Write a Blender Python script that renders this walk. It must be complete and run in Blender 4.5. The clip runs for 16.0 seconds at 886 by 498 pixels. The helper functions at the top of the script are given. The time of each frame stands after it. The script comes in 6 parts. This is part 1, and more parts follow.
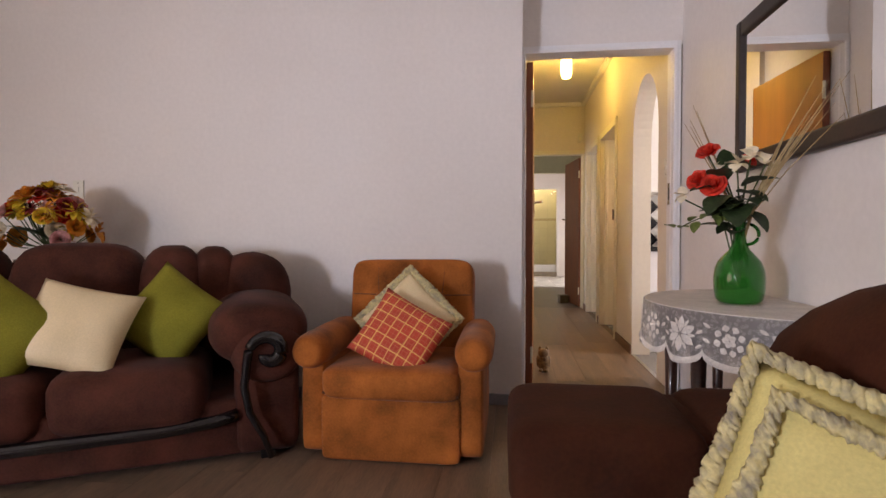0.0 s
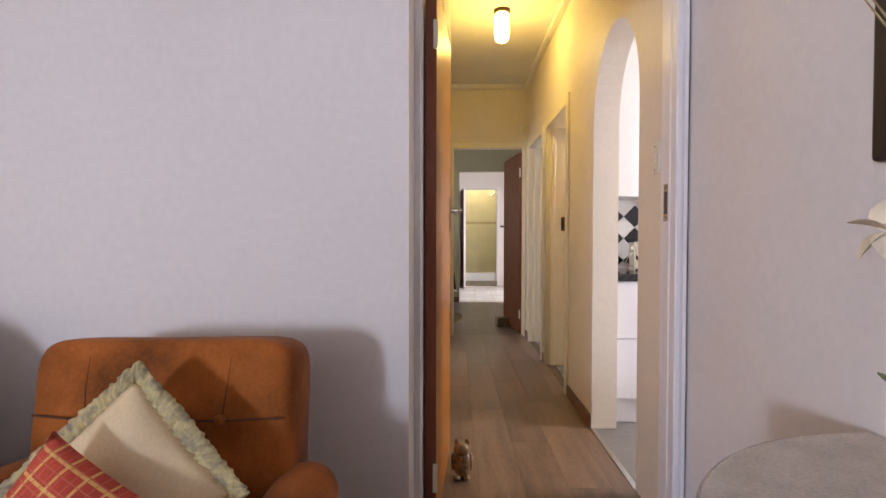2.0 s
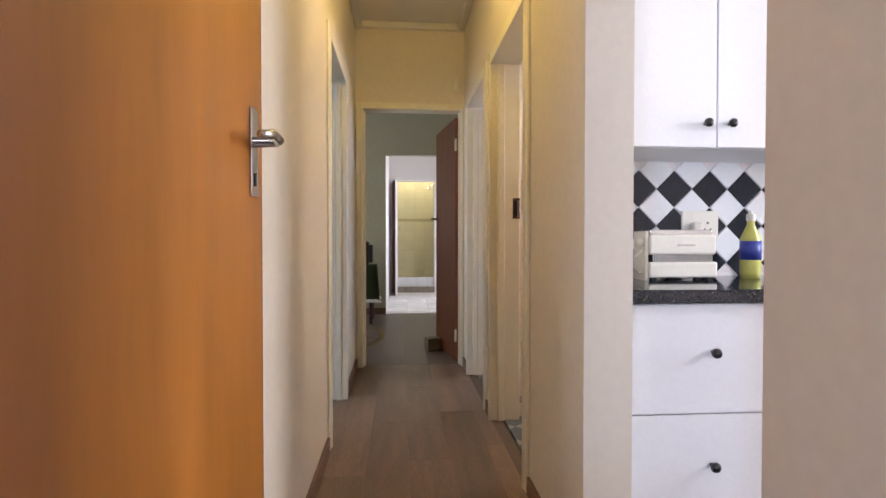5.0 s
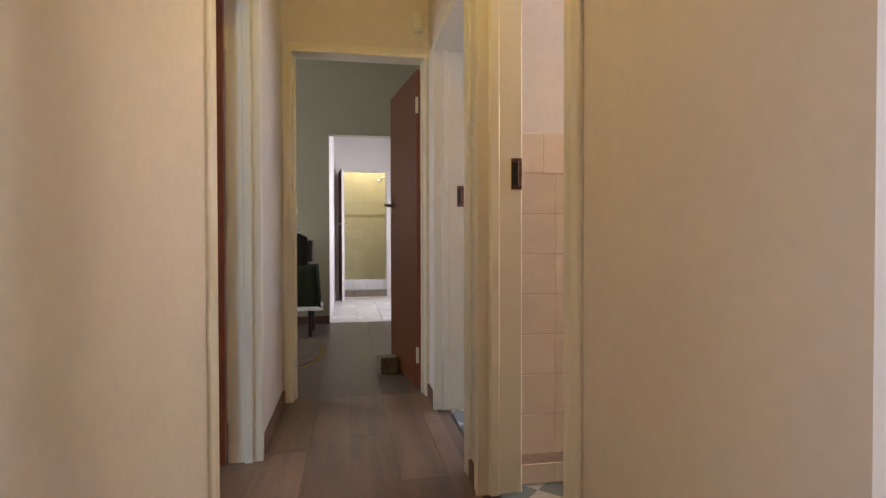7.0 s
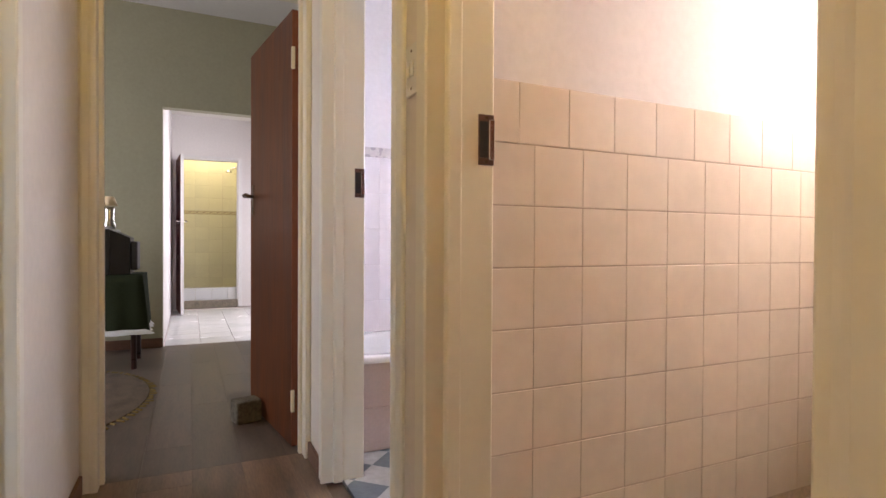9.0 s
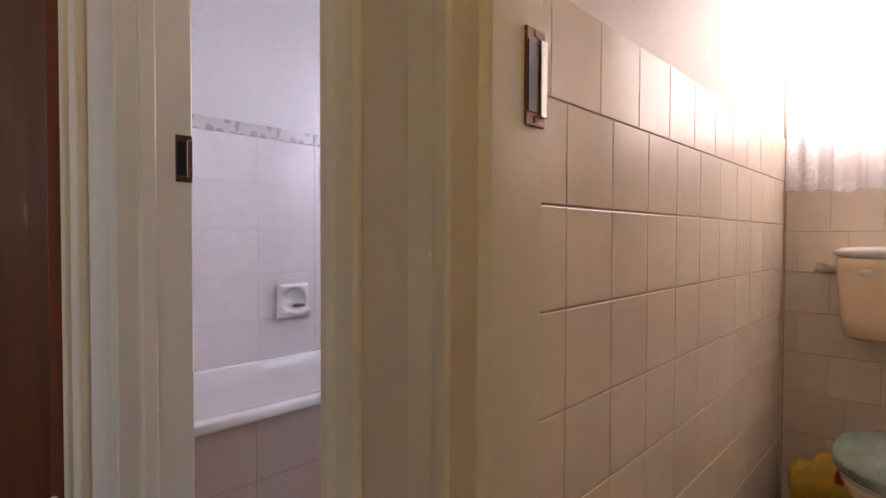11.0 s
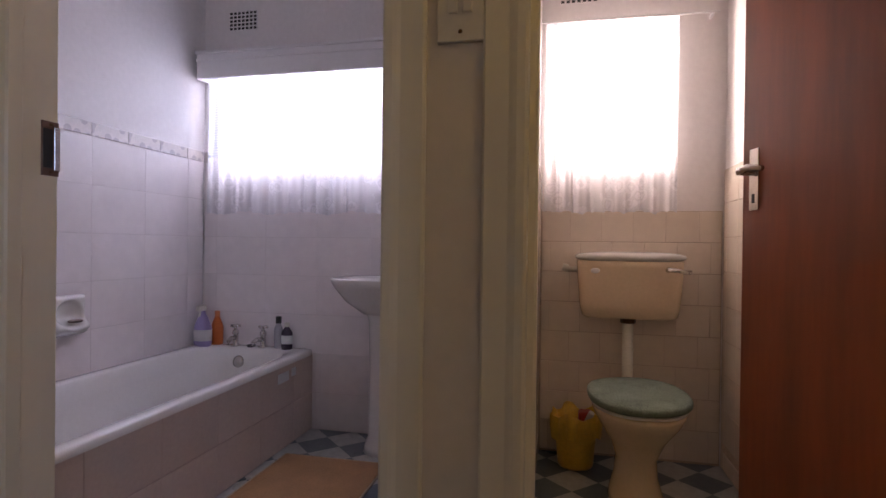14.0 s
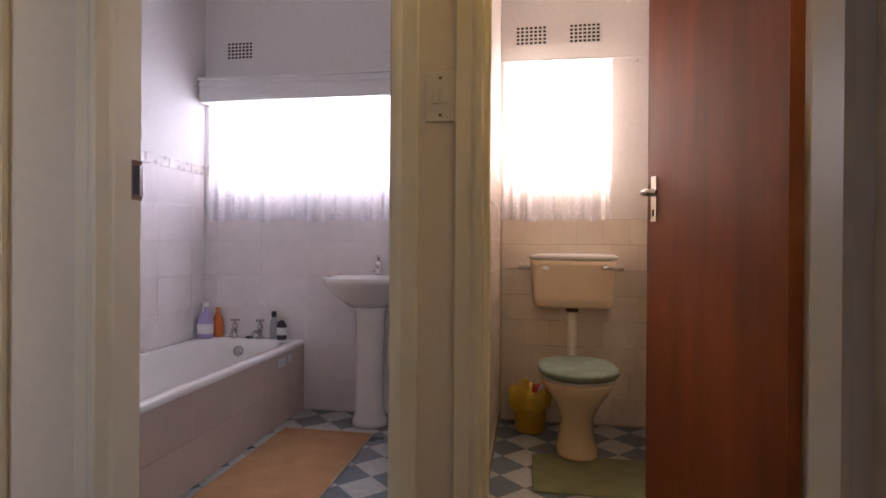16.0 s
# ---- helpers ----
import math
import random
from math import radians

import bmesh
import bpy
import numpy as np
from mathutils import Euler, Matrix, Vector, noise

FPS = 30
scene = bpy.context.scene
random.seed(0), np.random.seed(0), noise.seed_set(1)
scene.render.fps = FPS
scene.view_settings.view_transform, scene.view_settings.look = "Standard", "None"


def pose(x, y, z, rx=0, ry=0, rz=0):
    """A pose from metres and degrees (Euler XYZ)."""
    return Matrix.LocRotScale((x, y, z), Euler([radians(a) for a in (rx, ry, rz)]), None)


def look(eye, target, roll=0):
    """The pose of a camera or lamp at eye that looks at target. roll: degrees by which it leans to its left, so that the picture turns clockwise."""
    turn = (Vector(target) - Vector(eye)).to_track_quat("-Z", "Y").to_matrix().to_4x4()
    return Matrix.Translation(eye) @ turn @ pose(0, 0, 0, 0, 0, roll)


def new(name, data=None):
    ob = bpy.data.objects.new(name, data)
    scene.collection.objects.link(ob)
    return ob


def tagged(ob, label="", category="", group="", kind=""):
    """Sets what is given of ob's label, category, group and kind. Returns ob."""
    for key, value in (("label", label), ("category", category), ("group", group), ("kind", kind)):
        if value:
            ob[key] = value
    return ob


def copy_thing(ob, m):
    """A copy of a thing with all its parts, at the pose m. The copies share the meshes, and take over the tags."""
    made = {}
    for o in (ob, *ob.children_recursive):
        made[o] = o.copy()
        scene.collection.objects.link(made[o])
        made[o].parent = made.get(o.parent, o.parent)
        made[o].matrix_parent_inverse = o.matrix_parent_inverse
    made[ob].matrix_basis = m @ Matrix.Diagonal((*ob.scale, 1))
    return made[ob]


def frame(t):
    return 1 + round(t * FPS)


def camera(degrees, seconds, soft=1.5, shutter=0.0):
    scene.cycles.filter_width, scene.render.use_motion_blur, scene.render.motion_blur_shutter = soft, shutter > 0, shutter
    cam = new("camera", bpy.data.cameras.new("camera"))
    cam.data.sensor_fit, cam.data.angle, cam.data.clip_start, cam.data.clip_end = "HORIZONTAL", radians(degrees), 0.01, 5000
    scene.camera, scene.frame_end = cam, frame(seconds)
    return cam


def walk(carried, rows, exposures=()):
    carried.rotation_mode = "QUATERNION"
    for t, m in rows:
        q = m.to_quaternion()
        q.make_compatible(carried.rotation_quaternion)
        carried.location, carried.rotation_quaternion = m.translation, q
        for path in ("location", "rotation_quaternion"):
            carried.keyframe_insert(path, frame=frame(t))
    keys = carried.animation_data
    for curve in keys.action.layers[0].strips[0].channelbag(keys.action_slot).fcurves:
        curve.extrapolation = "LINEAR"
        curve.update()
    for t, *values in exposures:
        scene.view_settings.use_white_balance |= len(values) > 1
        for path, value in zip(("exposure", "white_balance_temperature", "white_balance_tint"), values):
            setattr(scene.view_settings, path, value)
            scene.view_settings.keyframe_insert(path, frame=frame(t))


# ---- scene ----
cam = camera(78.8, 16.0)
PATH = [
    (0, (0.464, 0.771, 0.939), (0.218, 2.755, 0.896), -0.0),
    (0.5, (0.553, 1.06, 0.994), (0.347, 3.049, 0.95), -0.3),
    (1, (0.566, 1.436, 1.052), (0.436, 3.431, 1.004), -0.0),
    (1.5, (0.618, 1.835, 1.067), (0.53, 3.833, 1.021), 0.1),
    (2, (0.666, 2.208, 1.076), (0.622, 4.207, 1.03), 0.1),
    (2.5, (0.729, 2.521, 1.08), (0.726, 4.52, 1.032), 0.3),
    (3, (0.782, 2.826, 1.074), (0.804, 4.826, 1.026), 0.2),
    (3.5, (0.815, 3.066, 1.058), (0.868, 5.064, 1.014), 0.3),
    (4, (0.884, 3.316, 1.051), (0.96, 5.314, 1.01), 0.5),
    (4.2, (0.902, 3.408, 1.051), (0.993, 5.405, 1.007), 0.4),
    (6.3, (0.944, 4.422, 0.936), (1.174, 6.409, 0.912), -0.2),
    (6.5, (0.971, 4.537, 0.94), (1.205, 6.523, 0.912), -0.2),
    (7, (0.962, 4.814, 0.937), (1.304, 6.785, 0.906), -0.1),
    (7.5, (0.968, 5.038, 0.92), (1.426, 6.985, 0.889), 0.1),
    (8, (0.979, 5.256, 0.925), (1.554, 7.171, 0.893), 0.1),
    (8.5, (0.957, 5.472, 0.941), (1.643, 7.35, 0.913), 0.3),
    (9, (0.955, 5.649, 0.947), (1.805, 7.459, 0.923), 0.3),
    (9.5, (0.982, 5.825, 0.96), (1.999, 7.547, 0.932), 0.1),
    (10, (1.011, 5.983, 0.967), (2.205, 7.587, 0.929), -0.0),
    (10.2, (1.024, 6.068, 0.974), (2.283, 7.621, 0.935), 0.1),
    (12.3, (0.936, 6.647, 1.0), (2.735, 7.549, 0.95), 0.6),
    (12.5, (0.904, 6.664, 0.993), (2.75, 7.463, 0.949), 0.8),
    (13, (0.81, 6.683, 0.981), (2.726, 7.285, 0.949), 0.8),
    (13.5, (0.722, 6.674, 0.982), (2.663, 7.179, 0.963), 0.7),
    (14, (0.631, 6.678, 0.986), (2.587, 7.112, 0.975), 0.7),
    (14.5, (0.526, 6.681, 0.984), (2.49, 7.068, 0.977), 0.6),
    (15, (0.393, 6.672, 0.986), (2.364, 7.024, 0.981), 0.5),
    (15.5, (0.275, 6.646, 0.983), (2.25, 6.977, 0.979), 0.4),
    (16, (0.167, 6.623, 0.995), (2.143, 6.937, 0.989), 0.4),
]
walk(cam, [(t, look(eye, target, roll)) for t, eye, target, roll in PATH], [(0, 0.02, 7900, 22), (1, 0.27, 7600, 21), (3, 0.08, 6400, 20), (4, 0.2, 6250, 18), (6.5, -0.15, 6350, 20), (8.5, 0.3, 6500, 22), (10, -0.14, 6400, 24), (12.3, -1.05, 6500, 29), (14, -1.3, 6400, 30), (16, -0.76, 6800, 26)])

# ---- world and light ----
world = bpy.data.worlds.new("world")
scene.world = world
world.use_nodes = True
wn = world.node_tree
sky = wn.nodes.new("ShaderNodeTexSky")
sky.sky_type = "NISHITA"
sky.sun_disc = False
sky.sun_elevation = radians(48)
sky.sun_rotation = radians(200)
wn.nodes["Background"].inputs[1].default_value = 0.12
wn.links.new(sky.outputs[0], wn.nodes["Background"].inputs[0])

sun = new("sun", bpy.data.lights.new("sun", "SUN"))
sun.data.energy, sun.data.angle, sun.data.color = 5.0, radians(0.5), (1.0, 0.95, 0.88)
sun.matrix_world = look((-6, -14, 18), (0, 0, 0))


def area_lamp(name, eye, target, w, h, power, color):
    """An area lamp for the sky's light at a window, or an added fill."""
    data = bpy.data.lights.new(name, "AREA")
    data.shape, data.size, data.size_y, data.energy, data.color = "RECTANGLE", w, h, power, color
    ob = new(name, data)
    ob.matrix_world = look(eye, target)
    return ob


# stands outside the window, so that its left edge shades the far wall
area_lamp("lounge_window_light", (-3.16, -2.56, 1.15), (-0.6, 3.8, 1.2), 0.75, 0.9, 250, (0.60, 0.75, 1.0))
# added warm fill from the left, behind a window that is itself added
area_lamp("lounge_side_window_light", (-3.52, 0.4, 1.3), (1.4, 1.4, 1.2), 1.7, 1.5, 20, (1.0, 0.84, 0.64))
area_lamp("kitchen_window_light", (3.95, 4.78, 1.6), (1.6, 4.7, 1.2), 0.95, 1.1, 64, (0.93, 0.96, 1.0))
area_lamp("bathroom_window_light", (3.47, 7.9, 1.69), (1.5, 7.9, 1.3), 1.2, 0.58, 116, (0.86, 0.91, 1.0))
area_lamp("toilet_window_light", (3.47, 6.46, 1.70), (1.5, 6.46, 1.3), 0.5, 0.58, 100, (1.0, 0.875, 0.71))
area_lamp("bedroom_window_light", (-1.62, 9.4, 1.5), (1.0, 9.4, 1.1), 1.4, 1.1, 40, (0.88, 0.93, 1.0))
# added yellowish fill under the ceiling; the shower has no window here
area_lamp("shower_window_light", (1.25, 14.6, 2.60), (1.25, 14.5, 0.0), 0.6, 0.4, 9, (1.0, 0.92, 0.66))
area_lamp("ensuite_window_light", (2.28, 12.1, 1.6), (0.8, 12.1, 0.9), 1.0, 1.0, 30, (0.94, 0.97, 1.0))
area_lamp("side_room_window_light", (-2.05, 4.78, 1.5), (1.43, 8.0, 1.1), 0.9, 1.1, 32, (0.55, 0.76, 1.0))

bulb = new("corridor_bulb_light", bpy.data.lights.new("corridor_bulb_light", "POINT"))
bulb.data.energy, bulb.data.color, bulb.data.shadow_soft_size = 9.5, (1.0, 0.74, 0.18), 0.05
bulb.location = (1.0, 6.12, 2.46)


# ---- materials ----
def surf(name, color, rough=0.6, metal=0.0, var=0.10, s1=2.5, s2=70.0, bump=0.08, rand=0.0, dark=None, coat=0.0,
         stretch=(1, 1, 1), sheen=0.0, fine=0.5, spec=0.5):
    """A surface with colour varied at two scales, fine relief and, for pieces, a change from piece to piece."""
    m = bpy.data.materials.new(name)
    m.use_nodes = True
    n, l = m.node_tree.nodes, m.node_tree.links
    b = n["Principled BSDF"]
    tc = n.new("ShaderNodeTexCoord")
    mp = n.new("ShaderNodeMapping")
    mp.inputs["Scale"].default_value = stretch
    l.new(tc.outputs["Object"], mp.inputs[0])
    src = mp.outputs[0]
    if rand:
        oi = n.new("ShaderNodeObjectInfo")
        ad = n.new("ShaderNodeVectorMath")
        ad.operation = "ADD"
        mu = n.new("ShaderNodeMath")
        mu.operation = "MULTIPLY"
        mu.inputs[1].default_value = 37.0
        l.new(oi.outputs["Random"], mu.inputs[0])
        l.new(src, ad.inputs[0])
        l.new(mu.outputs[0], ad.inputs[1])
        src = ad.outputs[0]
    big, small = n.new("ShaderNodeTexNoise"), n.new("ShaderNodeTexNoise")
    big.inputs["Scale"].default_value, small.inputs["Scale"].default_value = s1, s2
    big.inputs["Detail"].default_value, small.inputs["Detail"].default_value = 4, 3
    l.new(src, big.inputs["Vector"])
    l.new(src, small.inputs["Vector"])
    mixf = n.new("ShaderNodeMix")
    mixf.inputs[0].default_value = fine
    l.new(big.outputs[0], mixf.inputs[2])
    l.new(small.outputs[0], mixf.inputs[3])
    ramp = n.new("ShaderNodeValToRGB")
    lo = dark if dark else [c * (1 - 2.2 * var) for c in color]
    hi = [min(1, c * (1 + 1.2 * var)) for c in color]
    ramp.color_ramp.elements[0].position, ramp.color_ramp.elements[1].position = 0.30, 0.70
    ramp.color_ramp.elements[0].color = (*lo, 1)
    ramp.color_ramp.elements[1].color = (*hi, 1)
    l.new(mixf.outputs[0], ramp.inputs[0])
    out = ramp.outputs[0]
    if rand:
        hs = n.new("ShaderNodeHueSaturation")
        mr = n.new("ShaderNodeMapRange")
        mr.inputs[3].default_value, mr.inputs[4].default_value = 1 - rand, 1 + rand
        l.new(oi.outputs["Random"], mr.inputs[0])
        l.new(mr.outputs[0], hs.inputs["Value"])
        l.new(out, hs.inputs["Color"])
        out = hs.outputs[0]
    l.new(out, b.inputs["Base Color"])
    rr = n.new("ShaderNodeMapRange")
    rr.inputs[3].default_value, rr.inputs[4].default_value = max(0.03, rough - 0.08), min(1, rough + 0.08)
    l.new(big.outputs[0], rr.inputs[0])
    l.new(rr.outputs[0], b.inputs["Roughness"])
    b.inputs["Metallic"].default_value = metal
    b.inputs["Specular IOR Level"].default_value = spec
    b.inputs["Coat Weight"].default_value = coat
    if sheen:
        b.inputs["Sheen Weight"].default_value = sheen
        b.inputs["Sheen Roughness"].default_value = 0.4
    if bump:
        bp = n.new("ShaderNodeBump")
        bp.inputs["Strength"].default_value = bump
        bp.inputs["Distance"].default_value = 0.01
        l.new(small.outputs[0], bp.inputs["Height"])
        l.new(bp.outputs[0], b.inputs["Normal"])
    return m


M = {}
M["wall_lounge"] = surf("lounge_paint", (0.78, 0.72, 0.68), 0.55, var=0.03, s1=1.2, s2=40, bump=0.03)
M["wall_corridor"] = surf("corridor_paint", (0.76, 0.69, 0.58), 0.55, var=0.03, s1=1.5, s2=35, bump=0.03)
M["wall_white"] = surf("white_paint", (0.84, 0.80, 0.79), 0.55, var=0.03, s1=1.5, s2=40, bump=0.06)
M["wall_green"] = surf("green_paint", (0.40, 0.375, 0.25), 0.6, var=0.04, s1=1.5, s2=40, bump=0.06)
M["ceiling"] = surf("ceiling_paint", (0.78, 0.75, 0.70), 0.7, var=0.03, bump=0.05)
M["frame"] = surf("frame_enamel", (0.81, 0.76, 0.61), 0.36, var=0.012, s1=4, s2=50, bump=0.0, coat=0.1)
M["frame_white"] = surf("white_enamel", (0.83, 0.81, 0.81), 0.40, var=0.02, s1=4, s2=50, bump=0.0, coat=0.1)
M["plank"] = surf("laminate_plank", (0.198, 0.126, 0.083), 0.40, var=0.24, s1=2.2, s2=26, bump=0.02, rand=0.20, stretch=(7, 0.8, 1), fine=0.35)
M["plank_dark"] = surf("dark_laminate_plank", (0.125, 0.090, 0.068), 0.42, var=0.20, s1=3.0, s2=26, bump=0.03, rand=0.12, stretch=(7, 0.8, 1), fine=0.35)
M["gap"] = surf("joint_dark", (0.14, 0.098, 0.07), 0.8, var=0.1)
M["baseboard"] = surf("baseboard_wood", (0.17, 0.085, 0.05), 0.45, var=0.18, s1=5, s2=50, stretch=(1, 1, 8))
M["skirt"] = surf("skirting_grey", (0.27, 0.26, 0.28), 0.5, var=0.1)
M["door_orange"] = surf("varnished_veneer", (0.46, 0.165, 0.024), 0.36, var=0.12, s1=1.8, s2=16, bump=0.008, stretch=(4, 4, 0.5), coat=0.15, fine=0.18)
M["door_brown"] = surf("brown_varnished_veneer", (0.205, 0.047, 0.012), 0.55, var=0.19, s1=1.8, s2=16, bump=0.008, stretch=(4, 4, 0.5), coat=0.0, fine=0.18, spec=0.3)
M["door_dark"] = surf("dark_brown_veneer", (0.135, 0.040, 0.011), 0.5, spec=0.2, var=0.24, s1=1.6, s2=12, bump=0.01, stretch=(7, 7, 0.4), coat=0.1)
M["door_edge"] = surf("dark_door_edge", (0.25, 0.07, 0.032), 0.4, var=0.15, stretch=(6, 6, 0.6))
M["chrome"] = surf("worn_chrome", (0.62, 0.60, 0.57), 0.22, metal=1.0, var=0.06, bump=0.02)
M["brass_dark"] = surf("tarnished_brass", (0.14, 0.08, 0.04), 0.4, metal=0.7, var=0.2, bump=0.04)
M["bronze"] = surf("bronzed_steel", (0.20, 0.12, 0.09), 0.35, metal=0.8, var=0.2, bump=0.03)
M["black"] = surf("black_lacquer", (0.008, 0.007, 0.008), 0.14, var=0.1, bump=0.0, coat=0.2)
M["plastic_white"] = surf("ivory_plastic", (0.74, 0.71, 0.62), 0.35, var=0.03, bump=0.02)
M["plastic_black"] = surf("black_plastic", (0.02, 0.02, 0.02), 0.35, var=0.1, bump=0.02)
M["tile_wc"] = surf("glazed_cream_tile", (0.83, 0.73, 0.62), 0.14, var=0.035, s1=3, s2=18, bump=0.03, rand=0.03)
M["tile_bath"] = surf("glazed_white_tile", (0.84, 0.78, 0.78), 0.14, var=0.03, s1=3, s2=18, bump=0.03, rand=0.02)
M["grout"] = surf("grout", (0.60, 0.47, 0.37), 0.8, var=0.15, bump=0.1)
M["grout_white"] = surf("white_grout", (0.74, 0.68, 0.67), 0.8, var=0.1, bump=0.1)
M["grout_shower"] = surf("shower_grout", (0.56, 0.50, 0.32), 0.7, var=0.1)
M["tile_shower"] = surf("shower_tile", (0.66, 0.62, 0.42), 0.2, var=0.04, bump=0.02, rand=0.03)
M["tile_black"] = surf("black_tile", (0.012, 0.014, 0.022), 0.16, var=0.2, bump=0.02, rand=0.2, spec=0.35)
M["tile_white"] = surf("white_tile", (0.76, 0.77, 0.78), 0.1, var=0.03, bump=0.02, rand=0.02)
M["tile_floor"] = surf("white_floor_tile", (0.72, 0.72, 0.72), 0.25, var=0.05, bump=0.02, rand=0.04)
M["porcelain"] = surf("white_porcelain", (0.80, 0.78, 0.76), 0.1, var=0.02, bump=0.01, coat=0.3)
M["porcelain_cream"] = surf("cream_porcelain", (0.74, 0.58, 0.40), 0.14, var=0.03, bump=0.01, coat=0.3)
M["cab"] = surf("white_cabinet", (0.80, 0.80, 0.82), 0.3, var=0.02, bump=0.02)
M["granite"] = surf("black_granite", (0.02, 0.02, 0.024), 0.06, var=0.5, s2=160, bump=0.0)
M["kitchen_floor"] = surf("grey_floor", (0.22, 0.21, 0.20), 0.35, var=0.15)


def mat_simple(name, color, rough=0.5, **inputs):
    m = bpy.data.materials.new(name)
    m.use_nodes = True
    b = m.node_tree.nodes["Principled BSDF"]
    b.inputs["Base Color"].default_value = (*color, 1)
    b.inputs["Roughness"].default_value = rough
    for k, v in inputs.items():
        b.inputs[k.replace("_", " ")].default_value = v
    return m


M["mirror"] = mat_simple("mirror_silver", (0.90, 0.90, 0.89), 0.015, Metallic=1.0)
M["green_glass"] = mat_simple("green_bottle_glass", (0.010, 0.20, 0.022), 0.03, Transmission_Weight=0.6, IOR=1.12, Coat_Weight=1.0, Coat_Roughness=0.03)
M["glass"] = mat_simple("clear_glass", (0.95, 0.97, 0.97), 0.02, Transmission_Weight=1.0, IOR=1.02)
M["lamp_glass"] = mat_simple("lit_opal_glass", (1.0, 0.85, 0.55), 0.4, Emission_Strength=9.0, Emission_Color=(1.0, 0.70, 0.22, 1))


def vinyl(name):
    """Printed sheet floor: blue-grey and off-white diamonds."""
    m = surf(name, (0.6, 0.6, 0.6), 0.3, var=0.05)
    n, l = m.node_tree.nodes, m.node_tree.links
    b = n["Principled BSDF"]
    tc = n.new("ShaderNodeTexCoord")
    mp = n.new("ShaderNodeMapping")
    mp.inputs["Rotation"].default_value = (0, 0, radians(45))
    l.new(tc.outputs["Object"], mp.inputs[0])
    ck = n.new("ShaderNodeTexChecker")
    ck.inputs["Scale"].default_value = 6.4
    ck.inputs["Color1"].default_value = (0.62, 0.62, 0.60, 1)
    ck.inputs["Color2"].default_value = (0.16, 0.20, 0.23, 1)
    l.new(mp.outputs[0], ck.inputs[0])
    nz = n.new("ShaderNodeTexNoise")
    nz.inputs["Scale"].default_value, nz.inputs["Detail"].default_value = 30, 5
    l.new(tc.outputs["Object"], nz.inputs["Vector"])
    mx = n.new("ShaderNodeMix")
    mx.data_type, mx.blend_type = "RGBA", "MULTIPLY"
    mx.inputs[0].default_value = 0.45
    l.new(ck.outputs[0], mx.inputs[6])
    l.new(nz.outputs[0], mx.inputs[7])
    l.new(mx.outputs[2], b.inputs["Base Color"])
    return m


M["vinyl"] = vinyl("diamond_vinyl")


# ---- mesh helpers ----
def box(bm, x0, x1, y0, y1, z0, z1, bevel=0.0, seg=2):
    v = [bm.verts.new(p) for p in ((x0, y0, z0), (x1, y0, z0), (x1, y1, z0), (x0, y1, z0), (x0, y0, z1), (x1, y0, z1), (x1, y1, z1), (x0, y1, z1))]
    f = [bm.faces.new([v[i] for i in q]) for q in ((3, 2, 1, 0), (4, 5, 6, 7), (0, 1, 5, 4), (1, 2, 6, 5), (2, 3, 7, 6), (3, 0, 4, 7))]
    if bevel:
        edges = list({e for q in f for e in q.edges})
        bmesh.ops.bevel(bm, geom=edges, offset=bevel, segments=seg, affect="EDGES", profile=0.5)
    return v


def boxes(rows, bevel=0.0, seg=2):
    bm = bmesh.new()
    for r in rows:
        box(bm, *r, bevel=bevel, seg=seg)
    return bm


def mesh_of(name, bm, material, smooth=False, auto=None):
    me = bpy.data.meshes.new(name)
    bmesh.ops.recalc_face_normals(bm, faces=bm.faces)
    bm.to_mesh(me)
    bm.free()
    for q in (material if isinstance(material, (list, tuple)) else [material]):
        me.materials.append(q)
    if smooth:
        me.polygons.foreach_set("use_smooth", [True] * len(me.polygons))
    return me


def part(name, bm, material, parent=None, label="", smooth=False, m=None):
    ob = new(name, mesh_of(name, bm, material, smooth))
    if parent is not None:
        ob.parent = parent
    if m is not None:
        ob.matrix_basis = m
    if label:
        ob["label"] = label
    return ob


def structure(name, bm, material, label, category):
    return tagged(part(name, bm, material), label, category, kind="structure")


def thing(name, m, label, category, group=""):
    ob = new(name)
    ob.matrix_basis = m
    ob.empty_display_size = 0.1
    return tagged(ob, label, category, group)


def lathe(bm, profile, n=32, cx=0.0, cy=0.0, sx=1.0, sy=1.0):
    rings = []
    for r, z in profile:
        rings.append([bm.verts.new((cx + sx * r * math.cos(2 * math.pi * i / n), cy + sy * r * math.sin(2 * math.pi * i / n), z)) for i in range(n)])
    for a, b in zip(rings, rings[1:]):
        for i in range(n):
            bm.faces.new((a[i], a[(i + 1) % n], b[(i + 1) % n], b[i]))
    if profile[0][0] > 1e-4:
        bm.faces.new(rings[0][::-1])
    if profile[-1][0] > 1e-4:
        bm.faces.new(rings[-1])
    return bm


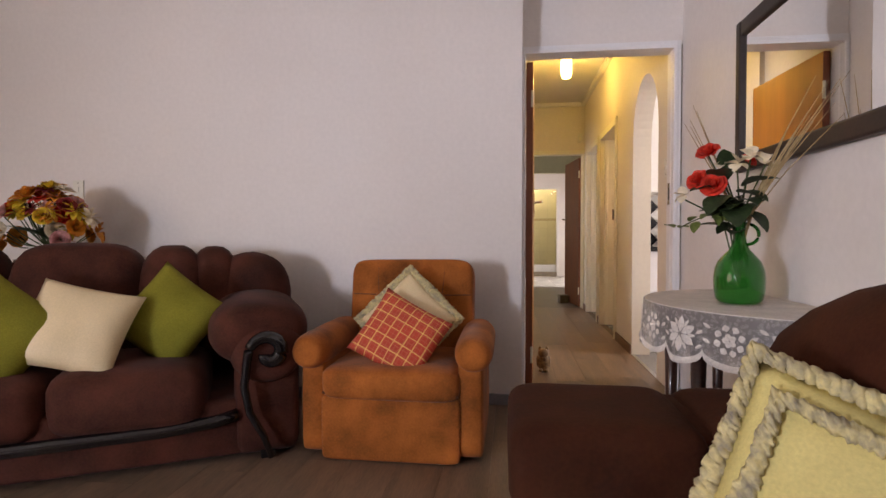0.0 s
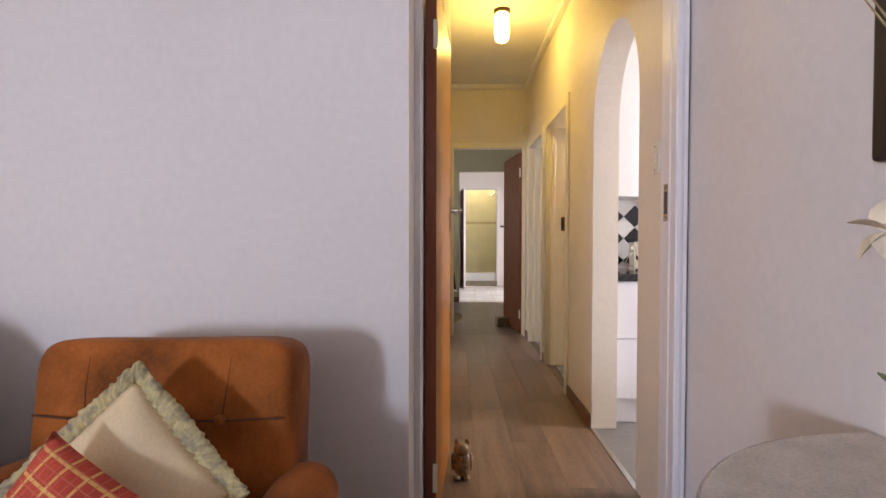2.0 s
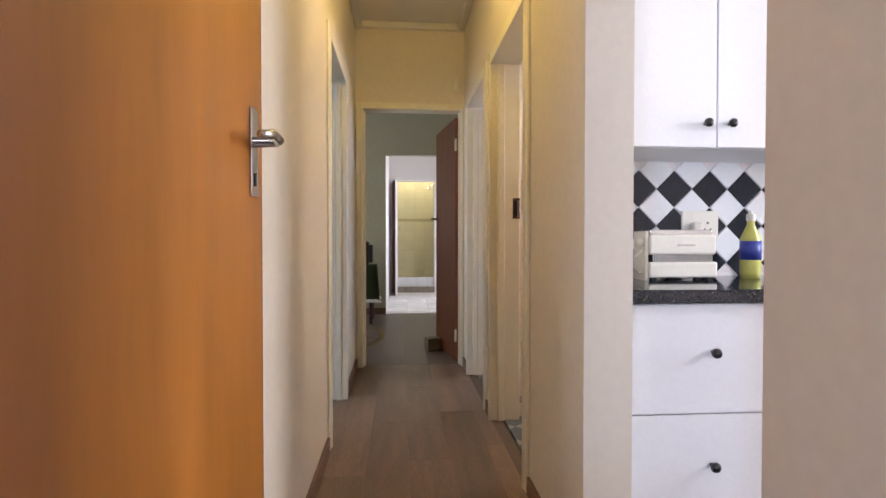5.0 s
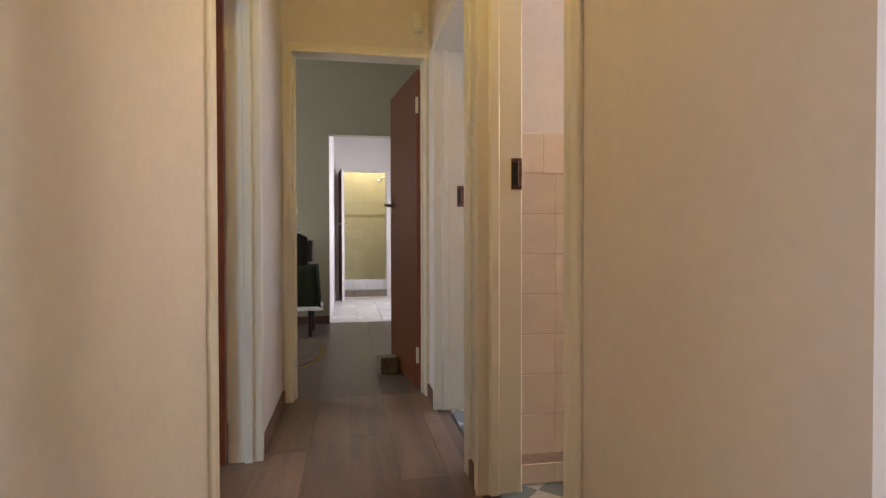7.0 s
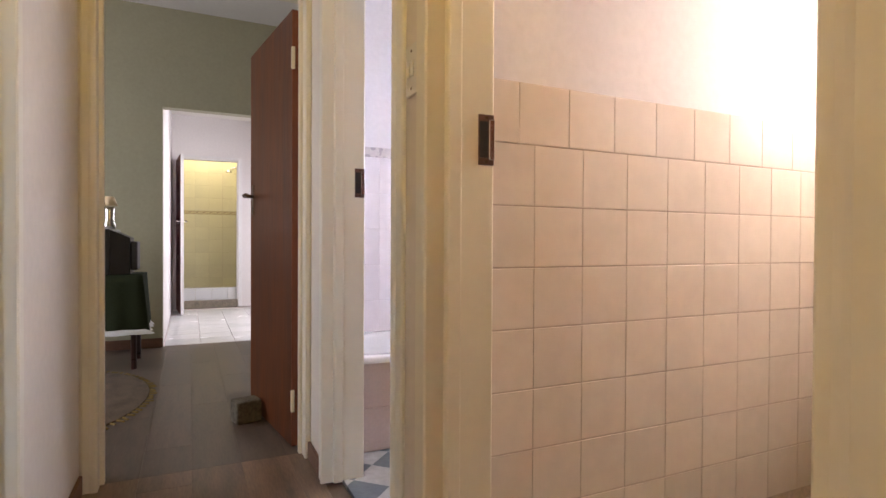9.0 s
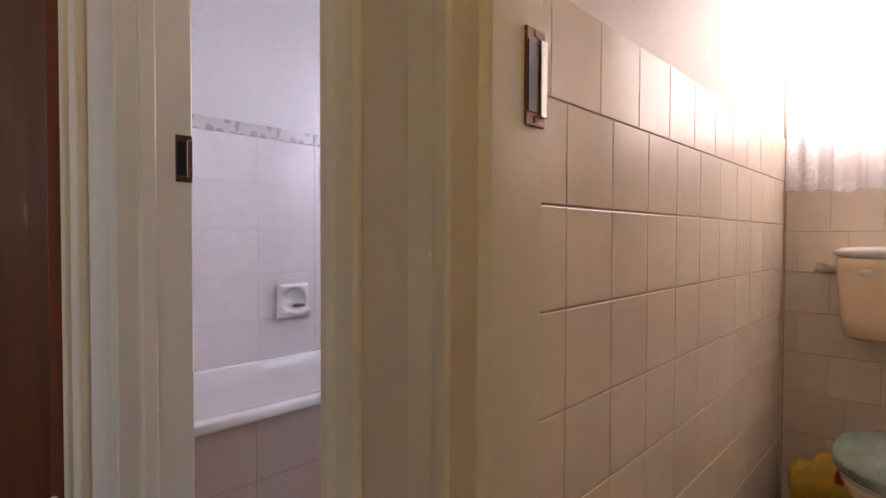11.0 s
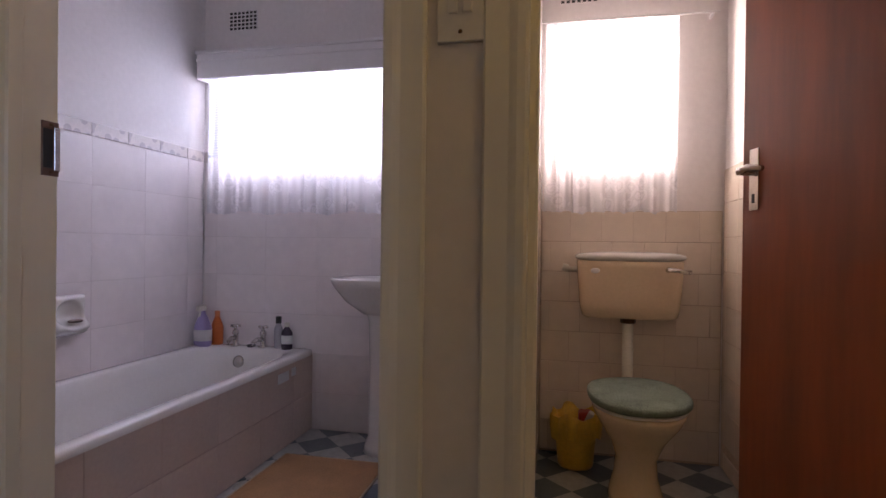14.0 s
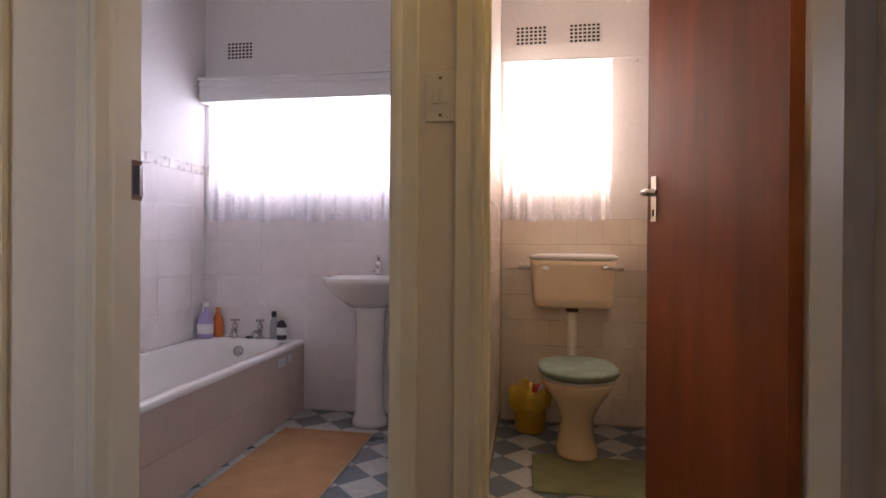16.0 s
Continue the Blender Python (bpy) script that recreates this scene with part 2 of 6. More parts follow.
def tube(bm, pts, r, n=8, taper=None):
    """A round bar along points; taper gives the radius at each."""
    pts = [Vector(p) for p in pts]
    rings = []
    up = Vector((0, 0, 1))
    for i, p in enumerate(pts):
        d = (pts[min(i + 1, len(pts) - 1)] - pts[max(i - 1, 0)]).normalized()
        a = d.cross(up if abs(d.z) < 0.95 else Vector((1, 0, 0))).normalized()
        b = d.cross(a)
        rr = taper[i] if taper else r
        rings.append([bm.verts.new(p + a * (rr * math.cos(2 * math.pi * k / n)) + b * (rr * math.sin(2 * math.pi * k / n))) for k in range(n)])
    for a, b in zip(rings, rings[1:]):
        for k in range(n):
            bm.faces.new((a[k], a[(k + 1) % n], b[(k + 1) % n], b[k]))
    bm.faces.new(rings[0][::-1])
    bm.faces.new(rings[-1])
    return bm


def spow(v, e):
    return math.copysign(abs(v) ** e, v)


def puff(bm, c, s, e1=0.4, e2=0.4, n=28, wob=0.0, seed=0.0, rot=None):
    """A padded, rounded block: a superellipsoid with a little unevenness."""
    h = n // 2
    rings = []
    for i in range(1, h):
        a = -math.pi / 2 + math.pi * i / h
        ring = []
        for k in range(n):
            t = 2 * math.pi * k / n
            p = Vector((s[0] * spow(math.cos(a), e1) * spow(math.cos(t), e2), s[1] * spow(math.cos(a), e1) * spow(math.sin(t), e2), s[2] * spow(math.sin(a), e1)))
            if wob:
                p *= 1 + wob * noise.noise(p * 5 + Vector((seed, seed, seed)))
            if rot is not None:
                p = rot @ p
            ring.append(bm.verts.new(Vector(c) + p))
        rings.append(ring)
    ends = []
    for z in (-s[2], s[2]):
        p = Vector((0, 0, z))
        if rot is not None:
            p = rot @ p
        ends.append(bm.verts.new(Vector(c) + p))
    for a, b in zip(rings, rings[1:]):
        for k in range(n):
            bm.faces.new((a[k], a[(k + 1) % n], b[(k + 1) % n], b[k]))
    for k in range(n):
        bm.faces.new((ends[0], rings[0][(k + 1) % n], rings[0][k]))
        bm.faces.new((ends[1], rings[-1][k], rings[-1][(k + 1) % n]))
    return bm


def pillow(bm, w, h, t, n=18, pinch=0.06, wob=0.15, seed=0.0):
    """A square stuffed cushion in its own x-z plane, thick along y, with pulled-out corners."""
    sides = []
    for sg in (-1, 1):
        grid = []
        for i in range(n + 1):
            row = []
            for k in range(n + 1):
                u, v = 2 * i / n - 1, 2 * k / n - 1
                x = u * w / 2 * (1 - pinch * (1 - v * v))
                z = v * h / 2 * (1 - pinch * (1 - u * u))
                d = t / 2 * (max(0, (1 - abs(u) ** 2.6)) * max(0, (1 - abs(v) ** 2.6))) ** 0.5
                d *= 1 + wob * noise.noise(Vector((u * 2 + seed, v * 2, sg + seed)))
                row.append(bm.verts.new((x, sg * d, z)))
            grid.append(row)
        sides.append(grid)
        for i in range(n):
            for k in range(n):
                q = (grid[i][k], grid[i + 1][k], grid[i + 1][k + 1], grid[i][k + 1])
                bm.faces.new(q if sg < 0 else q[::-1])
    bmesh.ops.remove_doubles(bm, verts=bm.verts, dist=0.0008)
    return bm


# ---- structure ----
XL, XR, YE, ZC = 0.58, 1.435, 8.04, 2.70   # corridor's sides and end, ceilings
XRO = XR + 0.14                            # far face of the corridor's right wall
BX = 3.30                                   # outer wall of bathroom and toilet


def wall_x(name, x0, x1, y0, y1, openings, material, label, z1=ZC):
    """A wall along y from y0 to y1 with openings (y0, y1, sill, head)."""
    rows, y = [], y0
    for a, b, lo, hi in sorted(openings):
        rows.append((x0, x1, y, a, 0, z1))
        if lo > 0:
            rows.append((x0, x1, a, b, 0, lo))
        rows.append((x0, x1, a, b, hi, z1))
        y = b
    rows.append((x0, x1, y, y1, 0, z1))
    return structure(name, boxes(rows), material, label, "wall")


def wall_y(name, y0, y1, x0, x1, openings, material, label, z1=ZC):
    rows, x = [], x0
    for a, b, lo, hi in sorted(openings):
        rows.append((x, a, y0, y1, 0, z1))
        if lo > 0:
            rows.append((a, b, y0, y1, 0, lo))
        rows.append((a, b, y0, y1, hi, z1))
        x = b
    rows.append((x, x1, y0, y1, 0, z1))
    return structure(name, boxes(rows), material, label, "wall")


# lounge
wall_y("wall_lounge_end", 3.80, 4.10, -3.6, 0.530, [], M["wall_lounge"], "off-white painted lounge wall behind the sofa")
structure("wall_lounge_lintel", boxes([(0.530, XR, 4.0, 4.10, 2.035, ZC)]), M["wall_lounge"], "off-white painted wall over the corridor door", "wall")
wall_x("wall_lounge_right", XR, XRO, -1.7, 4.0, [], M["wall_lounge"], "off-white painted lounge side wall with a mirror")
# the opening in this unseen wall is added for the side fill
wall_x("wall_lounge_left", -3.72, -3.6, -1.7, 4.10, [(-0.45, 1.25, 0.55, 2.05)], M["wall_lounge"], "off-white painted lounge side wall")
wall_y("wall_lounge_back", -1.82, -1.7, -3.72, XRO, [(-3.0, -1.35, 0.8, 2.1)], M["wall_lounge"], "off-white painted lounge wall with a window")

# corridor right wall, with the arched opening to the kitchen
AY0, AY1, ASP, ATOP = 4.49, 5.232, 1.66, 2.115


def arch_wall():
    bm = bmesh.new()
    n, cy, r = 24, (AY0 + AY1) / 2, (AY1 - AY0) / 2
    prof = [(AY0, 0.0), (AY0, ASP)]
    prof += [(cy - r * math.cos(math.pi * i / n), ASP + (ATOP - ASP) * math.sin(math.pi * i / n) ** 0.9) for i in range(1, n)]
    prof += [(AY1, ASP), (AY1, 0.0)]
    for x in (XR, XRO):
        lo = [bm.verts.new((x, y, z)) for y, z in prof]
        up = [bm.verts.new((x, y, ZC)) for y, z in prof]
        for i in range(len(prof) - 1):
            if abs(prof[i][0] - prof[i + 1][0]) > 1e-5:
                bm.faces.new((lo[i], lo[i + 1], up[i + 1], up[i]))
        a0, a1 = bm.verts.new((x, 4.0, 0)), bm.verts.new((x, 4.0, ZC))
        b0, b1 = bm.verts.new((x, 5.85, 0)), bm.verts.new((x, 5.85, ZC))
        bm.faces.new((a0, lo[0], lo[1], up[0], a1))
        bm.faces.new((lo[-1], b0, b1, up[-1], lo[-2]))
    vs = list(bm.verts)
    k = len(prof) * 2 + 4
    for i in range(len(prof) - 1):
        bm.faces.new((vs[i], vs[i + 1], vs[k + i + 1], vs[k + i]))
    return bm


structure("wall_corridor_arch", arch_wall(), M["wall_corridor"], "cream plastered corridor wall with an arched opening", "wall")
wall_x("wall_corridor_right", XR, XRO, 5.85, YE, [(5.90, 6.752, 0, 2.03), (6.93, 7.768, 0, 2.03)], M["wall_corridor"], "cream painted corridor wall with two doorways")
structure("wall_corridor_left_recess", boxes([(XL - 0.11, 0.545, 4.10, 4.95, 0, ZC)]), M["wall_corridor"], "cream painted corridor wall behind the open door", "wall")
wall_x("wall_corridor_left", XL - 0.11, XL, 4.95, YE, [(6.40, 7.215, 0, 2.03)], M["wall_corridor"], "cream painted corridor wall with a doorway")
wall_y("wall_corridor_end", YE, YE + 0.11, -1.8, XRO - 0.06, [(0.618, 1.432, 0, 2.06)], M["wall_corridor"], "cream painted wall at the corridor's end")

# kitchen
KY = 5.85
wall_y("wall_kitchen_back", KY, 5.96, XRO, BX + 0.25, [], M["wall_white"], "white wall between kitchen and toilet")
wall_y("wall_kitchen_near", 3.0, 3.1, XRO, 4.2, [], M["wall_white"], "white kitchen wall")
wall_x("wall_kitchen_outer", 4.08, 4.2, 3.1, KY, [(4.28, 5.26, 1.05, 2.15)], M["wall_white"], "white kitchen wall with a window")
structure("wall_kitchen_corner", boxes([(BX + 0.25, 4.2, KY, 5.96, 0, ZC)]), M["wall_white"], "white kitchen wall end", "wall")

# toilet and bathroom
WL, BF = 6.79, 8.65
wall_y("wall_toilet_bath", WL, 6.90, XRO, BX, [], M["wall_white"], "white wall between toilet and bathroom")
wall_x("wall_bath_outer", BX, BX + 0.25, 5.96, 8.76, [(6.20, 6.72, 1.385, 2.02), (7.28, 8.52, 1.385, 2.0)], M["wall_white"], "white outer wall with two small windows")
wall_y("wall_bath_far", BF, 8.76, XRO, BX, [], M["wall_white"], "white bathroom wall beside the bath")
structure("wall_bath_side", boxes([(XRO - 0.06, XRO, YE + 0.11, BF, 0, ZC)]), M["wall_white"], "white bathroom side wall", "wall")

# room on the other side of the corridor
wall_y("wall_side_room_far", YE - 0.12, YE, -2.2, XL - 0.11, [], M["wall_lounge"], "off-white wall of the side room")
wall_y("wall_side_room_near", 4.10, 4.2, -2.2, XL - 0.11, [], M["wall_lounge"], "off-white wall of the side room")
wall_x("wall_side_room_outer", -2.32, -2.2, 4.1, YE, [(4.3, 5.3, 0.95, 2.05)], M["wall_lounge"], "off-white wall of the side room with a window")

# bedroom and shower room beyond
YB = 11.06
ZB = 3.02   # bedroom ceiling
wall_y("wall_bedroom_far", YB, YB + 0.11, -1.8, 2.6, [(0.737, 1.52, 0, 2.14)], M["wall_green"], "grey-green bedroom wall with an opening", ZB)
wall_x("wall_bedroom_left", -1.92, -1.8, YE, YB + 0.11, [(8.7, 10.1, 0.95, 2.05)], M["wall_green"], "grey-green bedroom wall with a window", ZB)
wall_x("wall_bedroom_right", 2.6, 2.72, 8.76, YB + 0.11, [], M["wall_green"], "grey-green bedroom wall", ZB)
structure("wall_bedroom_upper", boxes([(-1.8, 2.6, YE + 0.12, YE + 0.2, ZC, ZB), (XRO, 2.6, 8.66, 8.76, ZC, ZB)]), M["wall_green"], "grey-green upper bedroom wall", "wall")
structure("wall_bedroom_near_lining", boxes([(-1.8, 0.60, YE + 0.11, YE + 0.12, 0, ZC), (1.45, XRO - 0.06, YE + 0.11, YE + 0.12, 0, ZC), (0.60, 1.45, YE + 0.11, YE + 0.12, 2.08, ZC)]), M["wall_green"], "grey-green inner side of the corridor wall", "wall")
YS, YSB = 14.0, 15.0   # front and back of the shower
wall_x("wall_ensuite_left", 0.62, 0.735, YB + 0.11, 15.1, [], M["wall_white"], "white wall of the shower room")
wall_x("wall_ensuite_right", 2.4, 2.52, YB + 0.11, 15.1, [(11.6, 12.6, 1.1, 2.1)], M["wall_white"], "white wall of the shower room with a window")
wall_y("wall_shower_front", YS, YS + 0.1, 0.735, 2.4, [(0.84, 1.61, 0, 2.12)], M["wall_white"], "white wall with the shower's opening")
wall_y("wall_shower_back", YSB, YSB + 0.1, 0.735, 2.4, [], M["grout_shower"], "cream tiled shower wall")
wall_x("wall_shower_side", 1.68, 1.78, YS + 0.1, YSB, [], M["tile_shower"], "cream tiled shower side wall")
wall_x("wall_shower_inner", 0.735, 0.80, YS + 0.1, YSB, [], M["tile_shower"], "cream tiled shower side wall")

# ceilings and ground floors
structure("ceiling_main", boxes([(-3.72, 4.2, -1.82, 8.15, ZC, ZC + 0.1)]), M["ceiling"], "white painted ceiling", "ceiling")
structure("ceiling_bath", boxes([(XRO - 0.06, 3.55, 8.15, 8.76, ZC, ZC + 0.1)]), M["ceiling"], "white painted ceiling", "ceiling")
structure("ceiling_bedroom", boxes([(-1.92, 2.72, 8.16, YB + 0.11, ZB, ZB + 0.1)]), M["ceiling"], "white painted bedroom ceiling", "ceiling")
structure("ceiling_shower_room", boxes([(0.62, 2.52, YB + 0.11, 15.1, ZC, ZC + 0.1)]), M["ceiling"], "white painted ceiling", "ceiling")
structure("ground", boxes([(-60, 60, -60, 60, -0.35, -0.30)]), surf("dry_earth", (0.28, 0.20, 0.13), 0.9, var=0.2), "dry earth around the house", "ground")
floor = structure("floor", boxes([(-3.72, XRO, -1.82, 5.0, -0.30, -0.012), (-2.32, XRO - 0.07, 5.0, YB + 0.05, -0.30, -0.012), (XRO - 0.07, 2.7, 8.76, YB + 0.05, -0.30, -0.012)]), M["gap"], "dark screed under the laminate planks", "floor")
structure("floor_kitchen", boxes([(XR - 0.02, 4.2, 3.0, 5.96, -0.29, -0.004)]), M["kitchen_floor"], "grey kitchen floor", "floor")
structure("floor_bathroom", boxes([(XRO - 0.065, BX, 5.96, 8.65, -0.28, -0.002)]), M["vinyl"], "sheet floor printed with blue-grey diamonds", "floor")
floor_shower = structure("floor_shower_room", boxes([(0.62, 2.52, YB + 0.055, 15.1, -0.28, -0.008)]), M["grout_white"], "pale grout bed of the shower room", "floor")


# ---- doors and frames ----
def door_frame(name, axis, a0, a1, p0, p1, head, material, label, lip=0.045, proud=0.012, room=0.03, stop=0.014):
    """A pressed-steel frame lining an opening from a0 to a1 in a wall between the planes p0 and p1."""
    ob = thing(name, Matrix.Identity(4), label, "door frame")
    ob["kind"] = "structure"
    t, r, q = 0.022, 0.004, proud

    def at_plan(u, w):
        return (u, w) if axis == "x" else (w, u)

    prof = [(0.0, p0), (-lip, p0 - 0.001), (-lip, p0 - q + r), (-lip + r, p0 - q), (-0.006, p0 - q), (0.0, p0 - q - 0.003), (0.006, p0 - q - 0.005), (t - r, p0 - q - 0.005), (t, p0 - q - 0.001),
            (t, p0 + room), (t + stop * 0.7, p0 + room + 0.002), (t + stop, p0 + room + 0.006), (t + stop, p0 + room + 0.034), (t + stop * 0.7, p0 + room + 0.038), (t, p0 + room + 0.040),
            (t, p1 + q + 0.001), (t - r, p1 + q + 0.005), (0.006, p1 + q + 0.005), (-0.006, p1 + q), (-lip + r, p1 + q), (-lip, p1 + q - r), (-lip, p1 + 0.001), (0.0, p1)]
    for s, a in ((1, a0), (-1, a1)):
        bm = bmesh.new()
        lo = [bm.verts.new((*at_plan(a + s * u, w), 0.0)) for u, w in prof]
        hi = [bm.verts.new((*at_plan(a + s * u, w), head - t if u > 0.001 else head + lip)) for u, w in prof]
        for k in range(len(prof)):
            n = (k + 1) % len(prof)
            bm.faces.new((lo[k], lo[n], hi[n], hi[k]))
        bm.faces.new(lo[::-1])
        part("jamb", bm, material, ob)
    rows = [(a0 + 0.001, a1 - 0.001, p0 - q - 0.004, p1 + q + 0.004, head - t, head - 0.001), (a0 + 0.001, a1 - 0.001, p0 - q, p0 - 0.001, head, head + lip), (a0 + 0.001, a1 - 0.001, p1 + 0.001, p1 + q, head, head + lip)]
    part("head", boxes([(u0, u1, w0, w1, z0, z1) if axis == "x" else (w0, w1, u0, u1, z0, z1) for u0, u1, w0, w1, z0, z1 in rows], bevel=0.002), material, ob)
    return ob


def handle_set(parent, x, z, side, material, long=0.17):
    """Lever handle with its plate on a leaf that lies in x-z; side is the face's sign along y."""
    y = side * 0.0205
    bm = boxes([(x - 0.021, x + 0.021, min(y, y + side * 0.004), max(y, y + side * 0.004), z - long * 0.62, z + long * 0.38)], bevel=0.0015)
    pl = part("handle_plate", bm, material, parent)
    bm = tube(bmesh.new(), [(x, y + side * 0.004, z), (x, y + side * 0.045, z), (x - 0.02, y + side * 0.055, z), (x - 0.06, y + side * 0.055, z + 0.004), (x - 0.115, y + side * 0.05, z - 0.006)], 0.009, 10, [0.011, 0.010, 0.010, 0.009, 0.007])
    part("lever", bm, material, pl, smooth=True)
    bm = boxes([(x - 0.004, x + 0.004, min(y + side * 0.004, y + side * 0.006), max(y + side * 0.004, y + side * 0.006), z - 0.085, z - 0.06)])
    part("keyhole", bm, M["plastic_black"], pl)


def door_leaf(name, hinge, angle, width, face, label, edge=None, metal=None, handle_z=1.20, hinges=True, hinge_side=1):
    """A leaf turned about its hinge line; its own x runs from hinge to lock."""
    ob = thing(name, pose(hinge[0], hinge[1], 0, 0, 0, angle), label, "door")
    part("leaf", boxes([(0.004, width, -0.0195, 0.0195, 0.012, 2.0)], bevel=0.0015), face, ob)
    e = edge or M["door_edge"]
    part("edge_strip", boxes([(0.001, 0.004, -0.0195, 0.0195, 0.012, 2.0)]), e, ob)
    part("edge_strip", boxes([(width, width + 0.003, -0.0195, 0.0195, 0.012, 2.0)]), e, ob)
    for s in (-1, 1):
        handle_set(ob, width - 0.055, handle_z, s, metal or M["chrome"])
    if hinges:
        for z in (0.22, 1.78):
            part("hinge", boxes([(-0.012, 0.002, 0.017 * hinge_side - 0.008, 0.017 * hinge_side + 0.008, z - 0.05, z + 0.05)], bevel=0.003), M["frame"], ob)
    return ob


def strike_plate(name, x0, x1, y0, y1, z0, z1, axis):
    """A thin plate let into a jamb, with a dark latch hole and a bright bent lip."""
    ob = thing(name, pose((x0 + x1) / 2, (y0 + y1) / 2, z0), "worn metal strike plate in the door frame", "strike plate", "strike plates")
    w, d, h = (x1 - x0) / 2, (y1 - y0) / 2, z1 - z0
    metal = M["chrome"] if name == "strike_plate_bright" else M["bronze"]
    if axis == "y":
        part("plate", boxes([(-w, w, -d, d, 0, h)], bevel=0.0006, seg=1), metal, ob)
        part("slot", boxes([(-w * 0.9, w * 0.15, -d - 0.0015, d, h * 0.14, h * 0.86)]), M["plastic_black"], ob)
        part("lip", boxes([(w * 0.3, w, -d - 0.004, -d, h * 0.1, h * 0.9)], bevel=0.001, seg=1), M["chrome"], ob, "bright bent lip of the plate")
        rows = [(-w * 0.2, w * 0.2, -d - 0.001, -d, z - 0.003, z + 0.003) for z in (h * 0.06, h * 0.94)]
    else:
        part("plate", boxes([(-w, w, -d, d, 0, h)], bevel=0.0006, seg=1), metal, ob)
        part("slot", boxes([(-w - 0.0015, w, -d * 0.55, d * 0.55, h * 0.2, h * 0.8)]), M["plastic_black"], ob)
        rows = [(-w - 0.001, -w, -0.003, 0.003, z - 0.003, z + 0.003) for z in (h * 0.1, h * 0.9)]
    for r in rows:
        part("screw", boxes([r]), M["brass_dark"], ob)
    return ob


door_frame("door_frame_1", "x", 0.532, 1.407, 4.0, 4.10, 2.035, M["frame_white"], "white enamelled steel frame of the lounge door", lip=0.02, room=0.03, stop=0.003)
door_leaf("door", (0.581, 4.105), 86.9, 0.79, M["door_orange"], "orange-brown varnished door standing open into the corridor", hinge_side=-1)
door_frame("door_frame_2", "y", 5.90, 6.752, XR, XRO, 2.0, M["frame"], "cream enamelled steel frame of the toilet door", room=0.03)
door_leaf("door", (XRO + 0.012, 5.985), 13.0, 0.76, M["door_brown"], "red-brown varnished toilet door standing open inwards", hinge_side=-1)
door_frame("door_frame_3", "y", 6.93, 7.768, XR, XRO, 2.0, M["frame"], "cream enamelled steel frame of the bathroom door", room=0.03)
door_leaf("door", (XRO + 0.016, 6.945), 0.4, 0.70, M["door_brown"], "red-brown varnished bathroom door folded back against the wall", hinge_side=1)
door_frame("door_frame_4", "y", 6.40, 7.215, XL - 0.11, XL, 2.0, M["frame"], "cream enamelled steel frame of the side room door", room=0.05)
door_leaf("door", (XL - 0.125, 7.17), 184.0, 0.72, M["door_brown"], "red-brown varnished side room door standing open inwards", hinge_side=-1)
door_frame("door_frame_5", "x", 0.618, 1.432, YE, YE + 0.11, 2.05, M["frame"], "cream enamelled steel frame of the bedroom door", lip=0.03, room=0.05)
door_leaf("door", (1.395, YE + 0.125), 97.8, 0.76, M["door_dark"], "dark brown varnished bedroom door held open by a block", metal=M["brass_dark"], hinge_side=1)
strike_plate("strike_plate_bright", 1.380, 1.384, 4.04, 4.075, 1.13, 1.255, "x")
strike_plate("strike_plate", 1.550, 1.589, 6.7265, 6.7305, 1.125, 1.24, "y")
strike_plate("strike_plate", 1.550, 1.589, 7.7425, 7.7465, 1.125, 1.24, "y")

# baseboards
structure("baseboard", boxes([(XR - 0.014, XR - 0.001, 5.232, 5.85, 0, 0.075)], bevel=0.003), M["baseboard"], "brown wooden baseboard", "baseboard")
structure("baseboard", boxes([(XL + 0.001, XL + 0.014, 4.955, 6.34, 0, 0.075), (XL + 0.001, XL + 0.014, 7.27, YE - 0.02, 0, 0.075)], bevel=0.003), M["baseboard"], "brown wooden baseboard", "baseboard")
structure("baseboard", boxes([(XR - 0.014, XR - 0.001, 6.80, 6.882, 0, 0.075), (XR - 0.014, XR - 0.001, 7.816, YE - 0.02, 0, 0.075)], bevel=0.003), M["baseboard"], "brown wooden baseboard", "baseboard")
structure("baseboard", boxes([(-1.8, 0.737, YB - 0.014, YB - 0.001, 0, 0.085), (1.52, 2.6, YB - 0.014, YB - 0.001, 0, 0.085)], bevel=0.003), M["baseboard"], "brown wooden baseboard", "baseboard")
structure("baseboard", boxes([(-3.6, 0.54, 3.786, 3.799, 0, 0.062)], bevel=0.003), M["skirt"], "dark grey lounge baseboard", "baseboard")
structure("baseboard", boxes([(XR - 0.014, XR - 0.001, -1.7, 3.985, 0, 0.08)], bevel=0.003), M["skirt"], "dark grey lounge baseboard", "baseboard")
structure("cornice", boxes([(XL, XL + 0.05, 4.1, YE, ZC - 0.05, ZC), (XR - 0.05, XR, 4.1, YE, ZC - 0.05, ZC), (XL + 0.05, XR - 0.05, YE - 0.05, YE, ZC - 0.05, ZC)], bevel=0.01), M["ceiling"], "small plaster cornice", "cornice")


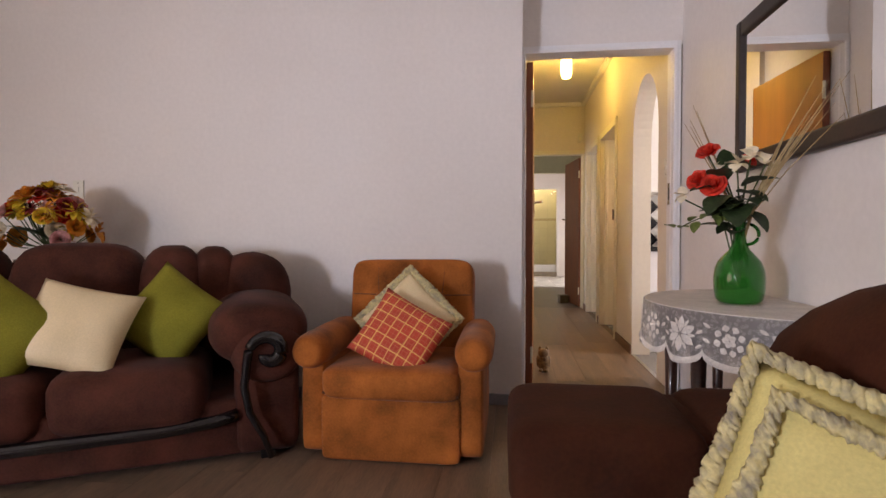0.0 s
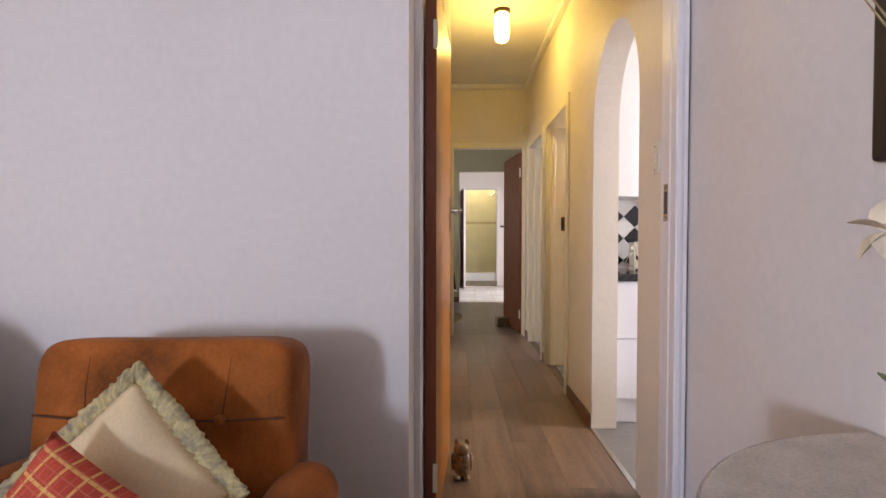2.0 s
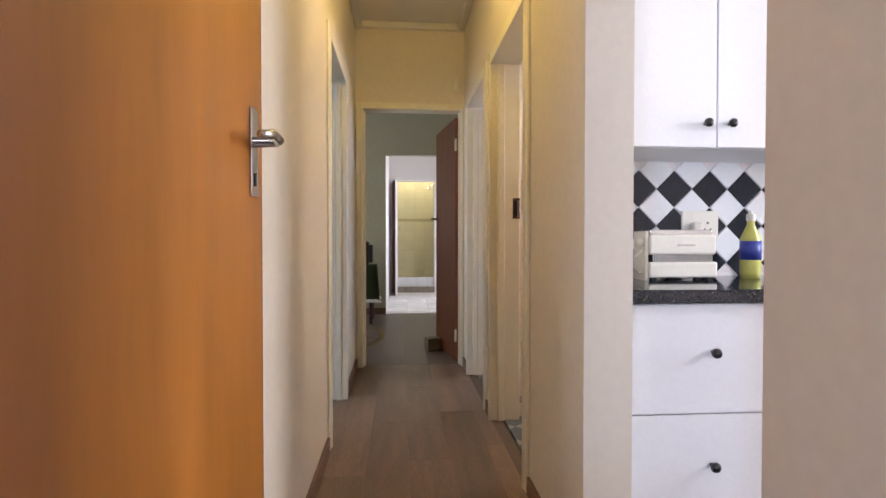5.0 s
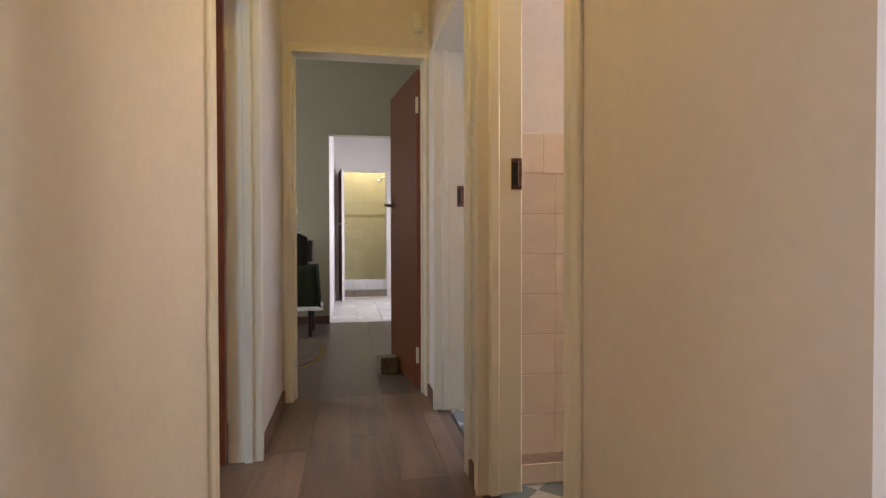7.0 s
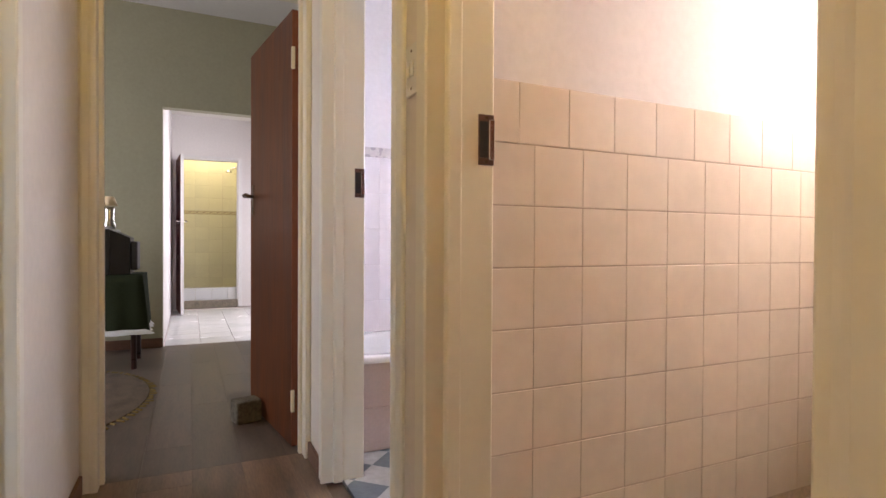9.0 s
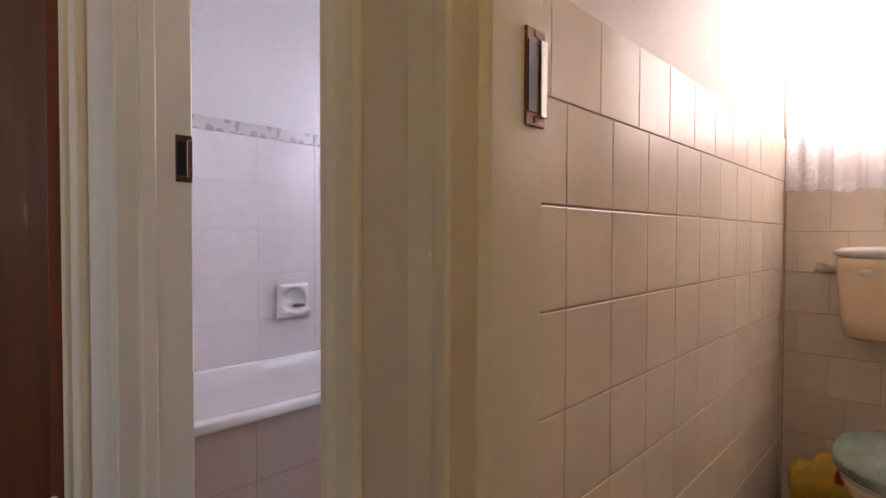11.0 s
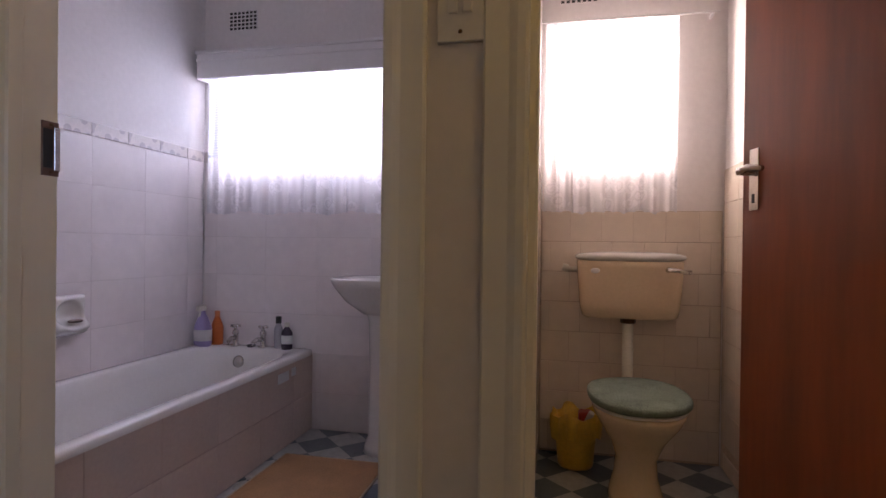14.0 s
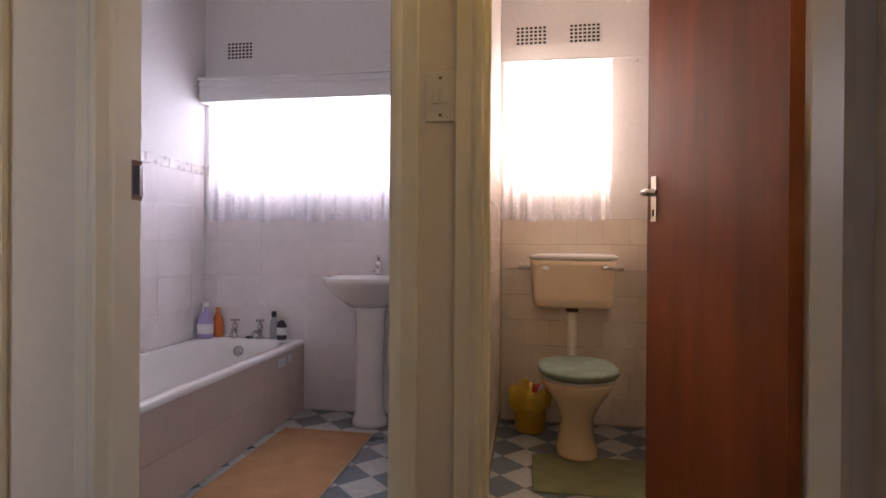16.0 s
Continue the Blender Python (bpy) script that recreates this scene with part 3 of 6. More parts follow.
# ---- windows ----
def window(name, x0, x1, y0, y1, z0, z1, label, bars=1):
    ob = thing(name, Matrix.Identity(4), label, "window")
    ob["kind"] = "structure"
    along_y = (y1 - y0) > (x1 - x0)
    w = 0.035
    rows = []
    if along_y:
        rows = [(x0, x1, y0, y0 + w, z0, z1), (x0, x1, y1 - w, y1, z0, z1), (x0, x1, y0 + w, y1 - w, z0, z0 + w), (x0, x1, y0 + w, y1 - w, z1 - w, z1)]
        for i in range(bars):
            c = y0 + (y1 - y0) * (i + 1) / (bars + 1)
            rows.append((x0, x1, c - w / 2, c + w / 2, z0 + w, z1 - w))
        xm = (x0 + x1) / 2
        pane = (xm - 0.002, xm + 0.002, y0 + w, y1 - w, z0 + w, z1 - w)
    else:
        rows = [(x0, x0 + w, y0, y1, z0, z1), (x1 - w, x1, y0, y1, z0, z1), (x0 + w, x1 - w, y0, y1, z0, z0 + w), (x0 + w, x1 - w, y0, y1, z1 - w, z1)]
        for i in range(bars):
            c = x0 + (x1 - x0) * (i + 1) / (bars + 1)
            rows.append((c - w / 2, c + w / 2, y0, y1, z0 + w, z1 - w))
        ym = (y0 + y1) / 2
        pane = (x0 + w, x1 - w, ym - 0.002, ym + 0.002, z0 + w, z1 - w)
    part("window_frame", boxes(rows, bevel=0.003), M["frame_white"], ob)
    g = part("pane", boxes([pane]), M["glass"], ob)
    g.visible_shadow = False
    return ob


window("window_1", BX + 0.10, BX + 0.14, 7.28, 8.52, 1.385, 2.0, "white steel bathroom window", 2)
window("window_2", BX + 0.10, BX + 0.14, 6.20, 6.72, 1.385, 2.02, "white steel toilet window", 0)
window("window_3", -3.0, -1.35, -1.78, -1.74, 0.8, 2.1, "white steel lounge window", 2)
# unseen window, added only to go with the side fill lamp
window("window_8", -3.68, -3.64, -0.45, 1.25, 0.55, 2.05, "white steel lounge side window", 1)
window("window_4", 4.12, 4.16, 4.28, 5.26, 1.05, 2.15, "white steel kitchen window", 2)
window("window_5", -1.88, -1.84, 8.7, 10.1, 0.95, 2.05, "white steel bedroom window", 2)
window("window_6", -2.28, -2.24, 4.3, 5.3, 0.95, 2.05, "white steel window of the side room", 1)
window("window_7", 2.44, 2.48, 11.6, 12.6, 1.1, 2.1, "white steel shower room window", 1)


# ---- lounge things ----
M["suede_brown"] = surf("brown_suede", (0.074, 0.0215, 0.0135), 0.85, var=0.32, s1=6, s2=120, bump=0.08, sheen=0.04, fine=0.25, spec=0.12)
M["suede_brown_warm"] = surf("warm_brown_suede", (0.050, 0.0125, 0.0050), 0.9, var=0.26, s1=6, s2=120, bump=0.06, sheen=0.0, fine=0.25, spec=0.12)
M["velour_orange"] = surf("rust_velour", (0.375, 0.108, 0.022), 0.8, var=0.30, s1=6, s2=110, bump=0.03, sheen=0.12, fine=0.2, spec=0.12)
M["velour_dark"] = surf("seam_velour", (0.13, 0.04, 0.015), 0.9, var=0.1)
M["cloth_green"] = surf("olive_cloth", (0.225, 0.200, 0.024), 0.85, var=0.15, s1=6, s2=200, bump=0.15, spec=0.12)
M["cloth_cream"] = surf("cream_cloth", (0.80, 0.62, 0.37), 0.55, var=0.06, s1=8, s2=160, bump=0.05)
M["cloth_yellow"] = surf("pale_yellow_cloth", (0.66, 0.54, 0.20), 0.85, var=0.08, s1=6, s2=180, bump=0.12)
M["ruffle"] = surf("patterned_ruffle", (0.66, 0.54, 0.25), 0.9, var=0.1, s1=45, s2=160, bump=0.2, dark=(0.26, 0.22, 0.17), fine=0.25)
M["dark_wood"] = surf("dark_mahogany", (0.05, 0.018, 0.013), 0.3, var=0.2, s1=4, s2=40, bump=0.02, coat=0.3, stretch=(1, 1, 5))
M["frame_wood"] = surf("dark_stained_wood", (0.024, 0.012, 0.010), 0.5, var=0.25, s1=6, s2=60, bump=0.04)
M["stem"] = surf("stem_green", (0.06, 0.09, 0.03), 0.6, var=0.2)
M["leaf"] = surf("leaf_green", (0.030, 0.055, 0.018), 0.5, var=0.3, s1=10)
M["leaf_light"] = surf("ivy_leaf_green", (0.17, 0.22, 0.05), 0.5, var=0.3, s1=20)
M["rose"] = surf("rose_silk", (0.74, 0.045, 0.022), 0.6, var=0.2, s1=30)
M["lily"] = surf("cream_silk", (0.80, 0.68, 0.50), 0.6, var=0.12, s1=30)
M["grass_dry"] = surf("dried_grass", (0.40, 0.28, 0.14), 0.8, var=0.2, s1=20)
M["petal_yellow"] = surf("yellow_silk", (0.72, 0.48, 0.03), 0.6, var=0.15, s1=30)
M["petal_orange"] = surf("orange_silk", (0.70, 0.25, 0.02), 0.6, var=0.15, s1=30)
M["petal_dark"] = surf("maroon_silk", (0.28, 0.018, 0.02), 0.6, var=0.2, s1=30)
M["petal_pink"] = surf("pink_silk", (0.66, 0.30, 0.28), 0.6, var=0.2, s1=30)


def tartan(name):
    """Red woven cloth with pale crossing stripes, laid out on the cushion's own x and z."""
    m = surf(name, (0.54, 0.055, 0.025), 0.85, var=0.15, s1=10, s2=200, bump=0.12)
    n, l = m.node_tree.nodes, m.node_tree.links
    b = n["Principled BSDF"]
    base = b.inputs["Base Color"].links[0].from_socket
    tc = n.new("ShaderNodeTexCoord")
    sp = n.new("ShaderNodeSeparateXYZ")
    l.new(tc.outputs["Object"], sp.inputs[0])
    last = base
    for ax, pitch, wide, col in (("X", 0.045, 0.13, (0.80, 0.52, 0.16)), ("Z", 0.045, 0.13, (0.80, 0.52, 0.16)), ("X", 0.020, 0.12, (0.56, 0.13, 0.07)), ("Z", 0.020, 0.12, (0.56, 0.13, 0.07))):
        d = n.new("ShaderNodeMath")
        d.operation = "MULTIPLY"
        d.inputs[1].default_value = 1 / pitch
        l.new(sp.outputs[ax], d.inputs[0])
        fr = n.new("ShaderNodeMath")
        fr.operation = "FRACT"
        l.new(d.outputs[0], fr.inputs[0])
        lt = n.new("ShaderNodeMath")
        lt.operation = "LESS_THAN"
        lt.inputs[1].default_value = wide
        l.new(fr.outputs[0], lt.inputs[0])
        fac = n.new("ShaderNodeMath")
        fac.operation = "MULTIPLY"
        fac.inputs[1].default_value = 0.75
        l.new(lt.outputs[0], fac.inputs[0])
        mx = n.new("ShaderNodeMix")
        mx.data_type = "RGBA"
        l.new(fac.outputs[0], mx.inputs[0])
        l.new(last, mx.inputs[6])
        mx.inputs[7].default_value = (*col, 1)
        last = mx.outputs[2]
    l.new(last, b.inputs["Base Color"])
    return m


def lace(name, scale, cover, tint, through_tint=None, most=0.93):
    """Net cloth: flowers of thread on an open mesh, really see-through between the threads."""
    m = bpy.data.materials.new(name)
    m.use_nodes = True
    n, l = m.node_tree.nodes, m.node_tree.links
    n.remove(n["Principled BSDF"])
    out = n["Material Output"]
    tc = n.new("ShaderNodeTexCoord")
    vo = n.new("ShaderNodeTexVoronoi")
    vo.inputs["Scale"].default_value = scale
    wv = n.new("ShaderNodeMath")
    wv.operation = "MULTIPLY_ADD"
    wv.inputs[1].default_value = 26.0
    pet = n.new("ShaderNodeTexNoise")
    pet.inputs["Scale"].default_value = scale * 3.2
    amp = n.new("ShaderNodeMath")
    amp.operation = "MULTIPLY"
    amp.inputs[1].default_value = 9.0
    sn = n.new("ShaderNodeMath")
    sn.operation = "SINE"
    l.new(tc.outputs["Object"], vo.inputs["Vector"])
    l.new(tc.outputs["Object"], pet.inputs["Vector"])
    l.new(pet.outputs[0], amp.inputs[0])
    l.new(vo.outputs["Distance"], wv.inputs[0])
    l.new(amp.outputs[0], wv.inputs[2])
    l.new(wv.outputs[0], sn.inputs[0])
    lt = n.new("ShaderNodeMath")
    lt.operation = "LESS_THAN"
    lt.inputs[1].default_value = 0.52
    l.new(vo.outputs["Distance"], lt.inputs[0])
    ml = n.new("ShaderNodeMath")
    ml.operation = "MULTIPLY"
    l.new(lt.outputs[0], ml.inputs[0])
    gt = n.new("ShaderNodeMath")
    gt.operation = "GREATER_THAN"
    gt.inputs[1].default_value = -0.35
    l.new(sn.outputs[0], gt.inputs[0])
    l.new(gt.outputs[0], ml.inputs[1])
    mr = n.new("ShaderNodeMapRange")
    mr.inputs[3].default_value, mr.inputs[4].default_value = cover, most
    l.new(ml.outputs[0], mr.inputs[0])
    df, tl, tr = n.new("ShaderNodeBsdfDiffuse"), n.new("ShaderNodeBsdfTranslucent"), n.new("ShaderNodeBsdfTransparent")
    df.inputs[0].default_value = (*tint, 1)
    tl.inputs[0].default_value = (*(through_tint or tint), 1)
    a, b = n.new("ShaderNodeMixShader"), n.new("ShaderNodeMixShader")
    a.inputs[0].default_value = 0.45
    l.new(df.outputs[0], a.inputs[1])
    l.new(tl.outputs[0], a.inputs[2])
    l.new(mr.outputs[0], b.inputs[0])
    l.new(tr.outputs[0], b.inputs[1])
    l.new(a.outputs[0], b.inputs[2])
    l.new(b.outputs[0], out.inputs[0])
    return m


def ribbed_net(name, tint, through_tint):
    """Machine net with close level threads: thin between them, nearly shut on them."""
    m = bpy.data.materials.new(name)
    m.use_nodes = True
    n, l = m.node_tree.nodes, m.node_tree.links
    n.remove(n["Principled BSDF"])
    tc, sp = n.new("ShaderNodeTexCoord"), n.new("ShaderNodeSeparateXYZ")
    l.new(tc.outputs["Object"], sp.inputs[0])
    mu, sn, mr = n.new("ShaderNodeMath"), n.new("ShaderNodeMath"), n.new("ShaderNodeMapRange")
    mu.operation, sn.operation = "MULTIPLY", "SINE"
    mu.inputs[1].default_value = 2 * math.pi / 0.009
    l.new(sp.outputs["Z"], mu.inputs[0])
    l.new(mu.outputs[0], sn.inputs[0])
    l.new(sn.outputs[0], mr.inputs[0])
    mr.inputs[1].default_value, mr.inputs[2].default_value, mr.inputs[3].default_value, mr.inputs[4].default_value = -0.3, 0.3, 0.66, 0.97
    df, tl, tr = n.new("ShaderNodeBsdfDiffuse"), n.new("ShaderNodeBsdfTranslucent"), n.new("ShaderNodeBsdfTransparent")
    df.inputs[0].default_value, tl.inputs[0].default_value = (*tint, 1), (*through_tint, 1)
    a, b = n.new("ShaderNodeMixShader"), n.new("ShaderNodeMixShader")
    a.inputs[0].default_value = 0.5
    l.new(df.outputs[0], a.inputs[1])
    l.new(tl.outputs[0], a.inputs[2])
    l.new(mr.outputs[0], b.inputs[0])
    l.new(tr.outputs[0], b.inputs[1])
    l.new(a.outputs[0], b.inputs[2])
    l.new(b.outputs[0], n["Material Output"].inputs[0])
    return m


M["tartan"] = tartan("red_tartan")
M["lace"] = lace("table_lace", 90, 0.42, (0.74, 0.69, 0.66), None, 0.62)
M["lace_edge"] = surf("lace_edging", (0.70, 0.635, 0.585), 0.9, var=0.12, s1=14, s2=160, bump=0.2)


def scroll(cx, cz, r, turns=1.4, n=40, tail=((0.0, 0.0),)):
    pts = []
    for i in range(n + 1):
        f = i / n
        a = math.pi + turns * 2 * math.pi * (f - 1)
        rr = r * (0.25 + 0.75 * f)
        pts.append((cx + rr * math.cos(a), cz + rr * math.sin(a)))
    return pts


def build_sofa(m, label):
    """A three-seat padded sofa; its own origin is the front foot of the arm, x along the seat, y to the back."""
    ob = thing("sofa", m, label, "sofa")
    f = M["suede_brown"]
    part("base", puff(bmesh.new(), (-1.0, 0.42, 0.145), (0.98, 0.40, 0.125), 0.15, 0.12, wob=0.01), f, ob, smooth=True)
    bm = bmesh.new()
    tube(bm, [(-1.95, -0.005, 0.155), (-1.4, -0.012, 0.16), (-0.8, -0.012, 0.168), (-0.45, -0.008, 0.172), (-0.25, 0.0, 0.188), (-0.17, 0.01, 0.205)], 0.027, 8)
    part("front_trim", bm, M["black"], ob, "black lacquered wooden trim", smooth=True)
    for i, x in enumerate((-0.565, -1.13, -1.66)):
        part("seat_cushion", puff(bmesh.new(), (x, 0.27, 0.292), (0.29, 0.305, 0.138), 0.5, 0.34, wob=0.03, seed=i), f, ob, smooth=True)
    for i, (x, w, h) in enumerate(((-0.085, 0.19, 0.865), (-0.275, 0.13, 0.895), (-0.47, 0.165, 0.90), (-0.86, 0.285, 0.915), (-1.42, 0.285, 0.92), (-1.80, 0.15, 0.89))):
        e = 0.78 if i < 3 else 0.55
        part("back_cushion", puff(bmesh.new(), (x, 0.66 + 0.02 * (i % 2), h - 0.29), (w, 0.18, 0.29), e, e, wob=0.04, seed=3 + i), f, ob, smooth=True)
    part("back_frame", puff(bmesh.new(), (-0.98, 0.77, 0.42), (0.95, 0.075, 0.40), 0.3, 0.2), f, ob, smooth=True)
    lie = Matrix.Rotation(radians(90), 3, "X")
    for sx, c in ((1, -0.05), (-1, -1.84)):
        arm = part("arm", puff(bmesh.new(), (c, 0.37, 0.26), (0.135, 0.37, 0.25), 0.25, 0.2, wob=0.01), f, ob, smooth=True)
        part("arm_roll", puff(bmesh.new(), (c, 0.36, 0.455), (0.155, 0.135, 0.405), 0.32, 0.95, n=40, wob=0.02, seed=9, rot=lie), f, arm, smooth=True)
        part("arm_pad", puff(bmesh.new(), (c - 0.03 * sx, 0.40, 0.530), (0.215, 0.150, 0.42), 0.5, 0.9, n=40, wob=0.03, seed=12, rot=lie), f, arm, smooth=True)
        bm = bmesh.new()
        pts = scroll(c, 0.465, 0.08, 0.95)
        path = [(c + (x - c) * sx, -0.055, z) for x, z in pts]
        e = path[-1]
        path += [(c - 0.085 * sx, -0.055, 0.43), (c - 0.095 * sx, -0.055, 0.33), (c - 0.075 * sx, -0.05, 0.22), (c - 0.02 * sx, -0.05, 0.12), (c + 0.01 * sx, -0.05, 0.03)]
        tube(bm, path, 0.02, 10, [0.013 + 0.017 * math.sin(math.pi * min(1, 0.15 + 0.85 * i / (len(path) - 1))) ** 0.8 for i in range(len(path))])
        part("scroll_trim", bm, M["black"], arm, "black lacquered scroll on the arm's front", smooth=True)
    for x in (-0.05, -1.84):
        for y in (0.05, 0.75):
            part("foot", boxes([(x - 0.03, x + 0.03, y - 0.03, y + 0.03, 0, 0.04)], bevel=0.004), M["black"], ob)
    return ob


build_sofa(pose(-0.50, 2.945, 0, 0, 0, 28), "dark brown suede sofa with scalloped back and black scroll trim")


def build_armchair():
    ob = thing("armchair", pose(-0.03, 2.95, 0), "rust-brown velour armchair with rolled arms against the wall", "armchair")
    f = M["velour_orange"]
    part("front_panel", puff(bmesh.new(), (0, 0.09, 0.142), (0.295, 0.10, 0.138), 0.12, 0.12), f, ob, smooth=True)
    part("base", boxes([(-0.29, 0.29, 0.15, 0.68, 0.02, 0.29)], bevel=0.02), f, ob)
    part("seat", puff(bmesh.new(), (0, 0.27, 0.325), (0.30, 0.305, 0.075), 0.4, 0.2, wob=0.02), f, ob, smooth=True)
    part("seam", tube(bmesh.new(), [(-0.285, -0.008, 0.288), (0.285, -0.008, 0.288)], 0.006, 6), M["velour_dark"], ob)
    back = part("backrest", puff(bmesh.new(), (0, 0.58, 0.52), (0.315, 0.10, 0.30), 0.2, 0.2, wob=0.015, rot=Matrix.Rotation(radians(-8), 3, "X")), f, ob, smooth=True)
    part("back_seam", tube(bmesh.new(), [(-0.30, 0.500, 0.652), (-0.16, 0.474, 0.652), (0.0, 0.480, 0.650), (0.16, 0.474, 0.652), (0.30, 0.500, 0.652)], 0.003, 6), M["velour_dark"], back)
    for x in (-0.16, 0.16):
        part("tuft", tube(bmesh.new(), [(x, 0.478, 0.655), (x * 1.04, 0.492, 0.72), (x * 1.06, 0.515, 0.79)], 0.002, 6, [0.0022, 0.0015, 0.0006]), M["velour_dark"], back)
        part("button", puff(bmesh.new(), (x, 0.47, 0.655), (0.013, 0.01, 0.013), 1, 1, n=12), f, back, smooth=True)
    for s in (-1, 1):
        arm = part("arm", puff(bmesh.new(), (s * 0.335, 0.33, 0.25), (0.055, 0.32, 0.235), 0.2, 0.2), f, ob, smooth=True)
        part("arm_roll", puff(bmesh.new(), (s * 0.345, 0.28, 0.458), (0.082, 0.078, 0.31), 0.35, 0.95, n=36, wob=0.04, seed=s, rot=Matrix.Rotation(radians(90), 3, "X")), f, arm, smooth=True)
    for x in (-0.25, 0.25):
        for y in (0.08, 0.62):
            part("foot", boxes([(x - 0.025, x + 0.025, y - 0.025, y + 0.025, 0, 0.03)]), M["dark_wood"], ob)
    return ob


build_armchair()


def ruffle_ring(w, h, depth, n=360, seed=0.0, pinch=0.05):
    """A closely gathered, crumpled frill sewn round a square cushion's edge."""
    bm = bmesh.new()
    rows = []
    for i in range(n):
        t = 4 * i / n
        k, f = int(t), t - int(t)
        u, v = ((2 * f - 1, -1), (1, 2 * f - 1), (1 - 2 * f, 1), (-1, 1 - 2 * f))[k]
        x = u * w / 2 * (1 - pinch * (1 - v * v))
        z = v * h / 2 * (1 - pinch * (1 - u * u))
        o = Vector((u, 0, v)).normalized()
        row = []
        for j in range(6):
            c = j / 5
            a = noise.noise(Vector((i * 0.45 + seed, j * 0.9, 0.7)))
            b = noise.noise(Vector((i * 0.45 + seed, j * 0.9, 5.7)))
            r = depth * (-0.35 + 1.35 * c) + 0.006 * a
            y = 0.0035 * math.sin(i * 1.1 + j * 1.3 + 3 * b) + 0.009 * b - 0.008 * math.sin(math.pi * c)
            row.append(bm.verts.new((x + o.x * r, y, z + o.z * r)))
        rows.append(row)
    for i in range(n):
        a, b = rows[i], rows[(i + 1) % n]
        for j in range(5):
            bm.faces.new((a[j], b[j], b[j + 1], a[j + 1]))
    return bm


def cushion(label, m, w, h, t, material, frill=None, seed=0.0):
    ob = thing("cushion", m, label, "cushion", "cushions on the seats")
    part("cover", pillow(bmesh.new(), w, h, t, seed=seed), material, ob, smooth=True)
    if frill:
        fr = part("frill", ruffle_ring(w, h, 0.035, seed=seed), frill, ob, "gathered patterned frill", smooth=True)
        sol = fr.modifiers.new("thick", "SOLIDIFY")
        sol.thickness = 0.003
    return ob


def at(x, y, z, rz, tilt, spin):
    """A cushion's pose: turned to rz, leaning back by tilt, spun in its own plane."""
    return pose(x, y, z, 0, 0, rz) @ pose(0, 0, 0, tilt, 0, 0) @ pose(0, 0, 0, 0, spin, 0)


# ruffled cushion and tartan cushion on the armchair
cushion("cream cushion with a beige frill on the armchair", at(-0.01, 3.27, 0.555, 0, -18, 44), 0.33, 0.33, 0.10, M["cloth_cream"], M["ruffle"], 1)
cushion("red tartan cushion leaning on the armchair", at(-0.015, 3.10, 0.505, 4, -28, 30), 0.35, 0.33, 0.11, M["tartan"], None, 2)
# cushions on the sofa
cushion("olive green cushion standing on the sofa's seat", at(-1.03, 2.99, 0.585, 20, -20, 38), 0.37, 0.37, 0.14, M["cloth_green"], None, 3)
cushion("cream satin cushion lying against the sofa's back", at(-1.27, 2.74, 0.575, 24, -32, 15), 0.40, 0.37, 0.13, M["cloth_cream"], None, 4)
cushion("olive green cushion standing on the sofa's seat", at(-1.51, 2.60, 0.565, 28, -20, 38), 0.40, 0.40, 0.14, M["cloth_green"], None, 5)


def build_near_sofa():
    """The second sofa, with its back to the side wall; origin at its far front foot, y along the seat towards the camera's start."""
    ob = thing("sofa", pose(0, 0, 0), "warm brown suede sofa with broad padded arms by the wall", "sofa")
    f = M["suede_brown_warm"]
    part("base", puff(bmesh.new(), (0.96, 1.30, 0.20), (0.44, 0.70, 0.17), 0.15, 0.12), f, ob, smooth=True)
    arm = part("arm", puff(bmesh.new(), (0.90, 1.90, 0.31), (0.43, 0.15, 0.28), 0.16, 0.14), f, ob, smooth=True)
    part("arm_pad", puff(bmesh.new(), (0.635, 1.88, 0.525), (0.175, 0.175, 0.085), 0.35, 0.25, wob=0.02, seed=2), f, arm, smooth=True)
    part("arm_pad", puff(bmesh.new(), (0.99, 1.88, 0.525), (0.175, 0.175, 0.085), 0.35, 0.25, wob=0.02, seed=5), f, arm, smooth=True)
    part("seat_cushion", puff(bmesh.new(), (0.86, 1.28, 0.40), (0.34, 0.42, 0.10), 0.4, 0.25, wob=0.02), f, ob, smooth=True)
    part("back_cushion", puff(bmesh.new(), (1.185, 1.33, 0.575), (0.25, 0.73, 0.335), 0.85, 0.45, wob=0.03, seed=7), f, ob, smooth=True)
    for x in (0.6, 1.3):
        for y in (0.7, 1.95):
            part("foot", boxes([(x - 0.03, x + 0.03, y - 0.03, y + 0.03, 0, 0.04)]), M["black"], ob)
    return ob


build_near_sofa()


def build_yellow_cushion():
    ob = thing("cushion", at(0.920, 1.47, 0.49, -30, -18, 17), "pale yellow cushion with a twisted beige ruffle trim", "cushion", "cushions on the seats")
    part("cover", pillow(bmesh.new(), 0.46, 0.46, 0.13, seed=8), M["cloth_yellow"], ob, smooth=True)
    fr = part("frill", ruffle_ring(0.46, 0.46, 0.021, seed=8, n=620), M["ruffle"], ob, "gathered patterned frill", smooth=True)
    fr.modifiers.new("thick", "SOLIDIFY").thickness = 0.004
    bm = ruffle_ring(0.355, 0.355, 0.022, n=500, seed=4)
    inner = part("inner_frill", bm, M["ruffle"], ob, "gathered patterned frill sewn on the front", smooth=True, m=pose(0, -0.047, 0))
    inner.modifiers.new("thick", "SOLIDIFY").thickness = 0.004
    return ob


build_yellow_cushion()

# half-round table with its lace cloth
TX, TY, TR, TZ = 1.425, 2.72, 0.48, 0.72


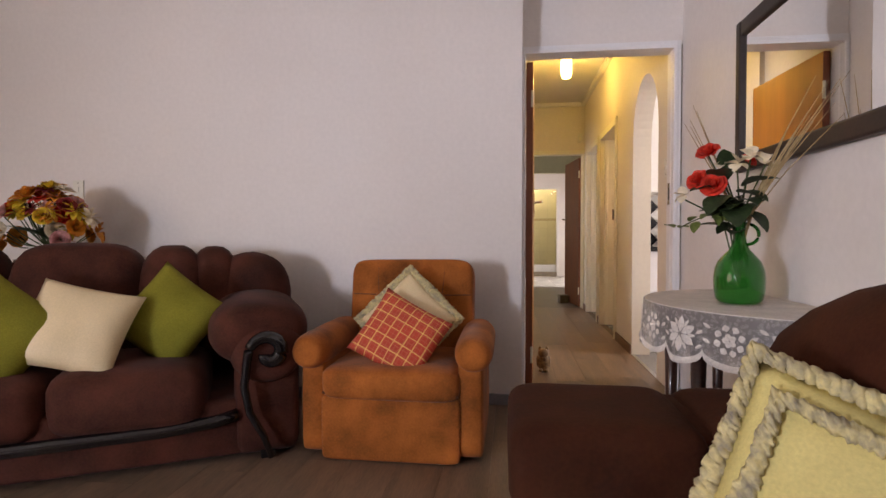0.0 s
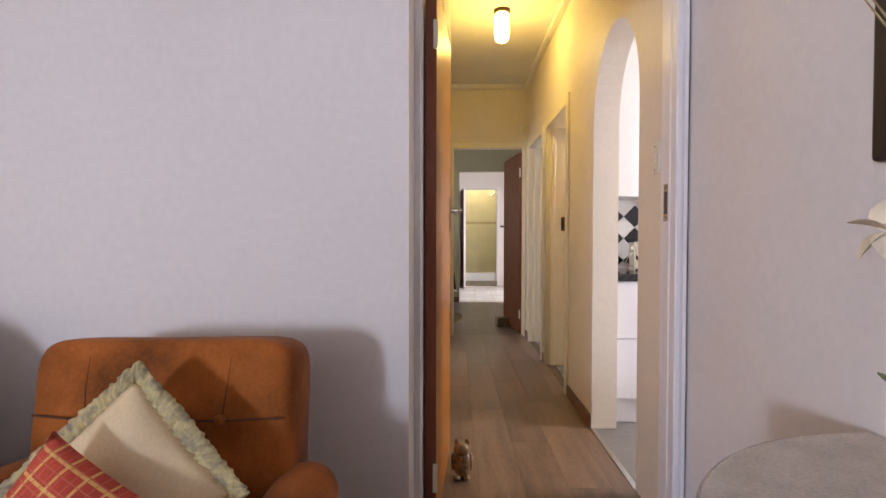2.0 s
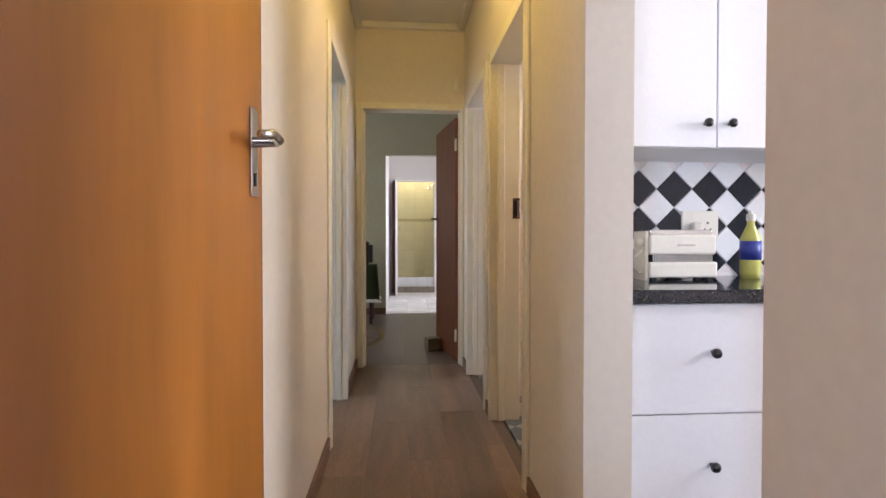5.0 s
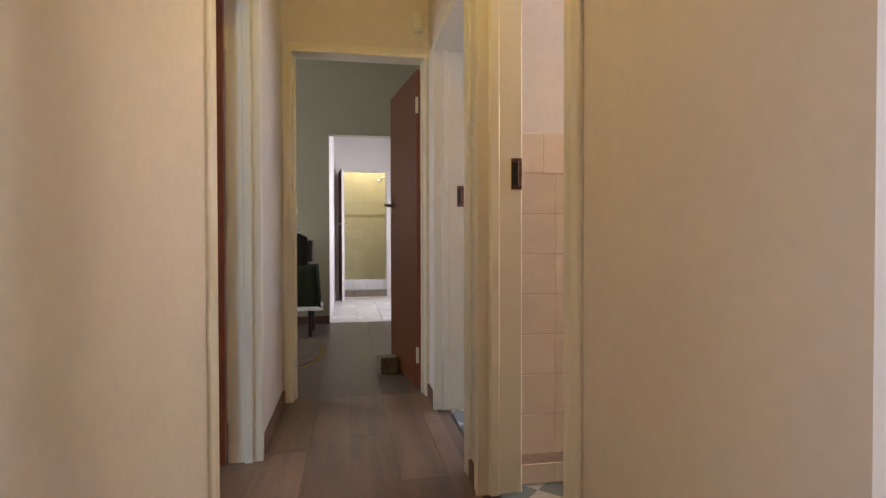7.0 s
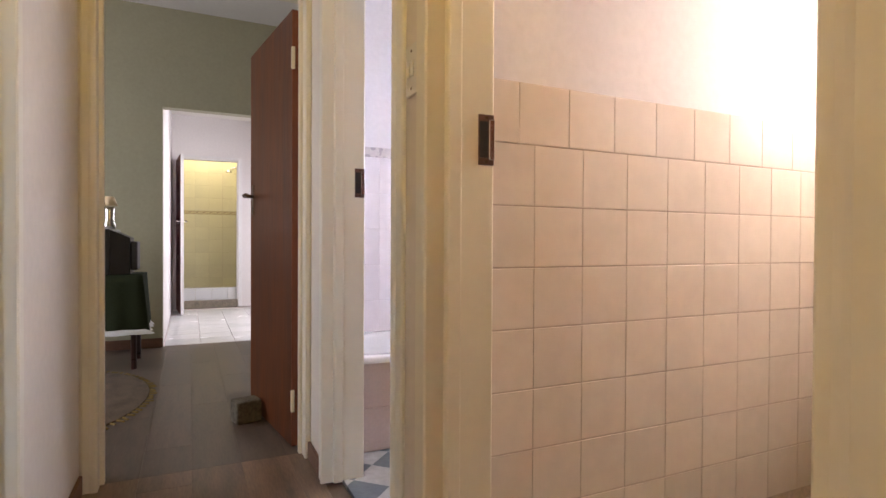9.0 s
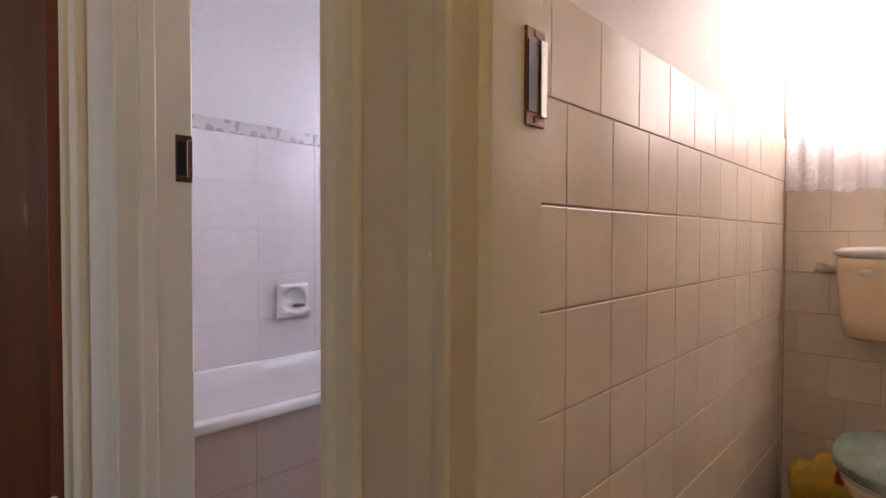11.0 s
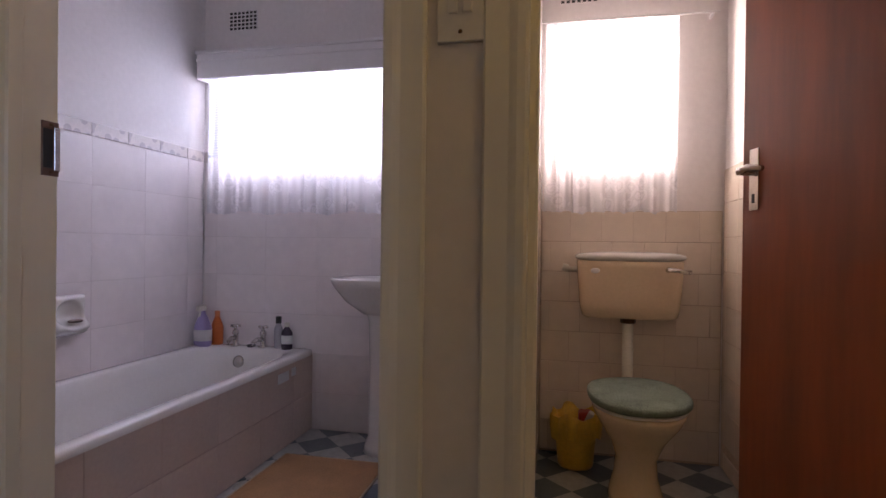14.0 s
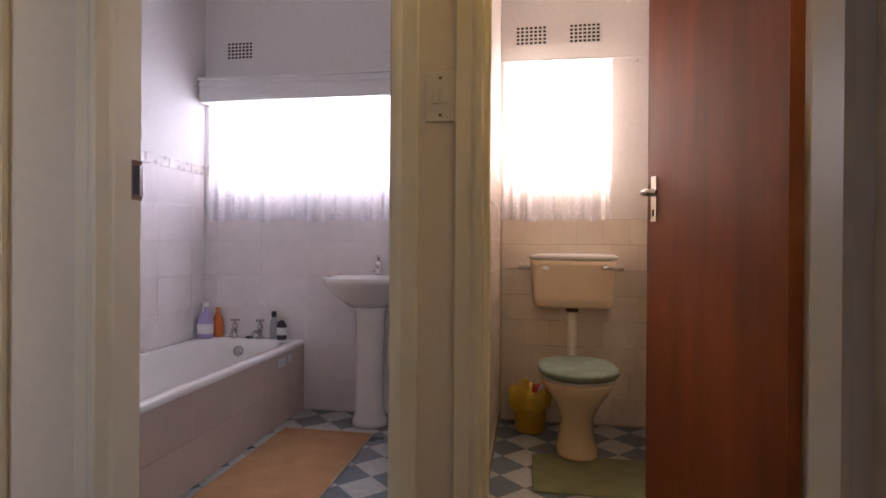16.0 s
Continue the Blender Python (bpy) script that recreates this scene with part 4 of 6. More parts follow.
def half_disc(bm, r, z0, z1, n=32):
    rim = [(TX - r * math.sin(math.pi * i / n), TY - r * math.cos(math.pi * i / n)) for i in range(n + 1)]
    lo = [bm.verts.new((x, y, z0)) for x, y in rim]
    hi = [bm.verts.new((x, y, z1)) for x, y in rim]
    bm.faces.new(lo[::-1])
    bm.faces.new(hi)
    for i in range(n + 1):
        k = (i + 1) % (n + 1)
        bm.faces.new((lo[i], lo[k], hi[k], hi[i]))
    return bm


tbl = thing("side_table", Matrix.Identity(4), "dark wooden half-round table standing against the wall", "table")
part("tabletop", half_disc(bmesh.new(), TR - 0.012, TZ - 0.03, TZ - 0.004), M["dark_wood"], tbl)
part("apron", half_disc(bmesh.new(), TR - 0.045, TZ - 0.13, TZ - 0.03), M["dark_wood"], tbl)
for a in (12, 68, 112, 168):
    x, y = TX - (TR - 0.09) * math.sin(radians(a)) - (0.03 if a in (12, 168) else 0), TY - (TR - 0.09) * math.cos(radians(a))
    part("leg", tube(bmesh.new(), [(x, y, 0), (x, y, 0.3), (x, y, 0.62)], 0.02, 10, [0.013, 0.018, 0.026]), M["dark_wood"], tbl, smooth=True)

cloth = thing("lace_tablecloth", Matrix.Identity(4), "cream lace tablecloth with a scalloped flower border", "tablecloth")
part("cloth_top", half_disc(bmesh.new(), TR, TZ - 0.003, TZ), M["lace_edge"], cloth)


SCALLOPS = 10


def skirt_drop(a):
    """How far the cloth hangs at an angle round the table: scallops, and a long corner on the far side."""
    return 0.122 + 0.036 * abs(math.sin(a * SCALLOPS)) ** 0.55 + 0.11 * max(0, math.sin((a - 1.95) * 2.6)) ** 2 * (a > 1.95)


def skirt_point(a, h, out=0.0):
    """A point of the hanging cloth at angle a, h below the table's top, lifted off it by out."""
    f = h / 0.15
    r = TR + 0.005 + out + f * (0.010 + 0.009 * math.sin(a * 13) + 0.004 * math.sin(a * 29))
    return (min(TX - 0.005, TX - r * math.sin(a)), TY - r * math.cos(a), TZ - 0.002 - h)


def lace_skirt():
    bm = bmesh.new()
    rows = [[bm.verts.new(skirt_point(math.pi * i / 180, skirt_drop(math.pi * i / 180) * j / 8)) for j in range(9)] for i in range(181)]
    for a, b in zip(rows, rows[1:]):
        for j in range(8):
            bm.faces.new((a[j], b[j], b[j + 1], a[j + 1]))
    return bm


def lace_band():
    """The close-woven edge that follows the scallops."""
    bm = bmesh.new()
    rows = []
    for i in range(361):
        a = math.pi * i / 360
        d = skirt_drop(a)
        rows.append([bm.verts.new(skirt_point(a, d + 0.004, 0.001)), bm.verts.new(skirt_point(a, d - 0.004, 0.004)), bm.verts.new(skirt_point(a, d - 0.016, 0.002))])
    for a, b in zip(rows, rows[1:]):
        for j in range(2):
            bm.faces.new((a[j], b[j], b[j + 1], a[j + 1]))
    return bm


def lace_petal(bm, a, h, turn, start, length, width):
    """One woven petal lying on the cloth, from its flower's middle at (a, h)."""
    c, q = math.cos(turn), math.sin(turn)
    mid = []
    for u, w in ((0, 0.12), (0.25, 0.75), (0.5, 1.0), (0.78, 0.7), (1.0, 0.05)):
        p = start + u * length
        mid.append([bm.verts.new(skirt_point(min(max(a + (p * c - k * w * width / 2 * q) / TR, 0.01), 3.13), max(0.004, h + p * q + k * w * width / 2 * c), 0.0035 + 0.001 * (1 - abs(k)))) for k in (-1, 0, 1)])
    for x, y in zip(mid, mid[1:]):
        for k in range(2):
            bm.faces.new((x[k], x[k + 1], y[k + 1], y[k]))


def lace_flower(k, low):
    bm = bmesh.new()
    a, h = (k + 0.5) * math.pi / SCALLOPS, low
    if k % 2:
        for i in range(6):
            lace_petal(bm, a, h, i * math.pi / 3 + 0.5, 0.006, 0.048, 0.026)
        for i in range(6):
            lace_petal(bm, a, h, i * math.pi / 3 + 1.02, 0.026, 0.026, 0.010)
    else:
        for i in range(5):
            lace_petal(bm, a, h, i * math.pi * 0.4, 0.002, 0.020, 0.018)
        for i in range(8):
            lace_petal(bm, a, h, i * math.pi / 4 + 0.3, 0.026, 0.020, 0.022)
    return bm


part("lace_border", lace_skirt(), M["lace"], cloth, "open net border", smooth=True)
part("edging", lace_band(), M["lace_edge"], cloth, "close-woven scalloped edge", smooth=True)
for k in range(SCALLOPS):
    part("lace_flower", lace_flower(k, 0.072), M["lace_edge"], cloth)
    if skirt_drop((k + 0.5) * math.pi / SCALLOPS) > 0.20:
        part("lace_flower", lace_flower(k, 0.168), M["lace_edge"], cloth)
for k in range(1, SCALLOPS):
    bm = bmesh.new()
    for i in range(4):
        lace_petal(bm, k * math.pi / SCALLOPS, 0.03 + 0.022 * i, (0.5 if i % 2 else math.pi - 0.5), 0.0, 0.026, 0.012)
    part("lace_sprig", bm, M["lace_edge"], cloth)

# green glass jug
JX, JY = 1.217, 2.66
jug = thing("jug", pose(JX, JY, TZ), "green glass jug with a small ring handle on the table", "jug")
prof = [(0.0, 0.010), (0.05, 0.003), (0.070, 0.004), (0.081, 0.016), (0.087, 0.045), (0.088, 0.085), (0.084, 0.112), (0.073, 0.136), (0.055, 0.155), (0.037, 0.172), (0.026, 0.190), (0.0215, 0.215), (0.0195, 0.25), (0.019, 0.278), (0.0225, 0.282), (0.0225, 0.292)]
part("glass_body", lathe(bmesh.new(), [(r * 0.88, z * 1.03) for r, z in prof], 64), M["green_glass"], jug, smooth=True)
hr = Matrix.Rotation(radians(-20), 3, "Z")
part("ring_handle", tube(bmesh.new(), [hr @ Vector((0.015 + 0.040 * math.sin(t) ** 0.8, 0, 0.229 + 0.034 * math.cos(t))) for t in [math.pi * i / 16 for i in range(17)]], 0.0055, 10), M["green_glass"], jug, smooth=True)


def leaf_shape(bm, base, direction, length, width, bend=0.2, n=6):
    """A pointed leaf or petal, folded along its rib."""
    d = Vector(direction).normalized()
    side = d.cross(Vector((0, 0, 1)))
    side = side.normalized() if side.length > 0.05 else Vector((1, 0, 0))
    up = side.cross(d).normalized()
    left, mid, right = [], [], []
    for i in range(n + 1):
        f = i / n
        w = width * math.sin(math.pi * min(1, f * 0.92 + 0.06)) ** 0.8 / 2
        p = Vector(base) + d * (length * f) - up * (bend * length * f * f)
        mid.append(bm.verts.new(p))
        left.append(bm.verts.new(p + side * w + up * (w * 0.35)))
        right.append(bm.verts.new(p - side * w + up * (w * 0.35)))
    for i in range(n):
        bm.faces.new((mid[i], mid[i + 1], left[i + 1], left[i]))
        bm.faces.new((right[i], right[i + 1], mid[i + 1], mid[i]))
    return bm


def rose_bloom(bm, c, r, axis):
    """Wrapped petals, cup within cup."""
    q = Vector((0, 0, 1)).rotation_difference(Vector(axis).normalized()).to_matrix()
    for ring, (k, rr, lean, hh) in enumerate(((3, 0.30, 0.1, 0.95), (4, 0.55, 0.35, 0.9), (5, 0.85, 0.8, 0.75), (6, 1.05, 1.3, 0.5))):
        for i in range(k):
            a0 = 2 * math.pi * (i + 0.37 * ring) / k
            grid = []
            for u in range(6):
                row = []
                for v in range(5):
                    a = a0 + (u / 5 - 0.5) * 2 * math.pi / k * 1.35
                    f = v / 4
                    ed = 1 - 0.35 * abs(u / 5 - 0.5) * 2 * f
                    rad = r * (0.12 + (rr - 0.12) * f ** 0.6 + 0.16 * lean * max(0, f - 0.6))
                    z = r * (hh * f * ed * 1.1 - 0.22 * lean * max(0, f - 0.55) - 0.25)
                    row.append(bm.verts.new(Vector(c) + q @ Vector((rad * math.cos(a), rad * math.sin(a), z))))
                grid.append(row)
            for u in range(5):
                for v in range(4):
                    bm.faces.new((grid[u][v], grid[u + 1][v], grid[u + 1][v + 1], grid[u][v + 1]))
    return bm


def daisy_bloom(bm, c, r, axis, k=7, wide=0.5, bend=0.25):
    q = Vector((0, 0, 1)).rotation_difference(Vector(axis).normalized()).to_matrix()
    for i in range(k):
        a = 2 * math.pi * i / k + 0.3
        leaf_shape(bm, c, q @ Vector((math.cos(a), math.sin(a), 0.45)), r, r * wide, bend, 5)
    return bm


fl = thing("bouquet", pose(JX, JY, TZ + 0.205), "silk roses, cream lilies, ivy and dried grass in the jug", "flowers")
rng = random.Random(4)
for c, r, ax in (((-0.095, -0.03, 0.185), 0.038, (-0.5, -0.8, 0.4)), ((-0.13, 0.01, 0.205), 0.035, (-0.7, -0.5, 0.5)), ((-0.095, 0.02, 0.30), 0.036, (-0.5, -0.4, 0.8)), ((0.035, 0.02, 0.27), 0.024, (0.4, -0.6, 0.6))):
    part("rose", rose_bloom(bmesh.new(), c, r, ax), M["rose"], fl, "red silk rose", smooth=True)
    part("stalk", tube(bmesh.new(), [(0, 0, -0.15), (c[0] * 0.3, c[1] * 0.3, c[2] * 0.5), (c[0], c[1], c[2] - 0.01)], 0.003, 5), M["stem"], fl)
for c, r, ax in (((-0.03, -0.05, 0.25), 0.055, (-0.2, -0.8, 0.5)), ((0.015, -0.04, 0.275), 0.06, (0.2, -0.7, 0.6)), ((-0.045, 0.03, 0.26), 0.045, (-0.4, -0.5, 0.7)), ((-0.175, 0.02, 0.155), 0.045, (-0.9, -0.4, 0.3)), ((0.055, -0.05, 0.255), 0.05, (0.5, -0.7, 0.4))):
    part("lily", daisy_bloom(bmesh.new(), c, r * 0.72, ax, 5, 1.05), M["lily"], fl, "cream silk lily", smooth=True)
    part("stalk", tube(bmesh.new(), [(0, 0, -0.15), (c[0] * 0.3, c[1] * 0.3, c[2] * 0.5), (c[0], c[1], c[2] - 0.01)], 0.003, 5), M["stem"], fl)
for i in range(15):
    a = rng.uniform(-0.4, 3.6)
    d = Vector((-math.sin(a) * 0.9, -0.5 + rng.uniform(-0.3, 0.5), rng.uniform(0.0, 0.55)))
    part("leaf", leaf_shape(bmesh.new(), (0.02 * d.x, 0.02 * d.y, 0.03 + 0.008 * i), d, rng.uniform(0.08, 0.12), rng.uniform(0.06, 0.085), 0.35), M["leaf"], fl, smooth=True)
for c, d, ln, w in (((-0.05, -0.02, 0.15), (-0.7, -0.6, -0.25), 0.12, 0.085), ((-0.02, -0.03, 0.16), (0.5, -0.7, -0.05), 0.10, 0.08), ((-0.06, 0.0, 0.19), (-0.3, -0.6, 0.45), 0.12, 0.08),
                    ((0.0, -0.02, 0.18), (0.5, -0.6, 0.35), 0.11, 0.075), ((-0.03, -0.02, 0.12), (-0.2, -0.8, -0.3), 0.12, 0.095), ((0.01, -0.01, 0.10), (0.45, -0.7, -0.4), 0.10, 0.075),
                    ((-0.08, 0.0, 0.17), (-0.8, -0.3, 0.2), 0.09, 0.065), ((-0.03, 0.02, 0.22), (-0.2, -0.3, 0.8), 0.10, 0.065)):
    part("leaf", leaf_shape(bmesh.new(), c, d, ln, w, 0.3, 8), M["leaf"], fl, "large dark silk rose leaf", smooth=True)
iv = [(0, 0, 0.06), (-0.05, -0.03, 0.095), (-0.11, -0.05, 0.09), (-0.17, -0.06, 0.065), (-0.21, -0.07, 0.045)]
part("ivy_sprig", tube(bmesh.new(), iv, 0.002, 5), M["stem"], fl)
for i in range(9):
    p = Vector(iv[1 + i % 4]) + Vector((rng.uniform(-0.02, 0.02), 0, 0))
    part("ivy_leaf", leaf_shape(bmesh.new(), p, (rng.uniform(-1, 0.3), -0.6, rng.uniform(-0.8, 0.7)), 0.045, 0.034, 0.2), M["leaf_light"], fl, smooth=True)
for i in range(15):
    left = i < 6
    top = Vector((-0.09 - 0.05 * rng.random(), 0.10 + 0.06 * rng.random(), 0.40 + 0.08 * rng.random())) if left else Vector((0.10 + 0.11 * rng.random(), -0.10 - 0.22 * rng.random(), 0.36 + 0.15 * rng.random()))
    mid = top * 0.5 + Vector((0, 0, 0.04))
    part("dried_grass", tube(bmesh.new(), [(0, 0, -0.1), (0.006, 0, 0.05), mid, top], 0.002, 4, [0.0015, 0.0016, 0.0022, 0.0007]), M["grass_dry"], fl)
for i in range(3):
    top = Vector((0.10 + 0.02 * i, -0.10 - 0.03 * i, 0.36))
    part("blade", tube(bmesh.new(), [(0, 0, -0.05), (0.03, -0.03, 0.12), top], 0.006, 4, [0.004, 0.007, 0.001]), M["grass_dry"], fl)

# phone on the table, mirror over it
ph = thing("phone", pose(1.29, 2.87, TZ, 0, 0, 35), "small red and black phone lying on the table", "phone")
part("case", boxes([(-0.025, 0.025, -0.055, 0.055, 0.0, 0.013)], bevel=0.004), surf("red_plastic", (0.35, 0.02, 0.02), 0.35), ph)
part("screen", boxes([(-0.02, 0.02, -0.045, 0.045, 0.013, 0.0145)]), M["plastic_black"], ph)

MY0, MY1, MZ0, MZ1 = 2.10, 3.185, 1.208, 1.832
mi = thing("mirror", pose(0, 0, 0), "large wall mirror with a dark wooden frame", "mirror")
fw, fs = 0.068, 0.045
part("mirror_glass", boxes([(1.416, 1.420, MY0 + fs - 0.008, MY1 - fs + 0.008, MZ0 + fw - 0.008, MZ1 - fw + 0.008)]), M["mirror"], mi)
for nm, r in (("frame_side", (1.400, 1.432, MY0, MY0 + fs, MZ0, MZ1)), ("frame_side", (1.400, 1.432, MY1 - fs, MY1, MZ0, MZ1)), ("frame_rail", (1.402, 1.432, MY0 + fs, MY1 - fs, MZ0, MZ0 + fw)), ("frame_rail", (1.402, 1.432, MY0 + fs, MY1 - fs, MZ1 - fw, MZ1))):
    part(nm, boxes([r], bevel=0.010, seg=3), M["frame_wood"], mi, "dark wooden frame rail")


# flower arrangement on a stand behind the sofa
st = thing("flower_stand", pose(-2.05, 3.45, 0), "dark wooden flower stand behind the sofa", "stand")
part("top", lathe(bmesh.new(), [(0.16, 0.80), (0.16, 0.82)], 24), M["dark_wood"], st)
part("post", lathe(bmesh.new(), [(0.03, 0.03), (0.022, 0.4), (0.03, 0.80)], 16), M["dark_wood"], st, smooth=True)
part("foot", lathe(bmesh.new(), [(0.14, 0.0), (0.14, 0.02), (0.03, 0.03)], 20), M["dark_wood"], st)
fa = thing("flower_arrangement", pose(-2.05, 3.45, 0.82), "mixed red, yellow and orange silk flowers in a bowl", "flowers")
part("bowl", lathe(bmesh.new(), [(0.05, 0.0), (0.09, 0.03), (0.10, 0.07), (0.095, 0.07), (0.085, 0.03), (0.0, 0.01)], 24), M["porcelain"], fa, smooth=True)
cols = ("petal_yellow", "petal_orange", "rose", "petal_dark", "petal_pink", "lily", "petal_orange", "petal_yellow")
for i in range(72):
    a, e = rng.uniform(0, 2 * math.pi), rng.uniform(0.0, 1.45)
    d = Vector((math.cos(a) * math.cos(e), math.sin(a) * math.cos(e), math.sin(e)))
    c = Vector((0, 0, 0.10)) + Vector((d.x * 0.27, d.y * 0.20, d.z * 0.30)) * rng.uniform(0.72, 1.04)
    part("stalk", tube(bmesh.new(), [(0, 0, 0.05), c * 0.6, c - d * 0.01], 0.003, 4), M["stem"], fa)
    bmf = bmesh.new()
    if i % 3:
        daisy_bloom(bmf, c, rng.uniform(0.05, 0.075), d, 10, 0.5)
    else:
        rose_bloom(bmf, c, rng.uniform(0.04, 0.055), d)
    part("bloom", bmf, M[cols[i % 8]], fa, smooth=True)
for i in range(18):
    a = rng.uniform(0, 2 * math.pi)
    part("leaf", leaf_shape(bmesh.new(), (0, 0, 0.10), (math.cos(a), math.sin(a), rng.uniform(0.2, 1.2)), 0.2, 0.06, 0.3), M["leaf"], fa, smooth=True)


# ---- corridor, kitchen and bedroom things ----
def switch_plate(name, m, w, h, rockers, label):
    """A plate in its own x-z plane, facing -y."""
    ob = thing(name, m, label, "switch", "switch plates")
    part("plate", boxes([(-w / 2, w / 2, -0.009, 0, -h / 2, h / 2)], bevel=0.002), M["plastic_white"], ob)
    for i in range(rockers):
        x = (i - (rockers - 1) / 2) * 0.022
        part("rocker", boxes([(x - 0.007, x + 0.007, -0.014, -0.009, -0.017, 0.017)], bevel=0.0015), M["plastic_white"], ob)
    for s in (-1, 1):
        part("screw", puff(bmesh.new(), (0, -0.009, s * (h / 2 - 0.015)), (0.0035, 0.002, 0.0035), 1, 1, n=10), M["brass_dark"], ob)
    return ob


switch_plate("light_switch", pose(XR, 4.285, 1.375, 0, 0, -90), 0.072, 0.118, 1, "ivory single light switch beside the lounge door")
switch_plate("light_switch", pose(XR, 6.832, 1.352, 0, 0, -90), 0.072, 0.118, 2, "ivory double light switch between two doorways")
switch_plate("wall_socket", pose(-2.17, 3.80, 1.23), 0.072, 0.118, 1, "ivory wall plate over the sofa")

lamp = thing("ceiling_lamp", pose(1.0, 6.12, ZC), "lit opal glass lamp on a dark base on the ceiling", "ceiling lamp")
part("base_plate", lathe(bmesh.new(), [(0.055, -0.022), (0.06, -0.012), (0.06, 0.0)], 24), M["brass_dark"], lamp, smooth=True)
shade = part("shade", lathe(bmesh.new(), [(0.030, -0.225), (0.046, -0.215), (0.055, -0.17), (0.055, -0.07), (0.048, -0.03), (0.04, -0.022)], 28), M["lamp_glass"], lamp, "lit opal glass cylinder", smooth=True)
shade.visible_shadow = False

se = thing("alarm_sensor", pose(1.37, YE, 2.235), "white alarm sensor on the wall over the door", "sensor")
part("body", puff(bmesh.new(), (0, -0.022, 0), (0.030, 0.022, 0.058), 0.4, 0.4), M["plastic_white"], se, smooth=True)
part("lens", puff(bmesh.new(), (0, -0.036, -0.012), (0.018, 0.012, 0.026), 0.6, 0.6), M["frame"], se, smooth=True)

fig = thing("owl_figurine", pose(0.70, 4.60, 0.0), "small brown and cream glazed owl figurine on the floor", "figurine")
bmf = bmesh.new()
puff(bmf, (0, 0, 0.062), (0.043, 0.04, 0.062), 0.9, 0.9, wob=0.15)
puff(bmf, (0, -0.004, 0.128), (0.037, 0.035, 0.033), 0.9, 0.9, wob=0.15, seed=3)
for s in (-1, 1):
    puff(bmf, (s * 0.024, 0, 0.158), (0.011, 0.010, 0.018), 1, 1, n=12)
    puff(bmf, (s * 0.02, -0.03, 0.012), (0.016, 0.022, 0.012), 1, 1, n=12)
    puff(bmf, (s * 0.038, 0.0, 0.07), (0.012, 0.026, 0.042), 1, 1, n=14)
fig.empty_display_size = 0.05
part("body", bmf, surf("glazed_brown_clay", (0.30, 0.20, 0.10), 0.3, var=0.25, s1=14, s2=60, dark=(0.06, 0.03, 0.015)), fig, smooth=True)

th = thing("threshold", Matrix.Identity(4), "thin brass threshold strip at the kitchen arch", "threshold")
part("strip", boxes([(XR - 0.005, XR + 0.02, AY0, AY1, -0.005, 0.004)], bevel=0.001), M["chrome"], th)

# kitchen units along the back wall
KX0, KF = XRO + 0.004, 5.29
unit = thing("drawer_unit", Matrix.Identity(4), "white kitchen drawer unit with black knobs", "cabinet")
part("body", boxes([(KX0, 2.06, KF + 0.02, KY - 0.002, 0.15, 0.825)]), M["cab"], unit)
part("kickboard", boxes([(KX0, 2.06, KF + 0.06, KF + 0.08, 0.0, 0.15)]), M["cab"], unit)


def knob(parent, x, y, z, r=0.015):
    bmk = bmesh.new()
    tube(bmk, [(x, y, z), (x, y - 0.012, z)], 0.006, 10)
    puff(bmk, (x, y - 0.024, z), (r, r * 0.85, r), 0.9, 0.9, n=16)
    part("knob", bmk, M["black"], parent, "glossy black knob", smooth=True)


for z0, z1 in ((0.155, 0.493), (0.497, 0.822)):
    dr = part("drawer_front", boxes([(KX0 + 0.002, 2.058, KF, KF + 0.02, z0, z1)], bevel=0.002), M["cab"], unit)
    knob(dr, 1.845, KF, (z0 + z1) / 2 + 0.02)
unit2 = thing("base_cabinet", Matrix.Identity(4), "white kitchen base cabinet with a black knob", "cabinet")
part("body", boxes([(2.064, 2.9, KF + 0.02, KY - 0.002, 0.15, 0.825)]), M["cab"], unit2)
part("kickboard", boxes([(2.064, 2.9, KF + 0.06, KF + 0.08, 0.0, 0.15)]), M["cab"], unit2)
dr = part("cabinet_door", boxes([(2.066, 2.5, KF, KF + 0.02, 0.155, 0.822)], bevel=0.002), M["cab"], unit2)
knob(dr, 2.12, KF, 0.72)
top = thing("worktop", Matrix.Identity(4), "polished black granite kitchen worktop", "worktop")
part("slab", boxes([(KX0, 2.9, KF - 0.02, KY - 0.002, 0.826, 0.866)], bevel=0.003), M["granite"], top)
wcab = thing("wall_cabinet", Matrix.Identity(4), "white kitchen wall cabinet with black knobs", "cabinet")
part("body", boxes([(KX0, 2.9, 5.53, KY - 0.002, 1.32, 2.25)]), M["cab"], wcab)
for a, b, kx in ((KX0 + 0.002, 1.985, 1.945), (1.99, 2.45, 2.03)):
    dr = part("cabinet_door", boxes([(a, b, 5.51, 5.53, 1.322, 2.245)], bevel=0.002), M["cab"], wcab)
    knob(dr, kx, 5.51, 1.40)

plug = thing("power_socket", pose(2.115, KY - 0.012, 1.065), "white double socket with a plug in it", "socket")
part("plate", boxes([(-0.075, 0.075, -0.012, 0.0, -0.06, 0.06)], bevel=0.003), M["plastic_white"], plug)
part("plug_top", puff(bmesh.new(), (-0.025, -0.028, -0.01), (0.024, 0.018, 0.024), 0.6, 0.6, n=18), M["plastic_white"], plug, smooth=True)
for x, z in ((0.03, 0.012), (0.018, -0.014), (0.042, -0.014)):
    part("pin_hole", boxes([(x - 0.004, x + 0.004, -0.0135, -0.0115, z - 0.004, z + 0.004)]), M["plastic_black"], plug)

